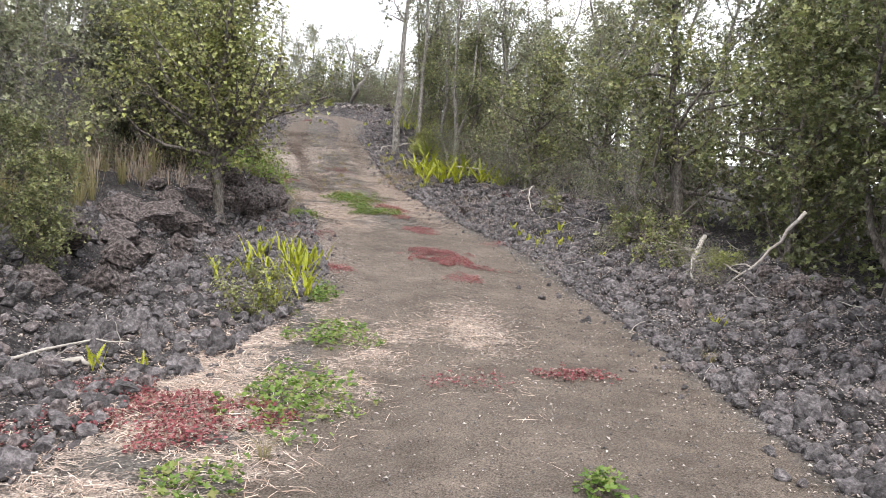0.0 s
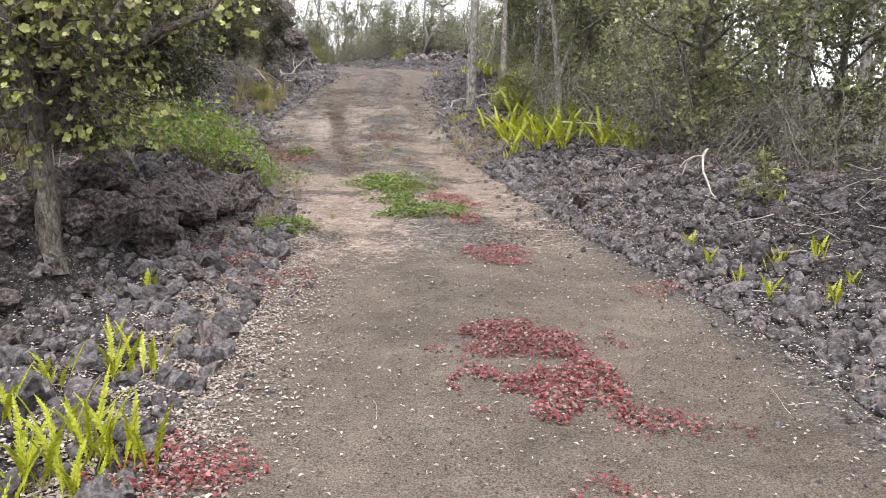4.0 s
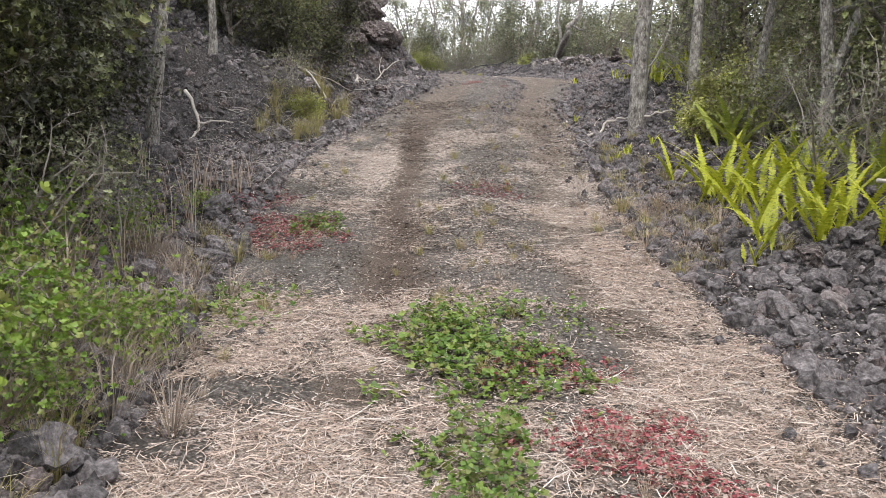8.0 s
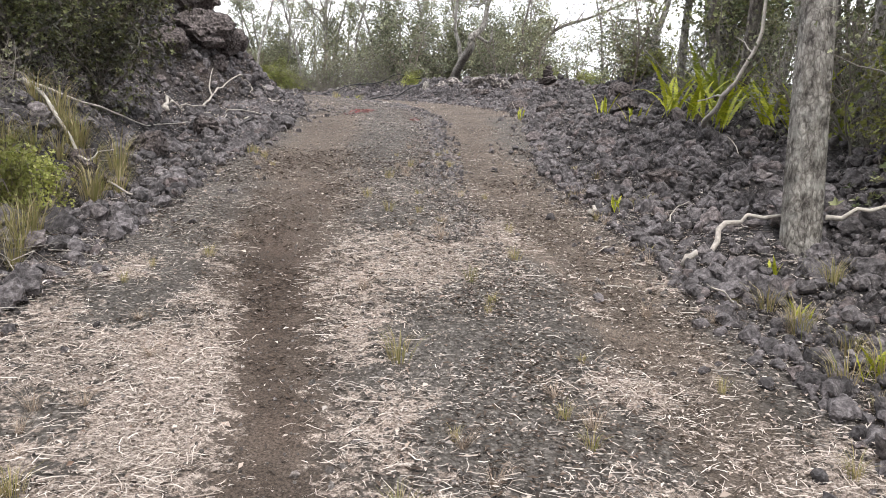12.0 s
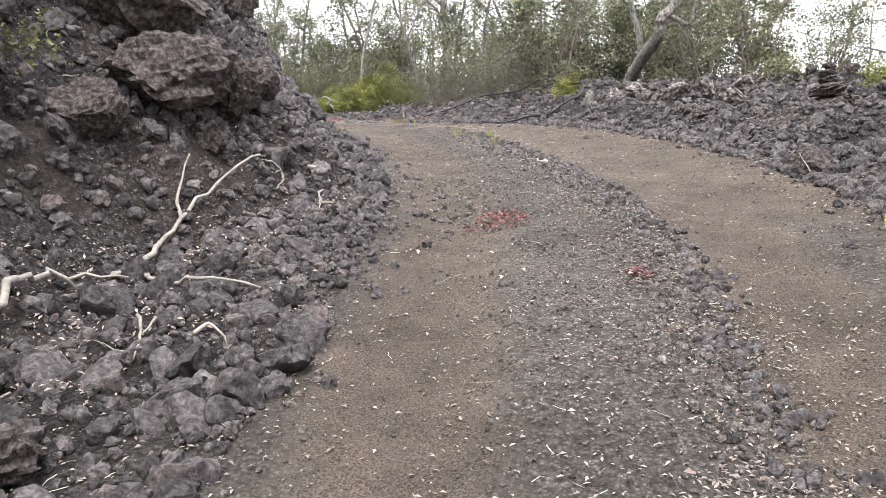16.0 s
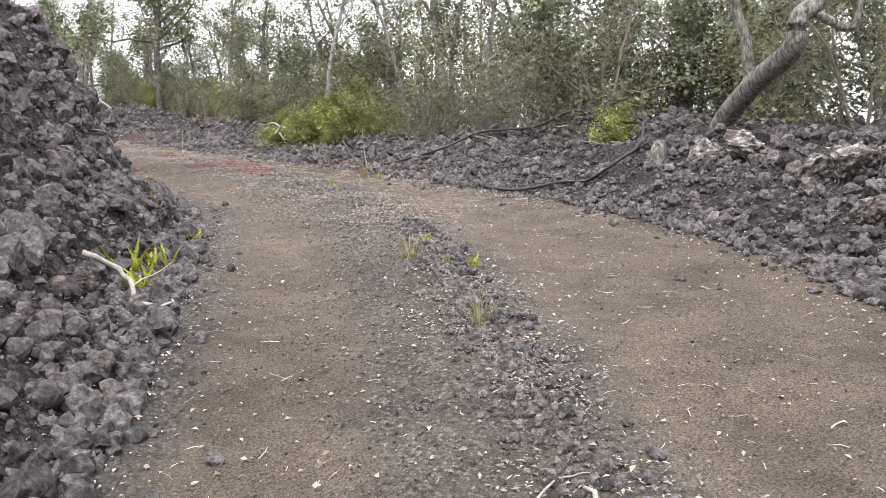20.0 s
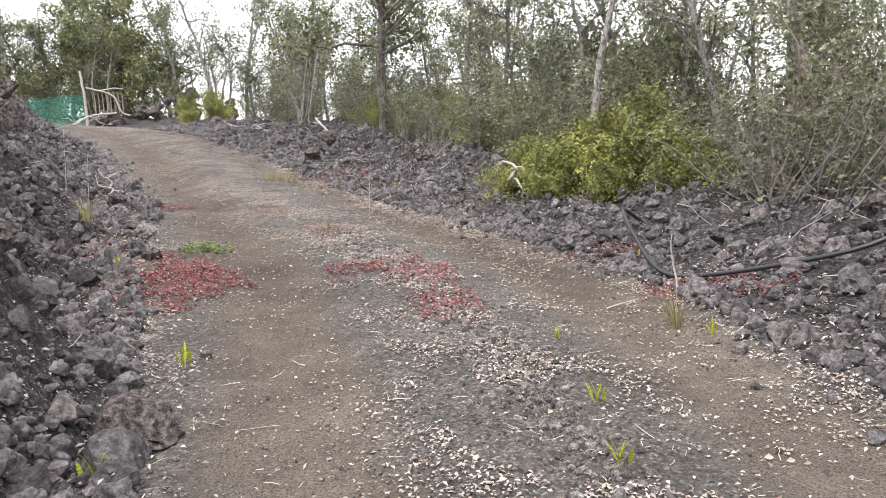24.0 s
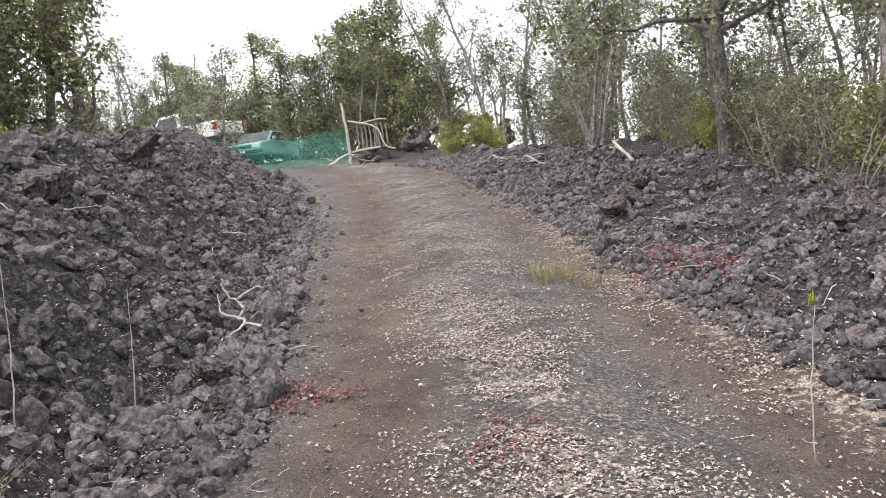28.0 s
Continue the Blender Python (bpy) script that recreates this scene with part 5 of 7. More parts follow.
RED = "low mat of red succulent herb on the drive"
for s, d, ls, ld, n in ((10.85, 0.55, 0.32, 0.42, 1500), (10.2, 0.62, 0.36, 0.4, 1700), (9.85, 1.0, 0.2, 0.3, 300), (5.25, 0.85, 0.2, 0.26, 500), (4.0, -1.55, 0.42, 0.5, 2600), (4.55, -2.1, 0.25, 0.3, 700), (3.7, -2.2, 0.3, 0.35, 700),
                        (13.1, 0.75, 0.3, 0.26, 600), (9.4, -0.95, 0.28, 0.26, 700), (8.9, 0.62, 0.3, 0.2, 300), (12.5, -1.15, 0.55, 0.3, 500), (13.2, -1.5, 0.45, 0.3, 500), (15.8, 0.82, 0.45, 0.36, 1500), (16.7, 0.65, 0.25, 0.3, 350), (14.7, 0.8, 0.2, 0.2, 250),
                        (19.4, -1.0, 0.5, 0.42, 1500), (20.4, -1.5, 0.35, 0.3, 500), (42.5, -0.98, 0.6, 0.42, 2200), (43.2, -1.0, 0.45, 0.3, 900), (42.0, 0.65, 0.4, 0.26, 500), (41.1, 0.6, 0.4, 0.2, 450), (42.3, 0.2, 0.3, 0.15, 250),
                        (48.4, 2.45, 0.5, 0.35, 1200), (41.0, 2.35, 0.35, 0.4, 700), (41.9, 2.3, 0.3, 0.3, 350), (46.6, -0.43, 0.25, 0.25, 500), (45.5, 0.5, 0.25, 0.2, 110), (43.9, 0.57, 0.3, 0.2, 160), (30.5, -0.12, 0.22, 0.2, 220), (29.35, 0.55, 0.1, 0.06, 60),
                        (20.9, 0.65, 0.3, 0.35, 400), (12.0, 1.75, 0.2, 0.25, 150), (5.0, 0.1, 0.2, 0.35, 150), (15.2, 3.4, 0.6, 0.5, 350), (44.2, -1.35, 0.6, 0.25, 500)):
    patch("red_herb", RED, s, d, ls, ld, int(n * 2.4), 0.0105, M_REDHERB, 0.04)
GREEN = "low patch of fresh green herbs on the drive"
for s, d, ls, ld, n in ((4.5, -0.95, 0.6, 0.35, 420), (6.15, -0.85, 0.35, 0.3, 260), (3.2, -1.15, 0.25, 0.2, 110), (3.35, 0.6, 0.15, 0.15, 100), (16.75, 0.35, 0.6, 0.45, 800), (15.7, 0.22, 0.6, 0.25, 520), (15.1, 0.6, 0.25, 0.4, 300), (15.0, 0.15, 0.2, 0.25, 150), (17.4, 0.55, 0.5, 0.5, 180),
                        (14.5, -1.0, 0.35, 0.2, 300), (14.2, -1.15, 0.25, 0.2, 200), (17.2, 0.2, 0.4, 0.4, 350), (17.6, -0.95, 0.4, 0.3, 110), (43.75, -0.55, 0.2, 0.2, 110), (19.6, -0.75, 0.3, 0.25, 200), (7.8, -1.0, 0.4, 0.15, 200)):
    patch("green_herb", GREEN, s, d, ls, ld, int(n * 2.6), 0.023, M_HERB, 0.085, per=4)


def frond_mesh(rng, length, leaflet, arch, mat):
    """A sword-fern frond along +x: a stiff rib with many narrow leaflets, which bows over towards its tip."""
    n = max(int(length / 0.0165), 12)
    u = np.linspace(0, 1, n)
    lean = 1.42 - arch * (0.25 + 2.1 * u**2)
    rib = np.c_[np.cumsum(np.cos(lean)), 0.5 * np.sin(u * 2.2 + rng.uniform(0, 6)), np.cumsum(np.sin(lean))] * length / n
    rib[:, 1] += rng.normal(0, 0.04) * length * u**2
    rv, rf = tube(rib, 0.0035 * np.linspace(1, 0.35, n), 3)
    t = unit(np.gradient(rib, axis=0))
    i = np.arange(max(3, n // 9), n)
    at = (i - i[0]) / max(len(i) - 1, 1)
    long_ = leaflet * np.clip(np.minimum(0.35 + 3.2 * at, 1.0) * np.clip(1.12 - at**3, 0.1, 1), 0.15, 1) * rng.uniform(0.85, 1.1, len(i))
    vs, fs, k = [rv], [rf], len(rv)
    half = length / n * 0.52
    for sgn in (-1, 1):
        side = unit(np.array((0, sgn, 0.0)) + t[i] * 0.32 + np.c_[np.zeros((len(i), 2)), rng.uniform(-0.3, 0.12, len(i))])
        b, h, w = rib[i], t[i] * half, long_[:, None]
        vs.append(np.stack([b - h, b + side * w * 0.55 - h * 0.75, b + side * w + h * 0.35, b + side * w * 0.5 + h, b + h * 0.8], 1).reshape(-1, 3))
        j = k + 5 * np.arange(len(i))[:, None]
        fs += [j + (0, 1, 2, 3), np.c_[j, j + 3, j + 4, j + 4]]
        k += 5 * len(i)
    v, f = np.concatenate(vs), np.concatenate(fs)
    flat = f[:, 2] == f[:, 3]
    tri = np.concatenate([f[flat][:, :3], f[~flat][:, :3], f[~flat][:, [0, 2, 3]]])
    return mesh_of("frond", v, tri, mat)


def fern_kind(label, fronds, length, leaflet, mat, seed, arches=(0.25, 0.12, 0.45), open_=(2, 20)):
    r = np.random.default_rng(seed)
    meshes = [frond_mesh(r, length * q, leaflet, a, mat) for q, a in zip((1.0, 0.75, 0.9), arches)]
    top = tagged(new("fern"), label, "fern", "sword ferns")
    for k in range(fronds):
        part("frond", meshes[k % 3], None, top, "", pose(r.normal(0, 0.05), r.normal(0, 0.05), 0, r.uniform(-8, 8), r.uniform(*open_), 360 * k / fronds + r.uniform(-40, 40)))
    return top


FERNS = [fern_kind("yellow-green sword fern rooted in the lava rubble", 6, 0.35, 0.021, M_FERN, 1, (0.16, 0.08, 0.3), (0, 15)), fern_kind("small yellow-green sword fern rooted in the lava rubble", 5, 0.2, 0.018, M_FERN, 2, (0.16, 0.08, 0.3), (0, 18)),
         fern_kind("tall arching yellow-green sword fern", 6, 0.78, 0.036, M_FERN, 3, (0.34, 0.22, 0.6), (2, 20)), fern_kind("tall green sword fern in the shade of the trees", 7, 0.68, 0.042, M_FERN_SHADED, 4, (0.35, 0.25, 0.6), (3, 24))]
f_rng = np.random.default_rng(12)
for k, places in ((0, ((35.88, -1.22), (35.6, -1.12), (35.95, -1.02), (10.22, -1.75), (10.38, -1.49), (10.4, -1.33), (9.62, -1.41), (9.43, -1.23), (9.39, -1.1), (9.23, -1.4), (9.26, -1.28), (7.2, -1.35), (7.5, -1.15), (8.1, -1.25), (8.05, -1.5), (8.4, -1.8), (8.9, -1.08), (8.85, -1.3), (9.3, -1.75), (9.8, -1.75), (8.5, -1.45), (7.8, -1.5), (9.2, -1.35), (8.2, -2.05), (6.9, -1.5), (7.75, -1.1), (8.6, -1.2), (9.1, -1.15), (9.5, -1.3), (9.0, -1.6), (28.2, 2.68), (27.3, 2.7))),
                  (1, ((22.1, 2.0), (22.15, 2.15), (23.15, 2.15), (40.3, 1.85), (36.0, -1.12), (35.5, -1.1), (10.9, -1.7), (10.4, -1.5), (10.2, -1.72), (11.8, 2.15), (11.4, 2.2), (11.1, 2.4), (11.9, 2.45), (11.6, 2.6), (12.3, 2.2), (11.3, 2.65), (12.7, 2.2), (12.1, 2.6), (35.6, -1.22), (36.7, -0.9), (35.4, -1.0), (35.6, 0.7),
                       (35.4, 0.82), (36.2, 0.7), (39.6, -0.98), (40.5, -0.9), (39.3, -1.03), (41.8, 2.35), (39.45, 0.92), (44.8, 2.45), (22.7, 2.05), (22.5, 2.5), (9.9, 2.6), (6.4, 2.4), (18.0, 2.2),  (40.3, 1.0), (38.9, 0.8),
                       (24.6, 1.75), (5.0, -2.0), (4.9, -2.25), (12.2, -1.9), (11.9, -2.0), (46.8, 2.6), (12.9, 3.1), (29.8, 1.95), (43.3, -1.3))),
                  (2, ((26.61, 2.85), (26.26, 2.95), (25.99, 3.1), (26.04, 3.35), (25.62, 3.3), (25.33, 3.4), (26.9, 3.0), (20.18, 2.35), (20.17, 2.55), (19.7, 2.6), (18.15, 2.35), (19.4, 2.5), (18.6, 2.45), (18.2, 2.75), (17.7, 2.95), (17.0, 3.2), (19.0, 2.9), (19.6, 3.1), (20.2, 2.7), (18.5, 3.0), (20.8, 2.4), (16.7, 3.4), (17.3, 3.4),
                       (18.9, 2.6))),
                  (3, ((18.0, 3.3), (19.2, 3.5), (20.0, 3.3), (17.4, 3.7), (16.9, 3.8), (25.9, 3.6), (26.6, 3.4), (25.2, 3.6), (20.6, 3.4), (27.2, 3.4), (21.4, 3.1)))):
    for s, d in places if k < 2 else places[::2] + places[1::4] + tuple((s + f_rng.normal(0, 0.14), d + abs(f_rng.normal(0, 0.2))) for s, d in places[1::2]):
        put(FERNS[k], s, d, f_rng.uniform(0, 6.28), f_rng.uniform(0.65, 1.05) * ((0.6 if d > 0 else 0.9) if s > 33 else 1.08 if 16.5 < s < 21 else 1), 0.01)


def tuft_shape(rng, n, height, lean, width):
    a = rng.uniform(0, 2 * np.pi, n)
    r = rng.uniform(0, 0.06, n)
    b = np.c_[r * np.cos(a), r * np.sin(a), np.full(n, -0.02)]
    l = height * rng.uniform(0.5, 1.1, n)[:, None]
    out = np.c_[np.cos(a), np.sin(a), np.zeros(n)] * rng.uniform(0.2, 1, n)[:, None] * lean
    m, t = b + (out * 0.35 + (0, 0, 0.6)) * l, b + (out + (0, 0, 0.85)) * l
    side = np.c_[-np.sin(a), np.cos(a), np.zeros(n)] * width
    v = np.stack([b - side, b + side, m + side * 0.8, m - side * 0.8, t], 1).reshape(-1, 3)
    i = np.arange(n)[:, None] * 5
    f = np.concatenate([i + (0, 1, 2), i + (0, 2, 3), i + (3, 2, 4)])
    return v, f


M_STALK = leafy("dead_stalk", [(0.27, 0.2, 0.16), (0.38, 0.31, 0.25), (0.46, 0.4, 0.34), (0.2, 0.155, 0.125)], 0.7, 0.15)
g_rng = np.random.default_rng(9)
TUFTS = [tuft_shape(g_rng, 45, 0.2, 1.0, 0.002), tuft_shape(g_rng, 60, 0.36, 1.0, 0.0022), tuft_shape(g_rng, 60, 0.5, 0.9, 0.0028), tuft_shape(g_rng, 60, 0.3, 1.5, 0.002), tuft_shape(g_rng, 8, 0.8, 0.7, 0.0028)]
TUFT_LOOK = (M_GRASS, M_GRASS, M_GRASS, M_STALK, M_STALK)
TUFT_MESHES = [mesh_of("grass_tuft", *TUFTS[k], M_GRASS) for k in (0, 1)]


def tuft(s, d, kind, size, label):
    x, y = spot(s, d)
    ob = tagged(new("grass_tuft", TUFT_MESHES[kind]), label, "grass", "grass tufts")
    ob.matrix_basis = Matrix.LocRotScale((x, y, ground_at(x, y)), Euler((0, 0, g_rng.uniform(0, 6.28))), (size,) * 3)


for s, d, k, size in ((34.4, 0.6, 0, 1.0), (35.8, 0.5, 0, 1.1), (40.5, 1.75, 1, 0.8), (22.4, 0.2, 0, 0.9), (20.4, 0.0, 0, 0.6), (21.4, 0.15, 0, 0.7), (21.0, 0.5, 0, 0.7), (19.0, 0.9, 0, 0.7), (45.0, -1.45, 1, 1.1), (48.4, 1.4, 0, 1.1), (48.2, 1.6, 0, 0.9), (48.5, 1.55, 0, 1.2), (48.3, 1.3, 0, 1.0), (48.6, 1.3, 0, 0.9),
                      (43.9, 0.6, 0, 0.8), (23.3, 0.6, 0, 0.6), (3.5, -0.95, 1, 0.5), (5.6, 1.95, 0, 0.8), (24.6, 0.2, 0, 0.6), (26.0, 0.4, 0, 0.5)):
    tuft(s, d, k, size, "dry yellowish grass tuft growing on the drive")
def swath(label, kind, n, s0, s1, d_of, low, high):
    """Many tufts of one kind as one stretch of growth."""
    base, faces = TUFTS[kind]
    pieces = []
    for _ in range(n):
        s = g_rng.uniform(s0, s1)
        x, y = spot(s, d_of(s))
        a, size = g_rng.uniform(0, 6.28), g_rng.uniform(low, high)
        turn = np.array(((np.cos(a), -np.sin(a), 0), (np.sin(a), np.cos(a), 0), (0, 0, 1)))
        pieces.append(((base * g_rng.uniform(0.8, 1.2, 3)) @ turn.T * size + (x, y, ground_at(x, y)), faces))
    v, f = joined(pieces)
    return tagged(new("dry_grass", mesh_of("dry_grass", v, f, TUFT_LOOK[kind])), label, "grass", kind="stuff")


between = lambda a, b: lambda s: g_rng.uniform(a, b)
about = lambda a, w: lambda s: a + g_rng.normal(0, w)
swath("tall yellow-green grass behind the boulder wall", 2, 46, 10, 16.5, between(-5.6, -3.6), 0.6, 1.1)
swath("tall yellow-green grass under the trees", 2, 40, 4, 11, between(-5.6, -4.0), 0.6, 1.0)
swath("tall reddish dry stalks behind the boulder wall", 4, 40, 11.5, 16.0, between(-4.6, -3.0), 0.7, 1.3)
swath("dry and green grass at the edge of the drive", 1, 60, 14.6, 19.2, between(-2.4, -1.15), 0.5, 0.9)
swath("sparse yellow-green grass sprouting through the straw", 0, 90, 14.5, 27, lambda s: g_rng.choice((-1.0, 0.35, 0.6, 1.8)) + g_rng.normal(0, 0.18), 0.3, 0.65)
swath("yellow-green grass at the foot of the bank", 1, 40, 23.0, 25.6, between(-2.6, -1.6), 0.7, 1.2)
swath("dead brown grass hanging over the edge of the drive", 3, 90, 14.4, 18.6, about(-1.5, 0.26), 0.5, 1.0)
swath("clump of brown dry grass under the ferns", 3, 60, 18.6, 21.0, about(2.1, 0.25), 0.35, 0.7)
swath("dry grass at the edge of the drive", 0, 40, 18.0, 23.0, between(1.7, 2.5), 0.7, 1.1)
swath("tall grey dead stalks at the foot of the bank", 4, 46, 17.0, 21.0, between(-2.8, -1.7), 0.5, 0.95)
swath("brown dry grass on the rubble", 3, 24, 15.0, 16.2, about(2.6, 0.3), 0.3, 0.6)
swath("short dry grass standing on the mown drive", 3, 120, 14, 27, lambda s: g_rng.choice((-0.95, 0.45, 0.6, 1.7)) + g_rng.normal(0, 0.22), 0.2, 0.4)


# ---- trees and shrubs ----
M_BRUSH = plain("grey_twig", (0.22, 0.198, 0.178), 0.9, vary=0.35)
rng = np.random.default_rng(21)
SLIM = "slender ohia tree with grey trunk and small grey-green leaves"
TREES = [plant("ohia_tree", SLIM, "tree", woody(rng, h, 0.42, sp, limbs=12, twigs=6, leaves=24, size=0.047, radius=r, bend=0.1, jitter=0.065), M_BARK, M_OHIA_PALE, "ohia trees beside the drive")
         for h, sp, r in ((5.2, 1.3, 0.06), (6.2, 1.5, 0.075), (4.6, 1.2, 0.05))]
DENSE = [plant("ohia_tree", "leafy low ohia tree with a dense dark green crown", "tree",
               woody(rng, h, 0.06, sp, limbs=20, twigs=7, leaves=28, size=0.052, radius=r, bend=0.13, jitter=0.07), M_BARK_DARK, M_OHIA, "ohia trees beside the drive")
         for h, sp, r in ((3.4, 1.2, 0.06), (2.8, 1.1, 0.05), (4.0, 1.35, 0.07))]
SHRUBS = [plant("ohia_shrub", "many-stemmed grey-green ohia shrub", "shrub", woody(rng, h, 0.1, sp, stems=5, limbs=6, twigs=4, leaves=15, size=0.046, radius=0.022, bend=0.15, jitter=0.07),
                M_TWIG, M_OHIA_PALE, "undergrowth", "stem", "foliage") for h, sp in ((2.2, 0.7), (1.7, 0.7))]
BRUSH = [plant("brush", "tangle of thin grey twigs with sparse leaves", "shrub", woody(rng, h, 0.05, sp, stems=6, limbs=5, twigs=5, leaves=4, size=0.032, radius=0.014, bend=0.22),
               M_BRUSH, M_OHIA_PALE, "undergrowth", "stem", "foliage") for h, sp in ((1.5, 0.7), (1.9, 0.8))]
BUSHES = [plant("green_bush", "rounded bush with bright yellow-green leaves", "bush", woody(rng, h, 0.03, sp, stems=9, limbs=5, twigs=4, leaves=20, size=0.032, oval=True, radius=0.01, bend=0.15, jitter=0.045),
                M_TWIG, M_BUSH, "green bushes", "stem", "foliage") for h, sp in ((0.95, 0.45), (0.7, 0.35))]
FAR = [plant("far_tree", "distant ohia tree with a pale trunk and open crown", "tree", woody(rng, h, 0.48, sp, limbs=10, twigs=5, leaves=22, size=0.06, radius=r, bend=0.1, jitter=0.085), M_BARK, M_OHIA_PALE, "far trees")
       for h, sp, r in ((6.5, 1.6, 0.08), (5.2, 1.5, 0.07))]

LEAFY = [plant("ohia_tree", "middling ohia tree with a full grey-green crown", "tree", woody(rng, h, 0.12, sp, limbs=18, twigs=6, leaves=22, size=0.052, radius=r, bend=0.12, jitter=0.08), M_BARK, M_OHIA_PALE, "ohia trees beside the drive")
         for h, sp, r in ((3.2, 1.1, 0.05), (4.2, 1.3, 0.06))]


# low trees whose crown shade is painted into the leaf colour
GLOOMY = [plant("ohia_tree", "low ohia tree above the bank, brownish crown coloured very dark for shade", "tree", woody(rng, 2.9, 0.08, 1.15, limbs=20, twigs=7, leaves=26, size=0.05, radius=0.05, bend=0.14, jitter=0.08), M_BARK_DARK, M_OHIA_SHADED, "ohia trees beside the drive")]


def scatter(kinds, s0, s1, d0, d1, gap, size=(0.8, 1.2), seed=1, keep=1.0):
    r = np.random.default_rng(seed)
    for s in np.arange(s0, s1, gap):
        for d in np.arange(d0, d1, gap):
            if r.uniform() < keep:
                put(kinds[r.integers(len(kinds))], s + r.uniform(-0.45, 0.45) * gap, d + r.uniform(-0.45, 0.45) * gap, r.uniform(0, 6.28), r.uniform(*size), 0.06)


# beside the first stretch
scatter(DENSE, 3.5, 12, 4.3, 5.6, 1.5, (0.9, 1.25), 2)
scatter(SHRUBS + DENSE, 11, 24, 4.3, 5.6, 1.5, (0.8, 1.15), 3)
scatter(TREES + SHRUBS, 2, 30, 5.8, 8.2, 1.9, (0.8, 1.1), 4)
scatter(FAR, 0, 34, 8.8, 16, 2.8, (0.8, 1.1), 5, 0.85)
scatter(BRUSH, 11, 25, 3.7, 4.6, 1.1, (0.7, 1.1), 6)
scatter(LEAFY + SHRUBS + BRUSH, 2, 13, -6.4, -4.4, 1.5, (0.8, 1.1), 7)
scatter(SHRUBS + TREES, 13, 21, -6.4, -4.0, 1.7, (0.8, 1.1), 8)
scatter(FAR + TREES, 0, 26, -13, -7, 2.7, (0.8, 1.15), 9, 0.85)
for k, s, d, size in ((2, 8.4, 5.6, 1.35), (0, 6.9, 5.2, 1.4), (2, 9.8, 6.1, 1.4), (2, 5.6, 5.9, 1.5), (0, 11.4, 5.9, 1.35)):
    put(DENSE[k], s, d, 1.3 * s, size)
# the low leafy trees before the wall, and those above the high bank
for k, s, d, size in ((1, 19.1, -2.75, 0.72), (0, 18.6, -2.6, 0.5), (1, 6.9, -3.35, 0.42), (1, 7.4, -3.6, 0.48), (1, 6.5, -3.8, 0.45), (1, 19.0, -3.2, 0.9), (0, 20.2, -3.7, 0.9), (1, 18.0, -2.9, 0.7), (1, 27.6, -2.9, 0.6), (0, 28.8, -3.1, 0.55), (1, 26.3, -3.0, 0.5), (1, 29.6, -3.6, 0.6), (1, 17.2, -3.4, 1.1), (0, 18.8, -3.6, 1.1), (2, 16.2, -3.6, 1.0), (1, 20.2, -4.6, 1.0), (1, 25.3, -4.3, 0.75), (1, 27.3, -3.7, 0.75), (0, 26.4, -4.6, 0.7), (1, 28.4, -4.2, 0.6), (0, 23.0, -5.5, 0.9)):
    put(DENSE[k], s, d, 1.3 * s, size)
for k, s, d, size in ((0, 22.0, -4.4, 0.8), (2, 24.5, -4.9, 0.8), (0, 27.4, -4.6, 0.75), (2, 20.6, -3.6, 0.85), (1, 21.4, -4.8, 0.9), (0, 23.2, -4.6, 0.95), (2, 22.6, -5.6, 1.0), (1, 25.6, -5.6, 0.9), (0, 19.8, -4.4, 1.0)):
    put(TREES[k], s, d, 1.1 * s, size)
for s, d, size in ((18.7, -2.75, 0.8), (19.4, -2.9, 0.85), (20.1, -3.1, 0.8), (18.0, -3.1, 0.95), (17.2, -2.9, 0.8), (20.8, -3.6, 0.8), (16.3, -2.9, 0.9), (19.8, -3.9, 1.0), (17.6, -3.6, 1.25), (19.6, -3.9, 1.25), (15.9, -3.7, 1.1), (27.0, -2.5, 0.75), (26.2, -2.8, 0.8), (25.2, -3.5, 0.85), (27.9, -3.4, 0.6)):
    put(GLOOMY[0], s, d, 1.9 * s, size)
# tall open crowns beyond the crest, and two leaning in over the high bank
for k, s, d, size in ((1, 40.2, 5.2, 0.9), (2, 41.4, 6.0, 1.15), (0, 42.7, 5.6, 1.0), (1, 44.2, 6.2, 0.9), (2, 45.8, 6.8, 1.1), (1, 42.4, 5.2, 1.25)):
    put(TREES[k], s, d, 0.6 * s, size)
for k, s, d, size in ((1, 21.6, -3.1, 0.95), (0, 24.2, -3.4, 1.0), (1, 26.6, -4.0, 0.9)):
    put(TREES[k], s, d, 1.4 * s, size)
scatter(LEAFY + TREES, 22, 31, -7.5, -4.4, 1.7, (0.8, 1.15), 71, 0.9)
scatter(TREES, 12, 30, 5.6, 8, 1.9, (1.05, 1.35), 72, 0.7)
# right of the crest
scatter(TREES + SHRUBS, 22, 30, 4.0, 5.8, 1.5, (0.75, 1.05), 10)
scatter(SHRUBS + BUSHES, 31, 39, 5.2, 7.5, 1.6, (0.6, 1.0), 11, 0.7)
scatter(TREES + LEAFY, 38, 49, 5.6, 9.0, 1.9, (0.8, 1.1), 31, 0.5)
scatter(FAR, 33, 46, 8, 15, 3.0, (0.7, 1.0), 12, 0.75)
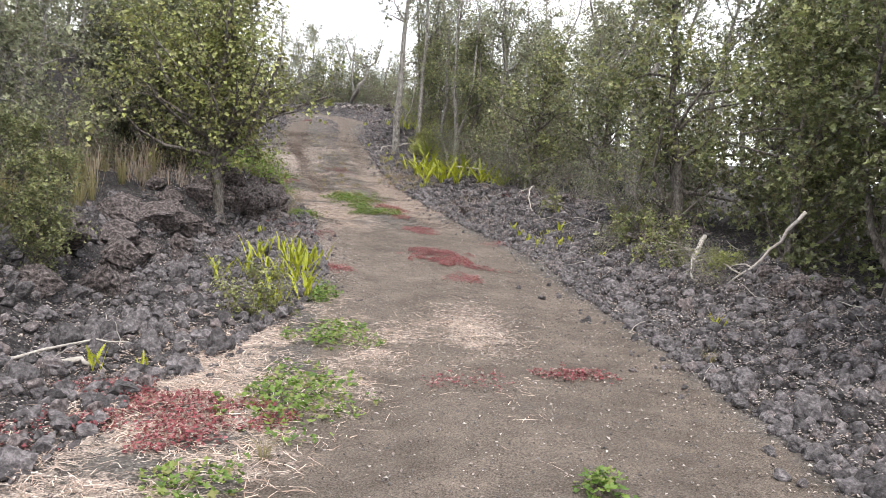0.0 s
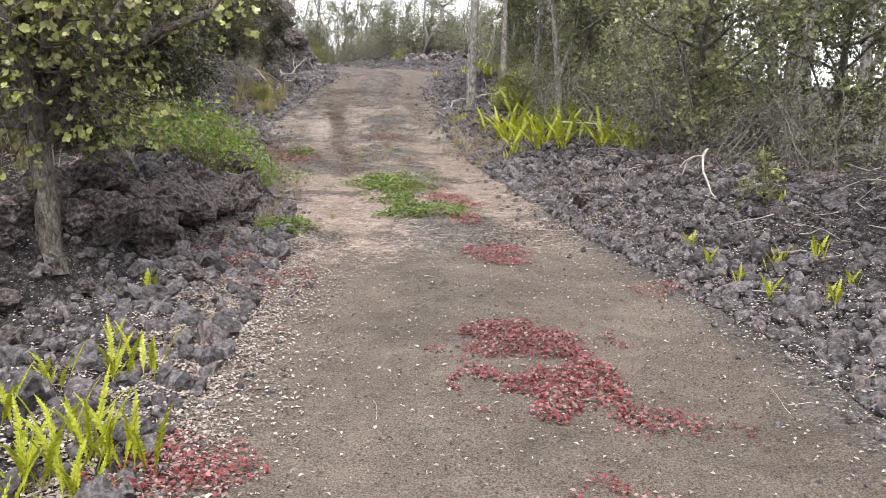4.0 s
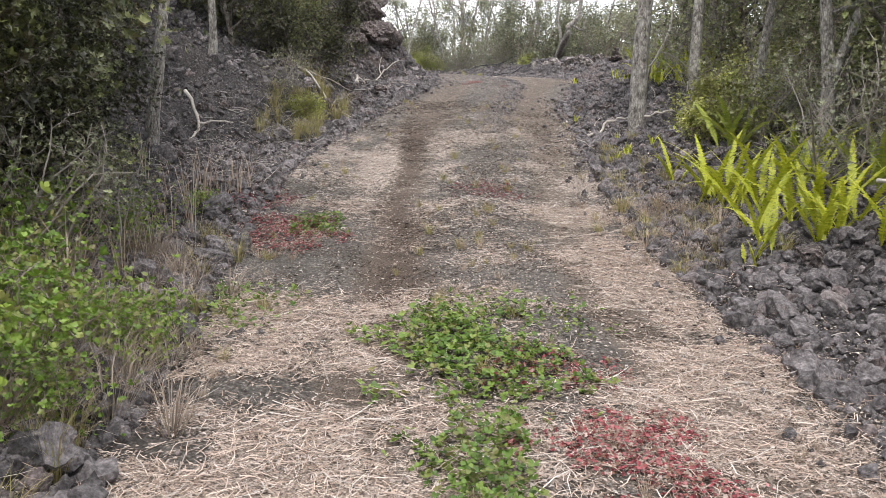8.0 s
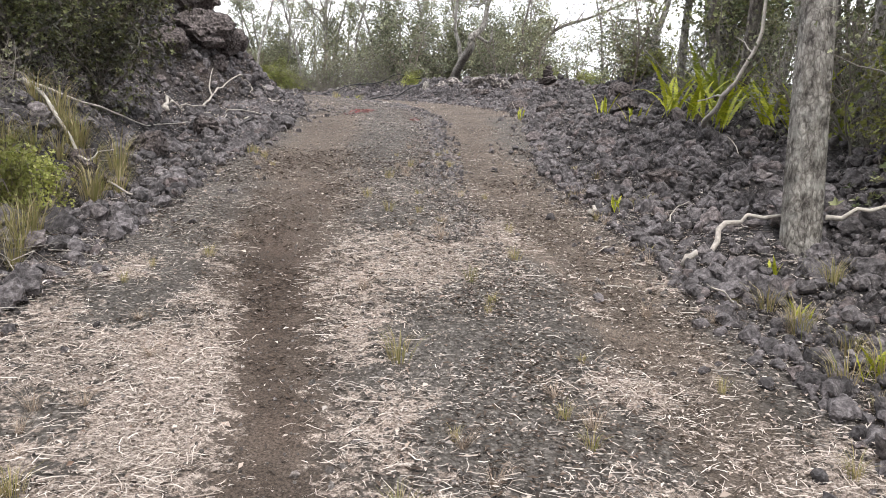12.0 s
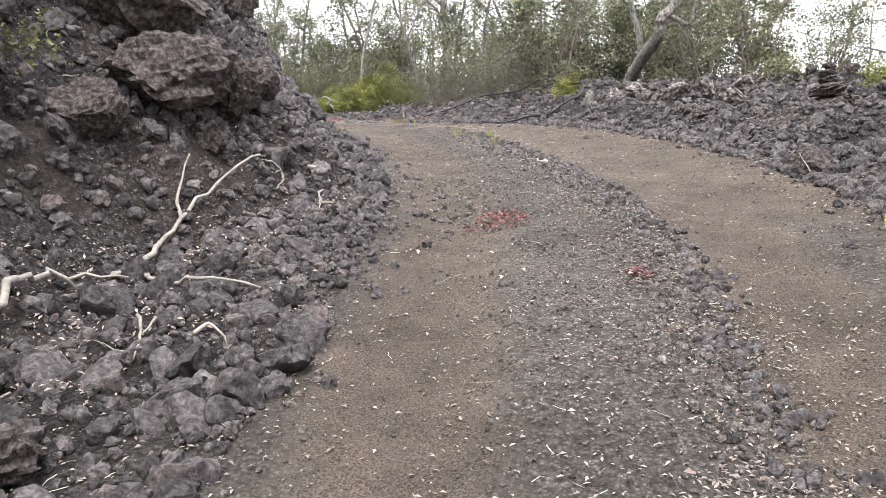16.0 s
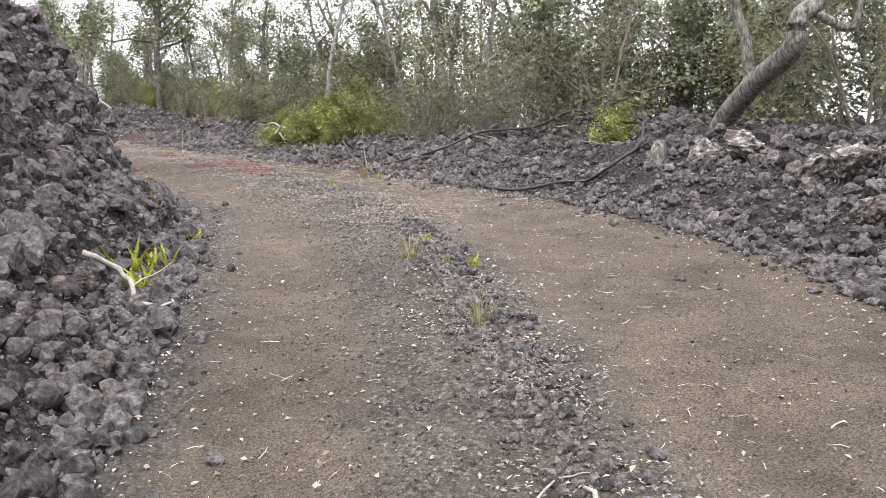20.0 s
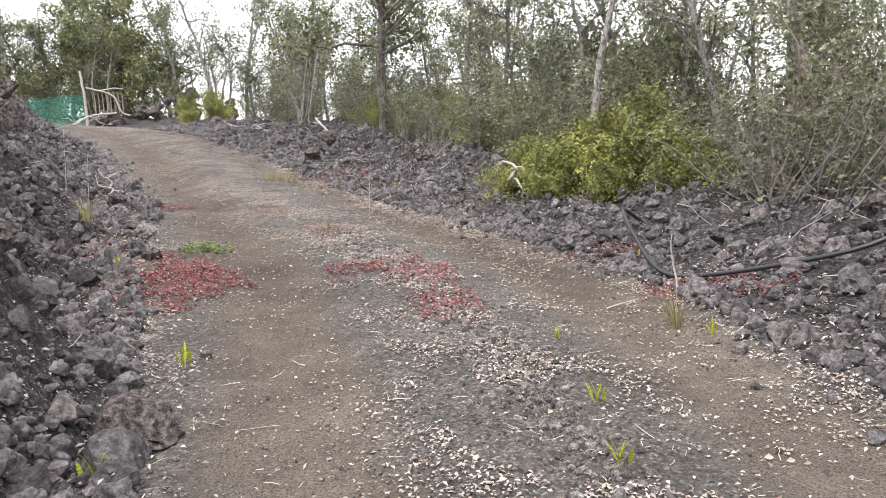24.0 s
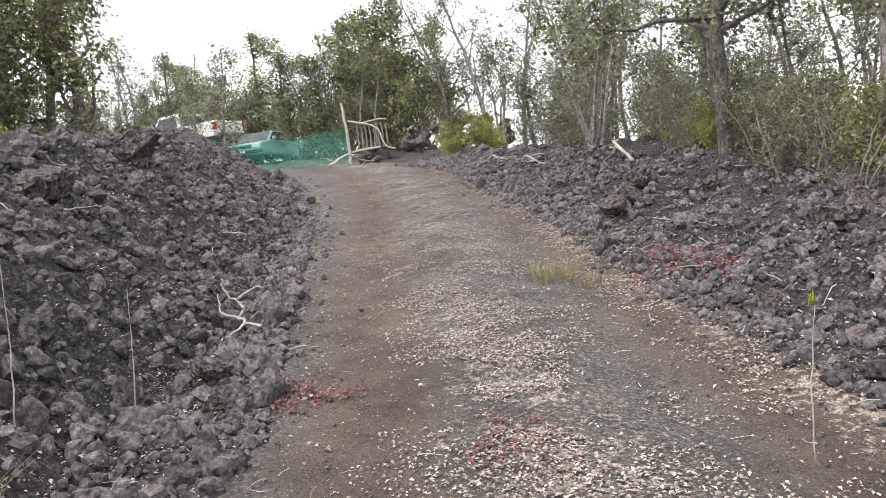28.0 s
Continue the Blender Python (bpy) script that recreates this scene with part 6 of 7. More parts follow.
# along the last stretch
scatter(BRUSH + SHRUBS, 38.5, 42, 4.3, 6.6, 1.05, (0.8, 1.2), 13)
scatter(BRUSH + SHRUBS, 42.5, 48, 5.4, 6.8, 1.2, (0.8, 1.2), 33)
scatter(BUSHES + BRUSH + BRUSH, 45.5, 56, 5.1, 6.8, 1.1, (0.8, 1.2), 34)
scatter(SHRUBS + BUSHES + BRUSH, 56, 64, 5.0, 6.8, 1.25, (0.7, 1.1), 14)
scatter(TREES + SHRUBS, 40, 66, 6.2, 8.5, 2.0, (0.7, 1.05), 15)
scatter(FAR, 40, 80, 9, 20, 3.3, (0.7, 1.05), 16, 0.8)
scatter(LEAFY, 47, 68, 7.2, 11, 2.1, (0.9, 1.3), 51)
scatter(LEAFY, 33, 46, 7.5, 11, 2.2, (0.6, 0.95), 52, 0.5)
scatter(LEAFY, 6, 30, 6.2, 8.5, 2.2, (0.8, 1.1), 53, 0.8)
scatter(LEAFY, 74, 92, -9, 6, 3.0, (0.9, 1.3), 54, 0.8)
scatter(LEAFY, 6, 20, -9.5, -6.4, 2.2, (0.8, 1.2), 55, 0.8)
scatter(TREES + LEAFY, 38, 54, 8.5, 13, 2.1, (0.8, 1.2), 61, 0.6)
scatter(SHRUBS + LEAFY, 39, 64, 6.4, 8.2, 1.3, (0.45, 0.75), 62, 0.9)
scatter(SHRUBS + BUSHES, 44.5, 62, 5.0, 6.2, 1.2, (0.5, 0.9), 63, 0.8)
scatter(LEAFY + SHRUBS, 31, 40, 6.0, 9, 1.7, (0.45, 0.75), 64, 0.6)
# behind the gate and above the left bank
scatter(TREES + DENSE, 70, 78, 3.2, 7, 1.8, (0.7, 1.0), 17)
scatter(FAR + DENSE, 84, 98, -10, 8, 2.8, (0.9, 1.25), 18)
for k, s, d, size in ((2, 72.0, 4.2, 1.5), (0, 74.5, 3.4, 1.5), (2, 70.5, 6.0, 1.4), (1, 77.5, 2.4, 1.6), (2, 81.0, 1.0, 1.5), (0, 83.0, -0.8, 1.6), (2, 82.0, -4.2, 1.4), (1, 68.5, 4.4, 1.4), (1, 80.0, 4.0, 1.8), (2, 86.0, -3.0, 1.5)):
    put(DENSE[k], s, d, 0.9 * s, size)
scatter(FAR, 60, 84, -18, -10, 3.4, (0.8, 1.1), 19, 0.7)
scatter(BUSHES + SHRUBS, 44, 62, -6.2, -4.2, 2.2, (0.6, 0.9), 20, 0.5)
for k, s, d, size in ((2, 57.0, -6.0, 1.35), (0, 59.0, -6.6, 1.35), (2, 54.5, -8.0, 1.3), (0, 50.5, -8.5, 1.2), (1, 46.0, -7.0, 1.0), (2, 64.0, -7.5, 1.2), (0, 61.5, -9.0, 1.3)):
    put(DENSE[k], s, d, 0.7 * s, size)


def lone(name, label, s, d, shape, bark, leaf, turn=0.0, group="ohia trees beside the drive"):
    t = plant(name, label, "tree", shape, bark, leaf, group)
    x, y = spot(s, d)
    t.matrix_basis = pose(x, y, ground_at(x, y) - 0.05, 0, 0, turn)
    return t


r1 = np.random.default_rng(101)
# the tree in front of the boulder wall
lone("ohia_tree", "ohia tree with rough grey trunk and wide fresh-green crown", 12.1, -2.5,
     woody(r1, 4.0, 0.3, 2.0, limbs=50, twigs=10, leaves=25, oval=True, size=0.054, radius=0.085, jitter=0.08, trunk_line=((0, 0, -0.1), (-0.03, 0.05, 0.5), (-0.12, 0.1, 1.0), (-0.2, 0.05, 1.5), (0.0, 0.2, 2.4), (0.1, 0.2, 4.0)),
           extra=((((-0.12, 0.08, 0.95), (0.2, 0.1, 1.3), (0.6, 0.1, 1.7), (0.8, 0.2, 2.4)), 0.05), (((-0.13, 0.08, 1.05), (-0.4, 0.1, 1.4), (-0.7, 0.0, 1.8), (-1.0, 0.0, 2.4)), 0.05), (((-0.15, 0.08, 1.2), (0.4, 0.4, 1.45), (1.0, 0.6, 1.7), (1.5, 0.7, 1.9)), 0.04))), M_BARK_DARK, M_OHIA_NEAR)
lone("ohia_tree", "tall dark ohia tree leaning over the edge of the drive", 18.3, -3.0,
     woody(r1, 5.0, 0.38, 1.7, limbs=34, twigs=8, leaves=24, size=0.052, radius=0.09, jitter=0.09, trunk_line=((0, 0, -0.15), (0.1, 0.0, 0.9), (0.3, 0.05, 1.9), (0.5, 0.1, 3.0), (0.6, 0.1, 5.0))), M_BARK_DARK, M_OHIA)
# the bare trunk at the edge and its thin neighbours
lone("ohia_tree", "straight grey ohia trunk standing in the lava rubble", 23.42, 2.42,
     woody(r1, 6.5, 0.62, 1.3, limbs=9, twigs=6, leaves=12, size=0.07, radius=0.115, trunk_line=((0, 0, -0.2), (0.01, 0.0, 0.9), (0.06, 0.05, 2.0), (0.1, 0.02, 3.4), (0.2, 0.1, 5.0), (0.2, 0.0, 6.5))), M_BARK, M_OHIA_PALE)
lone("ohia_tree", "thin grey ohia trunk behind the stout one", 23.48, 3.08,
     woody(r1, 6.0, 0.6, 1.1, limbs=8, twigs=5, leaves=11, size=0.07, radius=0.075, trunk_line=((0, 0, -0.2), (0.03, 0.0, 0.9), (0.05, 0.05, 2.0), (0.12, 0.02, 3.4), (0.1, 0.1, 4.6), (0.2, 0.0, 6.0))), M_BARK, M_OHIA_PALE)
lone("ohia_tree", "forked grey ohia trunk among the ferns", 20.4, 3.6,
     woody(r1, 4.8, 0.5, 1.2, limbs=9, twigs=5, leaves=14, size=0.06, radius=0.075, trunk_line=((0, 0, -0.15), (0.02, 0.02, 0.7), (-0.04, 0.03, 1.4), (-0.12, 0.0, 2.4), (-0.1, 0.05, 4.8)),
           extra=((((0.02, 0.02, 0.8), (0.22, 0.05, 1.4), (0.36, 0.0, 2.3), (0.45, 0.1, 4.2)), 0.05),)), M_BARK, M_OHIA_PALE)
for s, d, h in ((26.8, 3.6, 5.2), (25.6, 3.9, 5.6), (27.8, 3.9, 5.0), (24.9, 4.3, 5.4)):
    lone("ohia_tree", "grey ohia trunk above the tall ferns", s, d, woody(r1, h, 0.5, 1.1, limbs=8, twigs=5, leaves=10, size=0.07, radius=0.07, bend=0.07), M_BARK_DARK, M_OHIA_PALE)
# the bent tree on the rubble wall
lone("bent_tree", "pale ohia tree with thick leaning trunk bent over the rubble wall", 37.374, 4.163,
     woody(r1, 4.0, 0.72, 1.1, limbs=9, twigs=6, leaves=13, size=0.06, radius=0.11, trunk_line=((0, 0, -0.3), (0, 0, 0.1), (0.28, -0.68, 0.5), (0.52, -1.3, 0.72), (0.55, -1.36, 0.95), (0.68, -1.33, 1.06), (0.82, -1.3, 1.24), (0.88, -1.3, 1.6), (0.95, -1.25, 1.8), (1.3, -1.2, 2.1), (1.5, -1.1, 2.9)),
           extra=((((0.24, -0.6, 0.45), (0.2, -0.62, 0.9), (0.1, -0.6, 1.3), (0.15, -0.6, 2.1), (0.2, -0.5, 3.0)), 0.055), (((0.94, -1.25, 1.8), (0.6, -1.2, 1.95), (0.1, -1.1, 2.2), (-0.2, -1.0, 2.9)), 0.06),
                  (((0.68, -1.33, 0.98), (0.95, -1.3, 0.85), (1.02, -1.3, 1.2)), 0.04))), M_BARK, M_OHIA_PALE)
lone("bare_tree", "dark dead tree leaning with bare crooked limbs", 36.17, 5.05,
     woody(r1, 3.2, 0.4, 0.7, limbs=7, twigs=3, leaves=3, size=0.06, radius=0.07, trunk_line=((0, 0, -0.25), (0.18, 0.06, 0.45), (0.49, 0.16, 1.02), (0.88, 0.26, 1.38), (1.64, 0.43, 1.66), (2.6, 0.6, 2.1)),
           extra=((((0.05, 0, 0.2), (0.12, 0.02, 0.77), (0.03, 0.0, 1.23), (0.16, 0, 1.8), (0.3, 0, 2.5)), 0.035),)), M_BARK_DARK, M_OHIA_PALE)
lone("ohia_tree", "pale leaning ohia trunk beyond the rubble wall", 32.5, 5.6,
     woody(r1, 4.2, 0.45, 1.1, limbs=8, twigs=5, leaves=8, size=0.07, radius=0.1, trunk_line=((0, 0, -0.2), (-0.1, 0, 0.5), (0.05, 0.1, 1.2), (0.3, 0.1, 2.2), (0.2, 0.2, 4.0))), M_BARK, M_OHIA_PALE)
# the pole-like trees and the big one of the last stretch
lone("ohia_tree", "tall pale pole-like ohia trunk behind the bright bush", 44.7, 4.4,
     woody(r1, 6.0, 0.62, 1.0, limbs=8, twigs=5, leaves=9, size=0.075, radius=0.055, bend=0.04), M_BARK, M_OHIA_PALE)
lone("ohia_tree", "big ohia tree with dark leaning trunk and rounded crown", 52.5, 4.7,
     woody(r1, 5.2, 0.4, 1.9, limbs=24, twigs=8, leaves=30, size=0.06, radius=0.115, trunk_line=((0, 0, -0.2), (0.0, 0.05, 0.8), (0.05, 0.0, 1.6), (0.1, 0.1, 2.5), (-0.25, 0.2, 3.4), (-0.3, 0.2, 5.2)), jitter=0.14), M_BARK_DARK, M_OHIA)
lone("ohia_tree", "cluster of thin pale stems with leafy tops", 55.7, 4.0,
     woody(r1, 3.6, 0.55, 0.7, stems=6, limbs=6, twigs=4, leaves=9, size=0.07, radius=0.035, bend=0.05), M_BARK, M_OHIA)
for s, d, h, sp in ((60.0, 5.5, 5.4, 1.3), (49.5, 6.0, 5.6, 1.2), (47.0, 5.5, 5.2, 1.1), (42.0, 5.2, 5.6, 1.1), (40.5, 5.6, 5.2, 1.2), (57.8, 5.0, 4.2, 1.2), (63.5, 5.0, 4.0, 1.4)):
    lone("ohia_tree", "grey ohia tree with twisted limbs above the rubble", s, d, woody(r1, h, 0.4, sp, limbs=13, twigs=7, leaves=16, size=0.055, radius=0.055, bend=0.12, jitter=0.08), M_BARK, M_OHIA_PALE)
for s, d, size, k in ((22.2, 3.0, 0.9, 0), (21.8, 3.3, 1.0, 0), (44.6, 3.3, 0.8, 0), (44.1, 3.5, 1.0, 0), (43.6, 3.6, 1.0, 0), (43.2, 3.9, 1.0, 0), (42.7, 3.7, 0.8, 0), (44.5, 3.05, 0.65, 1), (43.9, 3.1, 0.65, 1), (45.0, 3.8, 0.7, 0), (43.3, 3.4, 0.7, 1), (43.6, 4.3, 0.85, 0), (42.9, 4.2, 0.75, 0), (43.2, 3.3, 0.6, 0), (52.6, 6.0, 1.2, 0), (54.0, 5.4, 0.9, 0), (48.6, 5.9, 1.1, 0),  (62.0, 3.0, 1.0, 0), (61.4, 2.6, 0.8, 1), (61.0, 3.4, 1.2, 0), (38.0, 3.6, 0.6, 0), (51.0, 5.8, 1.2, 0),
                      (7.9, 3.2, 0.5, 1),  (24.4, -2.1, 0.7, 1),  (24.0, 3.6, 1.0, 0),
                      (23.0, 3.8, 1.1, 0), (54.3, -5.2, 0.9, 0)):
    put(BUSHES[k], s, d, 2.1 * s, size)
for s, d, size in ((16.4, -2.2, 0.7), (17.6, -2.3, 0.8), (18.4, -2.0, 0.6), (15.8, -2.5, 0.7), (19.4, -2.6, 0.7), (24.6, -2.6, 0.6), (26.4, -2.7, 0.6), (7.6, 2.95, 0.45), (10.3, 2.75, 0.45)):
    put(BRUSH[0], s, d, 1.7 * s, size)

for k, s, d, size in ((0, 42.6, 4.2, 1.1), (1, 42.0, 4.0, 0.9), (0, 41.5, 4.0, 1.0), (1, 41.0, 4.2, 0.9), (0, 42.9, 4.6, 1.1), (1, 40.6, 4.3, 1.0), (0, 42.3, 4.8, 1.2), (0, 41.8, 3.7, 0.7), (0, 25.0, 3.7, 0.9), (1, 25.8, 3.9, 0.9), (0, 26.6, 3.7, 0.9), (1, 27.3, 3.6, 0.8), (0, 28.0, 3.8, 0.8), (1, 24.4, 3.6, 0.8), (0, 28.8, 4.2, 0.8), (1, 23.6, 3.7, 0.8), (0, 22.6, 3.4, 0.8), (1, 21.6, 3.5, 0.8)):
    put(BRUSH[k], s, d, 1.3 * s, size)
scatter(SHRUBS + DENSE, 24.5, 31, 4.6, 6.4, 1.5, (0.75, 1.05), 41)
for k, s, d, size in ((0, 39.0, 6.0, 0.9), (1, 40.2, 6.6, 0.9), (0, 38.6, 6.9, 0.9), (1, 41.2, 6.2, 0.9), (0, 39.6, 7.8, 1.1), (1, 38.2, 8.2, 0.8), (0, 42.4, 6.6, 1.0)):
    put(LEAFY[k], s, d, 1.3 * s, size)
VINES = [plant("weed_thicket", "thicket of fresh green weeds over dry stalks", "weeds", woody(r1, h, 0.05, sp, stems=14, limbs=3, twigs=3, leaves=4, size=0.04, oval=True, radius=0.006, bend=0.25, jitter=0.06), M_TWIG, M_WEED, "roadside weeds", "stem", "foliage")
         for h, sp in ((0.75, 0.4), (0.55, 0.35))]
for s, d, size, k in ((15.1, -1.9, 1.0, 0), (15.6, -1.7, 1.1, 0), (15.9, -2.1, 1.2, 0), (16.8, -2.1, 0.9, 0), (17.0, -1.4, 0.6, 1), (16.4, -1.65, 0.85, 1), (15.9, -1.5, 0.7, 1), (17.2, -1.5, 0.7, 1), (14.3, -1.25, 0.4, 1), (15.4, -2.4, 0.9, 0), (16.2, -2.4, 1.0, 0), (17.4, -2.2, 0.9, 0), (18.0, -2.2, 0.8, 0), (18.8, -2.0, 0.7, 0), (20.0, -1.9, 0.5, 1), (15.9, -1.35, 0.55, 0), (16.2, -1.55, 0.8, 0), (16.7, -1.4, 0.6, 0), (16.8, -1.8, 0.9, 0)):
    put(VINES[k], s, d, 1.9 * s + d, size)
# crowns that close the view beyond the left bank and the gate
for k, s, d, size in ((2, 55.6, -4.3, 1.15), (2, 57.4, -5.3, 1.3), (0, 54.6, -6.0, 1.2), (2, 80.4, 0.3, 1.75), (2, 71.6, 3.9, 1.75), (0, 73.2, 4.6, 1.9), (2, 75.0, 3.4, 1.6), (2, 77.0, 5.0, 1.9), (0, 83.5, -2.6, 1.6)):
    put(DENSE[k], s, d, 0.5 * s, size)
for k, s, d, size in ((1, 66.5, 5.9, 1.2), (0, 79.3, -2.4, 1.0), (1, 81.7, 2.5, 1.2), (1, 68.9, 5.3, 1.15), (0, 64.0, 6.2, 1.1), (1, 84.0, -6.0, 1.1)):
    put(TREES[k], s, d, 0.5 * s, size)

SAPLING = plant("sapling", "upright ohia sapling with small fresh leaves", "shrub", woody(r1, 0.95, 0.08, 0.22, stems=4, limbs=7, twigs=4, leaves=9, size=0.034, oval=True, radius=0.01, bend=0.12, jitter=0.035), M_TWIG, M_OHIA_NEAR, "saplings", "stem", "foliage")
for s, d, size in ((6.75, -1.5, 0.75), (6.95, -1.35, 0.65), (9.4, 2.95, 0.9), (13.2, 3.05, 0.7), (8.6, 3.05, 0.8), (10.9, 3.3, 0.7)):
    put(SAPLING, s, d, 3.1 * s, size)


# ---- things of the last stretch: hose, stump, stake, gate, net and vehicles ----
M_HOSE = plain("black_hose", (0.022, 0.022, 0.024), 0.4, vary=0.3, bump=0.05)


def tube_thing(name, label, category, points, radius, mat, sides=10, per=6):
    line = catmull(points, per)
    v, f = tube(line, np.full(len(line), radius), sides)
    return tagged(new(name, mesh_of(name, v, f, mat, True)), label, category)


tube_thing("water_hose", "long black plastic water hose looped over the rubble", "hose",
           laid(((42.2, 2.75, 0.1), (42.0, 2.45, 0.28), (41.75, 2.3, 0.18), (41.4, 2.22, 0.05), (41.02, 2.36, 0.04), (40.6, 2.9, 0.12), (40.33, 3.4, 0.18), (39.48, 3.7, 0.22), (38.6, 3.7, 0.22), (38.06, 3.7, 0.2), (37.7, 3.6, 0.16),
                 (37.5, 3.3, 0.12), (37.37, 2.92, 0.1), (37.45, 2.7, 0.08), (37.56, 2.48, 0.05), (37.89, 2.23, 0.04), (38.4, 2.18, 0.04), (38.8, 2.3, 0.05), (39.0, 2.48, 0.06))), 0.0155, M_HOSE)
x, y = spot(37.28, 3.25)
stump = tagged(new("stump", mesh_of("stump", *tube(wander(k_rng, (0, 0, -0.1), (0.15, 0, 1), 0.34, 6, 0.05), np.array((0.12, 0.1, 0.085, 0.08, 0.078, 0.075, 0.04)), 10), M_BARK, True)), "pale sawn tree stump on the rubble", "stump")
stump.matrix_basis = pose(x, y, ground_at(x, y))
dead_branch([[(40.95, 2.04, -0.05), (40.98, 2.02, 0.25), (40.95, 2.0, 0.4)]], 0.008, "thin pale stake standing at the edge of the drive", 0, name="stake")
dead_branch([[(44.3, 2.92, 0.2), (44.25, 2.95, 0.34), (44.35, 2.9, 0.42), (44.45, 2.86, 0.37)], [(44.25, 2.95, 0.32), (44.4, 3.0, 0.24), (44.35, 3.0, 0.14)], [(44.25, 2.93, 0.24), (44.1, 2.92, 0.16)]], 0.026, "pale twisted root hung in the bright bush", 1, name="hanging_root")
for s, d, h in ((45.06, 1.5, 0.6), (45.8, -1.55, 0.8), (46.6, -1.3, 0.7)):
    dead_branch([[(s, d, 0), (s + 0.02, d + 0.03, h * 0.5), (s, d + 0.06, h)]], 0.004, "thin dry grass stalk standing at the drive", 0, name="dry_stalk")

# the rustic gate
GATE = (-34.25, 50.57)
gx, gy = GATE
gz = ground_at(gx, gy)
away = unit(np.array((-0.84, 0.53)))
aside = np.array((0.53, 0.84))  # to the right as one walks up


def gate_point(right, up, back=0.0):
    return np.array((gx + aside[0] * right + away[0] * back, gy + aside[1] * right + away[1] * back, gz + up))


gate = tagged(new("rustic_fence"), "rustic fence of bleached branches at the end of the drive", "fence")


def rod(name, points, radius, label="", mat=None):
    line = catmull([tuple(p) for p in points], 4)
    v, f = tube(line + k_rng.normal(0, radius * 0.12, line.shape), radius * np.linspace(1.05, 0.85, len(line)), 8)
    return part(name, mesh_of(name, v, f, mat or M_DEADWOOD, True), None, gate, label)


rod("post", [gate_point(0, -0.2), gate_point(0.02, 0.9), gate_point(-0.03, 1.9)], 0.052, "tall bleached gate post")
rod("brace", [gate_point(0.1, 1.32), gate_point(0.7, 1.15), gate_point(1.0, 0.95), gate_point(1.1, 0.6), gate_point(1.2, 0.4), gate_point(1.45, 0.3)], 0.033, "crooked bleached branch as brace")
rod("rail", [gate_point(0.4, 1.2, 0.1), gate_point(1.0, 1.28, 0.1), gate_point(1.3, 1.25, 0.1)], 0.025)
rod("rail", [gate_point(0.05, 0.35, 0.1), gate_point(0.5, 0.4, 0.1), gate_point(1.0, 0.42, 0.1)], 0.04)
for k in range(8):
    r = 0.32 + 0.13 * k
    rod("slat", [gate_point(r, 0.4 + 0.02 * (k % 3), 0.14), gate_point(r + 0.02, 0.8, 0.14), gate_point(r + 0.01, 1.22 - 0.03 * (k % 4), 0.14)], 0.024, mat=M_TWIG)

# dry lava wall beside the gate
for k in range(34):
    r, h = k_rng.uniform(0.2, 5.2), k_rng.uniform(0, 1)
    p = gate_point(r, 0, 0.45 + k_rng.uniform(-0.15, 0.2))
    top = 0.45 + 0.75 * step(1.6, 3.0, r)
    size = k_rng.uniform(0.28, 0.5)
    ob = tagged(new("wall_stone", BOULDERS[k % len(BOULDERS)]), "black lava stone in the dry wall by the fence", "stone", "dry lava wall")
    ob.matrix_basis = Matrix.LocRotScale((p[0], p[1], ground_at(p[0], p[1]) + h * top), Euler(k_rng.uniform(-0.5, 0.5, 3)), Vector((size,) * 3) * 0.62)


def net_material():
    m, n, l, p = material("green_shade_net")
    co = n.new("ShaderNodeTexCoord").outputs["Object"]
    a = noise_node(n, l, co, 1.5, 3)
    l.new(ramp_node(n, l, a.outputs["Fac"], [(0.3, (0.05, 0.23, 0.18)), (0.7, (0.1, 0.36, 0.29))]).outputs["Color"], p.inputs["Base Color"])
    p.inputs["Roughness"].default_value = 0.6
    t = n.new("ShaderNodeBsdfTransparent")
    t.inputs["Color"].default_value = (0.75, 0.95, 0.88, 1)
    mx = n.new("ShaderNodeMixShader")
    mx.inputs[0].default_value = 0.3
    l.new(t.outputs[0], mx.inputs[1])
    l.new(p.outputs[0], mx.inputs[2])
    l.new(mx.outputs[0], n["Material Output"].inputs["Surface"])
    return m


M_NET = net_material()
cols, rows_ = 40, 6
u = np.linspace(0, 1, cols)
right, back = -0.02 - 5.4 * u, 0.2 * np.sin(u * 5) + 0.9 * u
top, low = 1.05 - 0.12 * np.sin(u * np.pi) - 0.1 * u, 0.0 * u
v = []
for k in range(rows_):
    w = k / (rows_ - 1)
    for i in range(cols):
        p = gate_point(right[i], 0, back[i] + 0.05 * np.sin(i * 0.9 + 2 * w))
        v.append((p[0], p[1], ground_at(p[0], p[1]) + low[i] + (top[i] - low[i]) * w + 0.02))
i = (np.arange(rows_ - 1)[:, None] * cols + np.arange(cols - 1)[None]).ravel()
tagged(new("shade_net", mesh_of("shade_net", np.array(v), np.c_[i, i + 1, i + cols + 1, i + cols], M_NET, True)), "sagging green shade net stretched across the drive", "net")


def slab(points, x0, x1, bevel=0.03):
    """A solid from a side outline (y, z), from x0 to x1."""
    bm = bmesh.new()
    a = [bm.verts.new((x0, q[0], q[1])) for q in points]
    b = [bm.verts.new((x1, q[0], q[1])) for q in points]
    n = len(points)
    bm.faces.new(a)
    bm.faces.new(b[::-1])
    for k in range(n):
        bm.faces.new((a[k], b[k], b[(k + 1) % n], a[(k + 1) % n]))
    bmesh.ops.recalc_face_normals(bm, faces=bm.faces)
    if bevel:
        bmesh.ops.bevel(bm, geom=list(bm.edges), offset=bevel, segments=2, affect="EDGES", profile=0.6)
    return bm


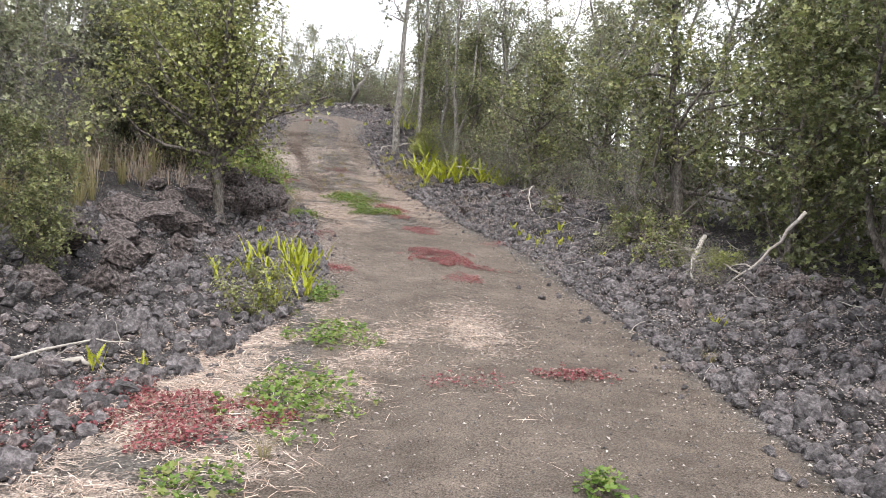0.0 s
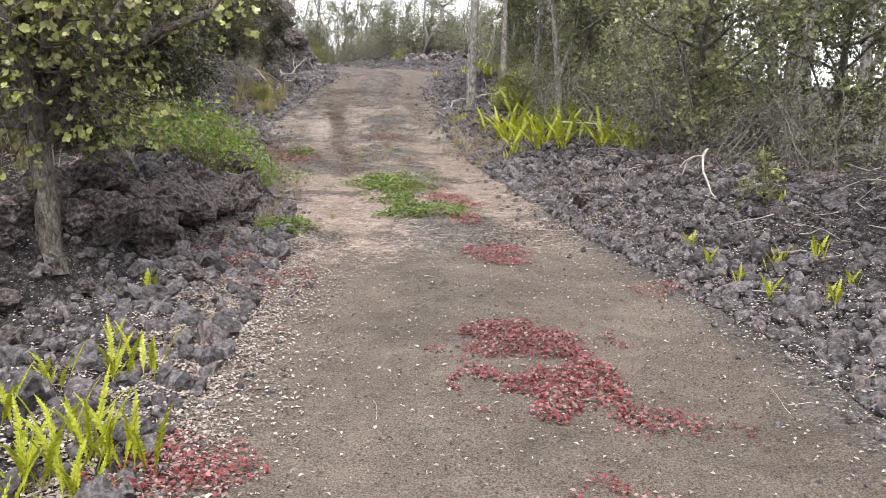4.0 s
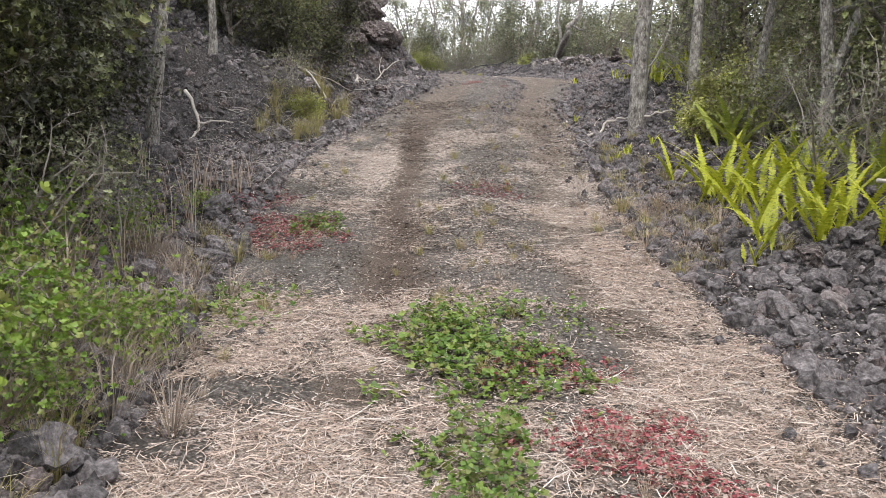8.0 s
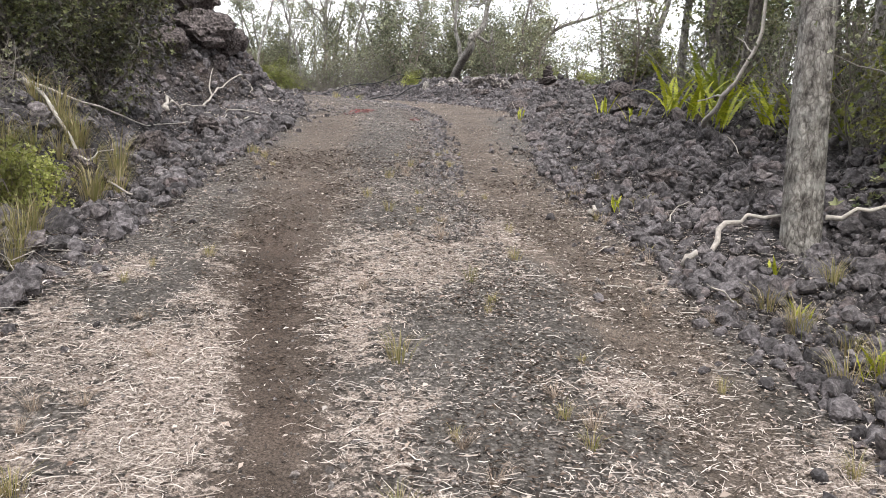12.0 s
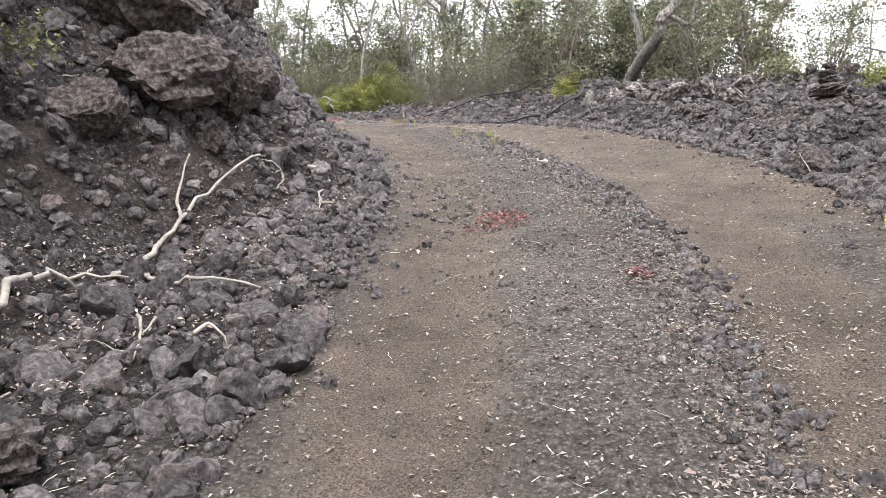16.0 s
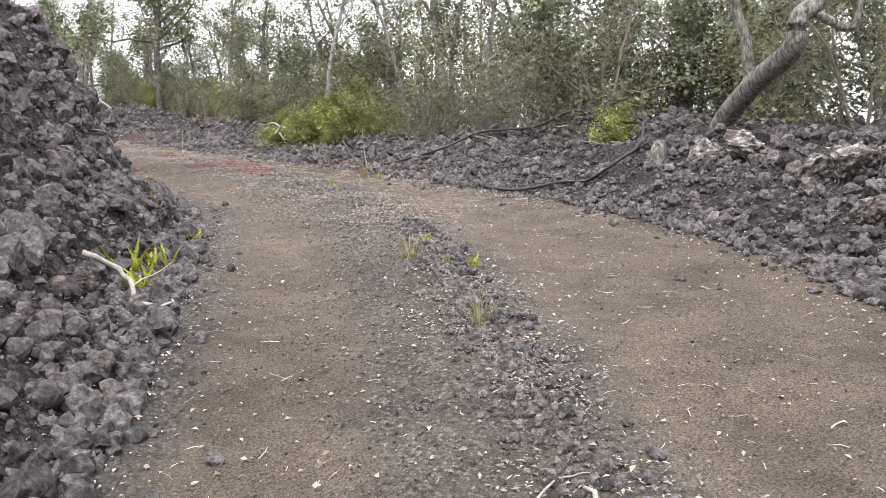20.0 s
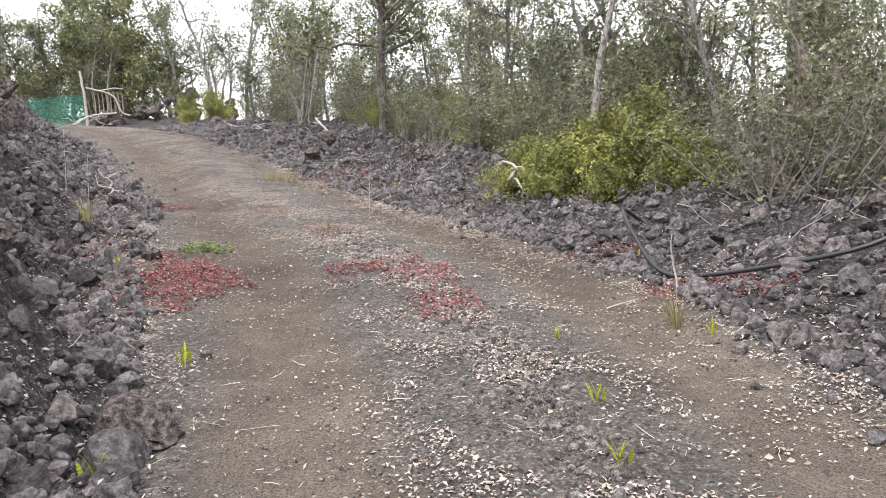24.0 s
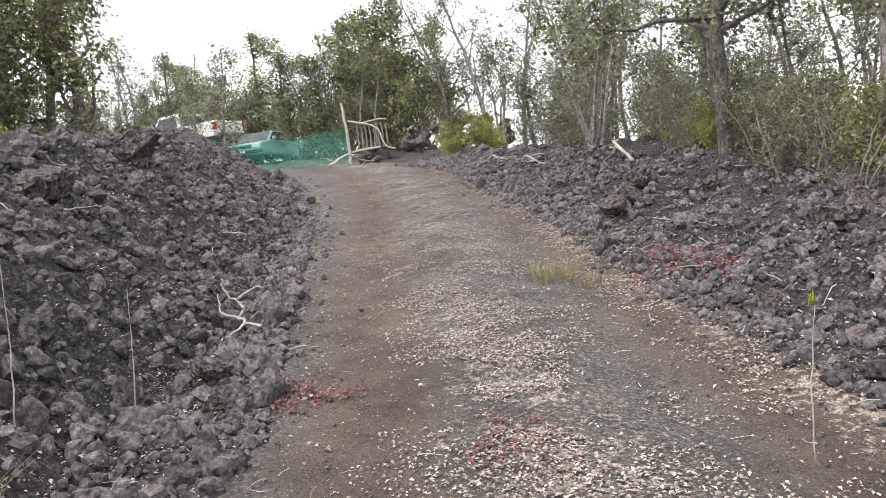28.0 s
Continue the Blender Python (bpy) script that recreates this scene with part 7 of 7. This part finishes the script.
def wheel(parent, x, y, r=0.31, w=0.2):
    t = part("wheel", mesh_of("tyre", *tube(np.array([(x - w / 2, y, r), (x - w / 2 + 0.02, y, r), (x + w / 2 - 0.02, y, r), (x + w / 2, y, r)]), np.array((r * 0.9, r, r, r * 0.9)), 24), M_TYRE, True), None, parent)
    side = 1 if x > 0 else -1
    bm = bmesh.new()
    bmesh.ops.create_cone(bm, cap_ends=True, segments=20, radius1=r * 0.55, radius2=r * 0.45, depth=0.03, matrix=Matrix.Translation((x + side * w / 2, y, r)) @ Euler((0, radians(90 * side), 0)).to_matrix().to_4x4())
    part("rim", bm, M_RIM, t)


M_TYRE = plain("tyre_rubber", (0.02, 0.02, 0.02), 0.85)
M_RIM = plain("dull_steel", (0.22, 0.22, 0.23), 0.4, 0.8, vary=0.15)
M_TEAL = plain("teal_car_paint", (0.2, 0.38, 0.36), 0.3, vary=0.15, scale=2, bump=0.02)
M_WHITE = plain("white_truck_paint", (0.78, 0.78, 0.77), 0.35, vary=0.06, scale=2, bump=0.02)
M_GLASS = plain("dark_window_glass", (0.05, 0.06, 0.065), 0.08, vary=0.1, bump=0)
M_LAMP = plain("headlamp_glass", (0.75, 0.77, 0.78), 0.15, vary=0.1, bump=0)
M_RED = plain("tail_lamp_red", (0.4, 0.02, 0.02), 0.25, vary=0.1, bump=0)
M_TRIM = plain("dark_trim", (0.03, 0.03, 0.032), 0.6)


def box(parent, name, mat, lo, hi, bevel=0.01, label=""):
    bm = slab(((lo[1], lo[2]), (hi[1], lo[2]), (hi[1], hi[2]), (lo[1], hi[2])), lo[0], hi[0], bevel)
    return part(name, bm, mat, parent, label)


def sedan():
    c = tagged(new("sedan"), "teal green older sedan parked behind the net", "car")
    body = part("body", slab(((-2.2, 0.3), (2.15, 0.28), (2.25, 0.45), (2.22, 0.72), (1.0, 0.9), (-1.2, 0.92), (-2.2, 0.85), (-2.28, 0.55)), -0.86, 0.86, 0.06), M_TEAL, c)
    part("cabin", slab(((1.0, 0.88), (0.35, 1.33), (-0.85, 1.36), (-1.55, 0.9)), -0.7, 0.7, 0.06), M_TEAL, c, "car roof and pillars")
    part("windscreen", slab(((0.99, 0.92), (0.99, 0.9), (0.44, 1.3), (0.46, 1.31)), -0.62, 0.62, 0), M_GLASS, c)
    for side in (-1, 1):
        x0, x1 = (0.69, 0.712) if side > 0 else (-0.712, -0.69)
        part("side_window", slab(((0.8, 0.94), (0.34, 1.27), (-0.2, 1.28), (-0.2, 0.94)), x0, x1, 0), M_GLASS, c)
        part("side_window", slab(((-0.28, 0.94), (-0.28, 1.28), (-0.8, 1.29), (-1.25, 0.94)), x0, x1, 0), M_GLASS, c)
        box(c, "headlight", M_LAMP, (side * 0.64 - 0.16, 2.2, 0.56), (side * 0.64 + 0.16, 2.26, 0.7))
        box(c, "mirror", M_TEAL, (side * 0.9 - 0.07, 0.75, 0.92), (side * 0.9 + 0.07, 0.85, 1.04), 0.02)
    box(c, "grille", M_TRIM, (-0.42, 2.21, 0.56), (0.42, 2.255, 0.69))
    box(c, "bumper", M_TRIM, (-0.86, 2.18, 0.34), (0.86, 2.32, 0.48), 0.03)
    box(c, "number_plate", M_LAMP, (-0.17, 2.31, 0.37), (0.17, 2.335, 0.47))
    for x in (-0.76, 0.76):
        for y in (-1.35, 1.35):
            wheel(c, x, y)
    return c


def pickup():
    c = tagged(new("pickup_truck"), "white pickup truck parked above the lava bank", "truck")
    part("body", slab(((-2.6, 0.45), (2.4, 0.42), (2.5, 0.6), (2.42, 0.95), (1.2, 1.08), (-2.6, 1.1)), -0.9, 0.9, 0.05), M_WHITE, c)
    part("cab", slab(((1.1, 1.05), (0.55, 1.68), (-0.55, 1.72), (-0.7, 1.08)), -0.76, 0.76, 0.06), M_WHITE, c, "truck cab")
    part("windscreen", slab(((1.1, 1.1), (1.1, 1.08), (0.62, 1.63), (0.64, 1.64)), -0.66, 0.66, 0), M_GLASS, c)
    part("rear_window", slab(((-0.71, 1.16), (-0.735, 1.16), (-0.625, 1.6), (-0.6, 1.6)), -0.6, 0.6, 0), M_GLASS, c)
    for side in (-1, 1):
        x0, x1 = (0.745, 0.772) if side > 0 else (-0.772, -0.745)
        part("side_window", slab(((0.85, 1.14), (0.5, 1.58), (-0.4, 1.61), (-0.45, 1.14)), x0, x1, 0), M_GLASS, c)
        box(c, "tail_light", M_RED, (side * 0.86 - 0.06, -2.62, 0.7), (side * 0.86 + 0.06, -2.5, 1.02), 0.01)
        box(c, "door_handle", M_TRIM, (side * 0.9 - 0.02, -0.35, 0.92), (side * 0.9 + 0.02, -0.2, 0.96), 0.005)
    box(c, "tailgate", M_WHITE, (-0.78, -2.66, 0.6), (0.78, -2.6, 1.08), 0.02)
    box(c, "rear_bumper", M_RIM, (-0.86, -2.75, 0.42), (0.86, -2.6, 0.56), 0.03)
    for x in (-0.8, 0.8):
        for y in (-1.5, 1.6):
            wheel(c, x, y, 0.36, 0.22)
    return c


def park(car, x, y, way):
    car.matrix_basis = pose(x, y, ground_at(x, y), 0, 0, math.degrees(math.atan2(-way[0], way[1])))


park(sedan(), -44.6, 51.7, (0.74, -0.67))
park(pickup(), -47.2, 49.2, (-0.82, -0.5))
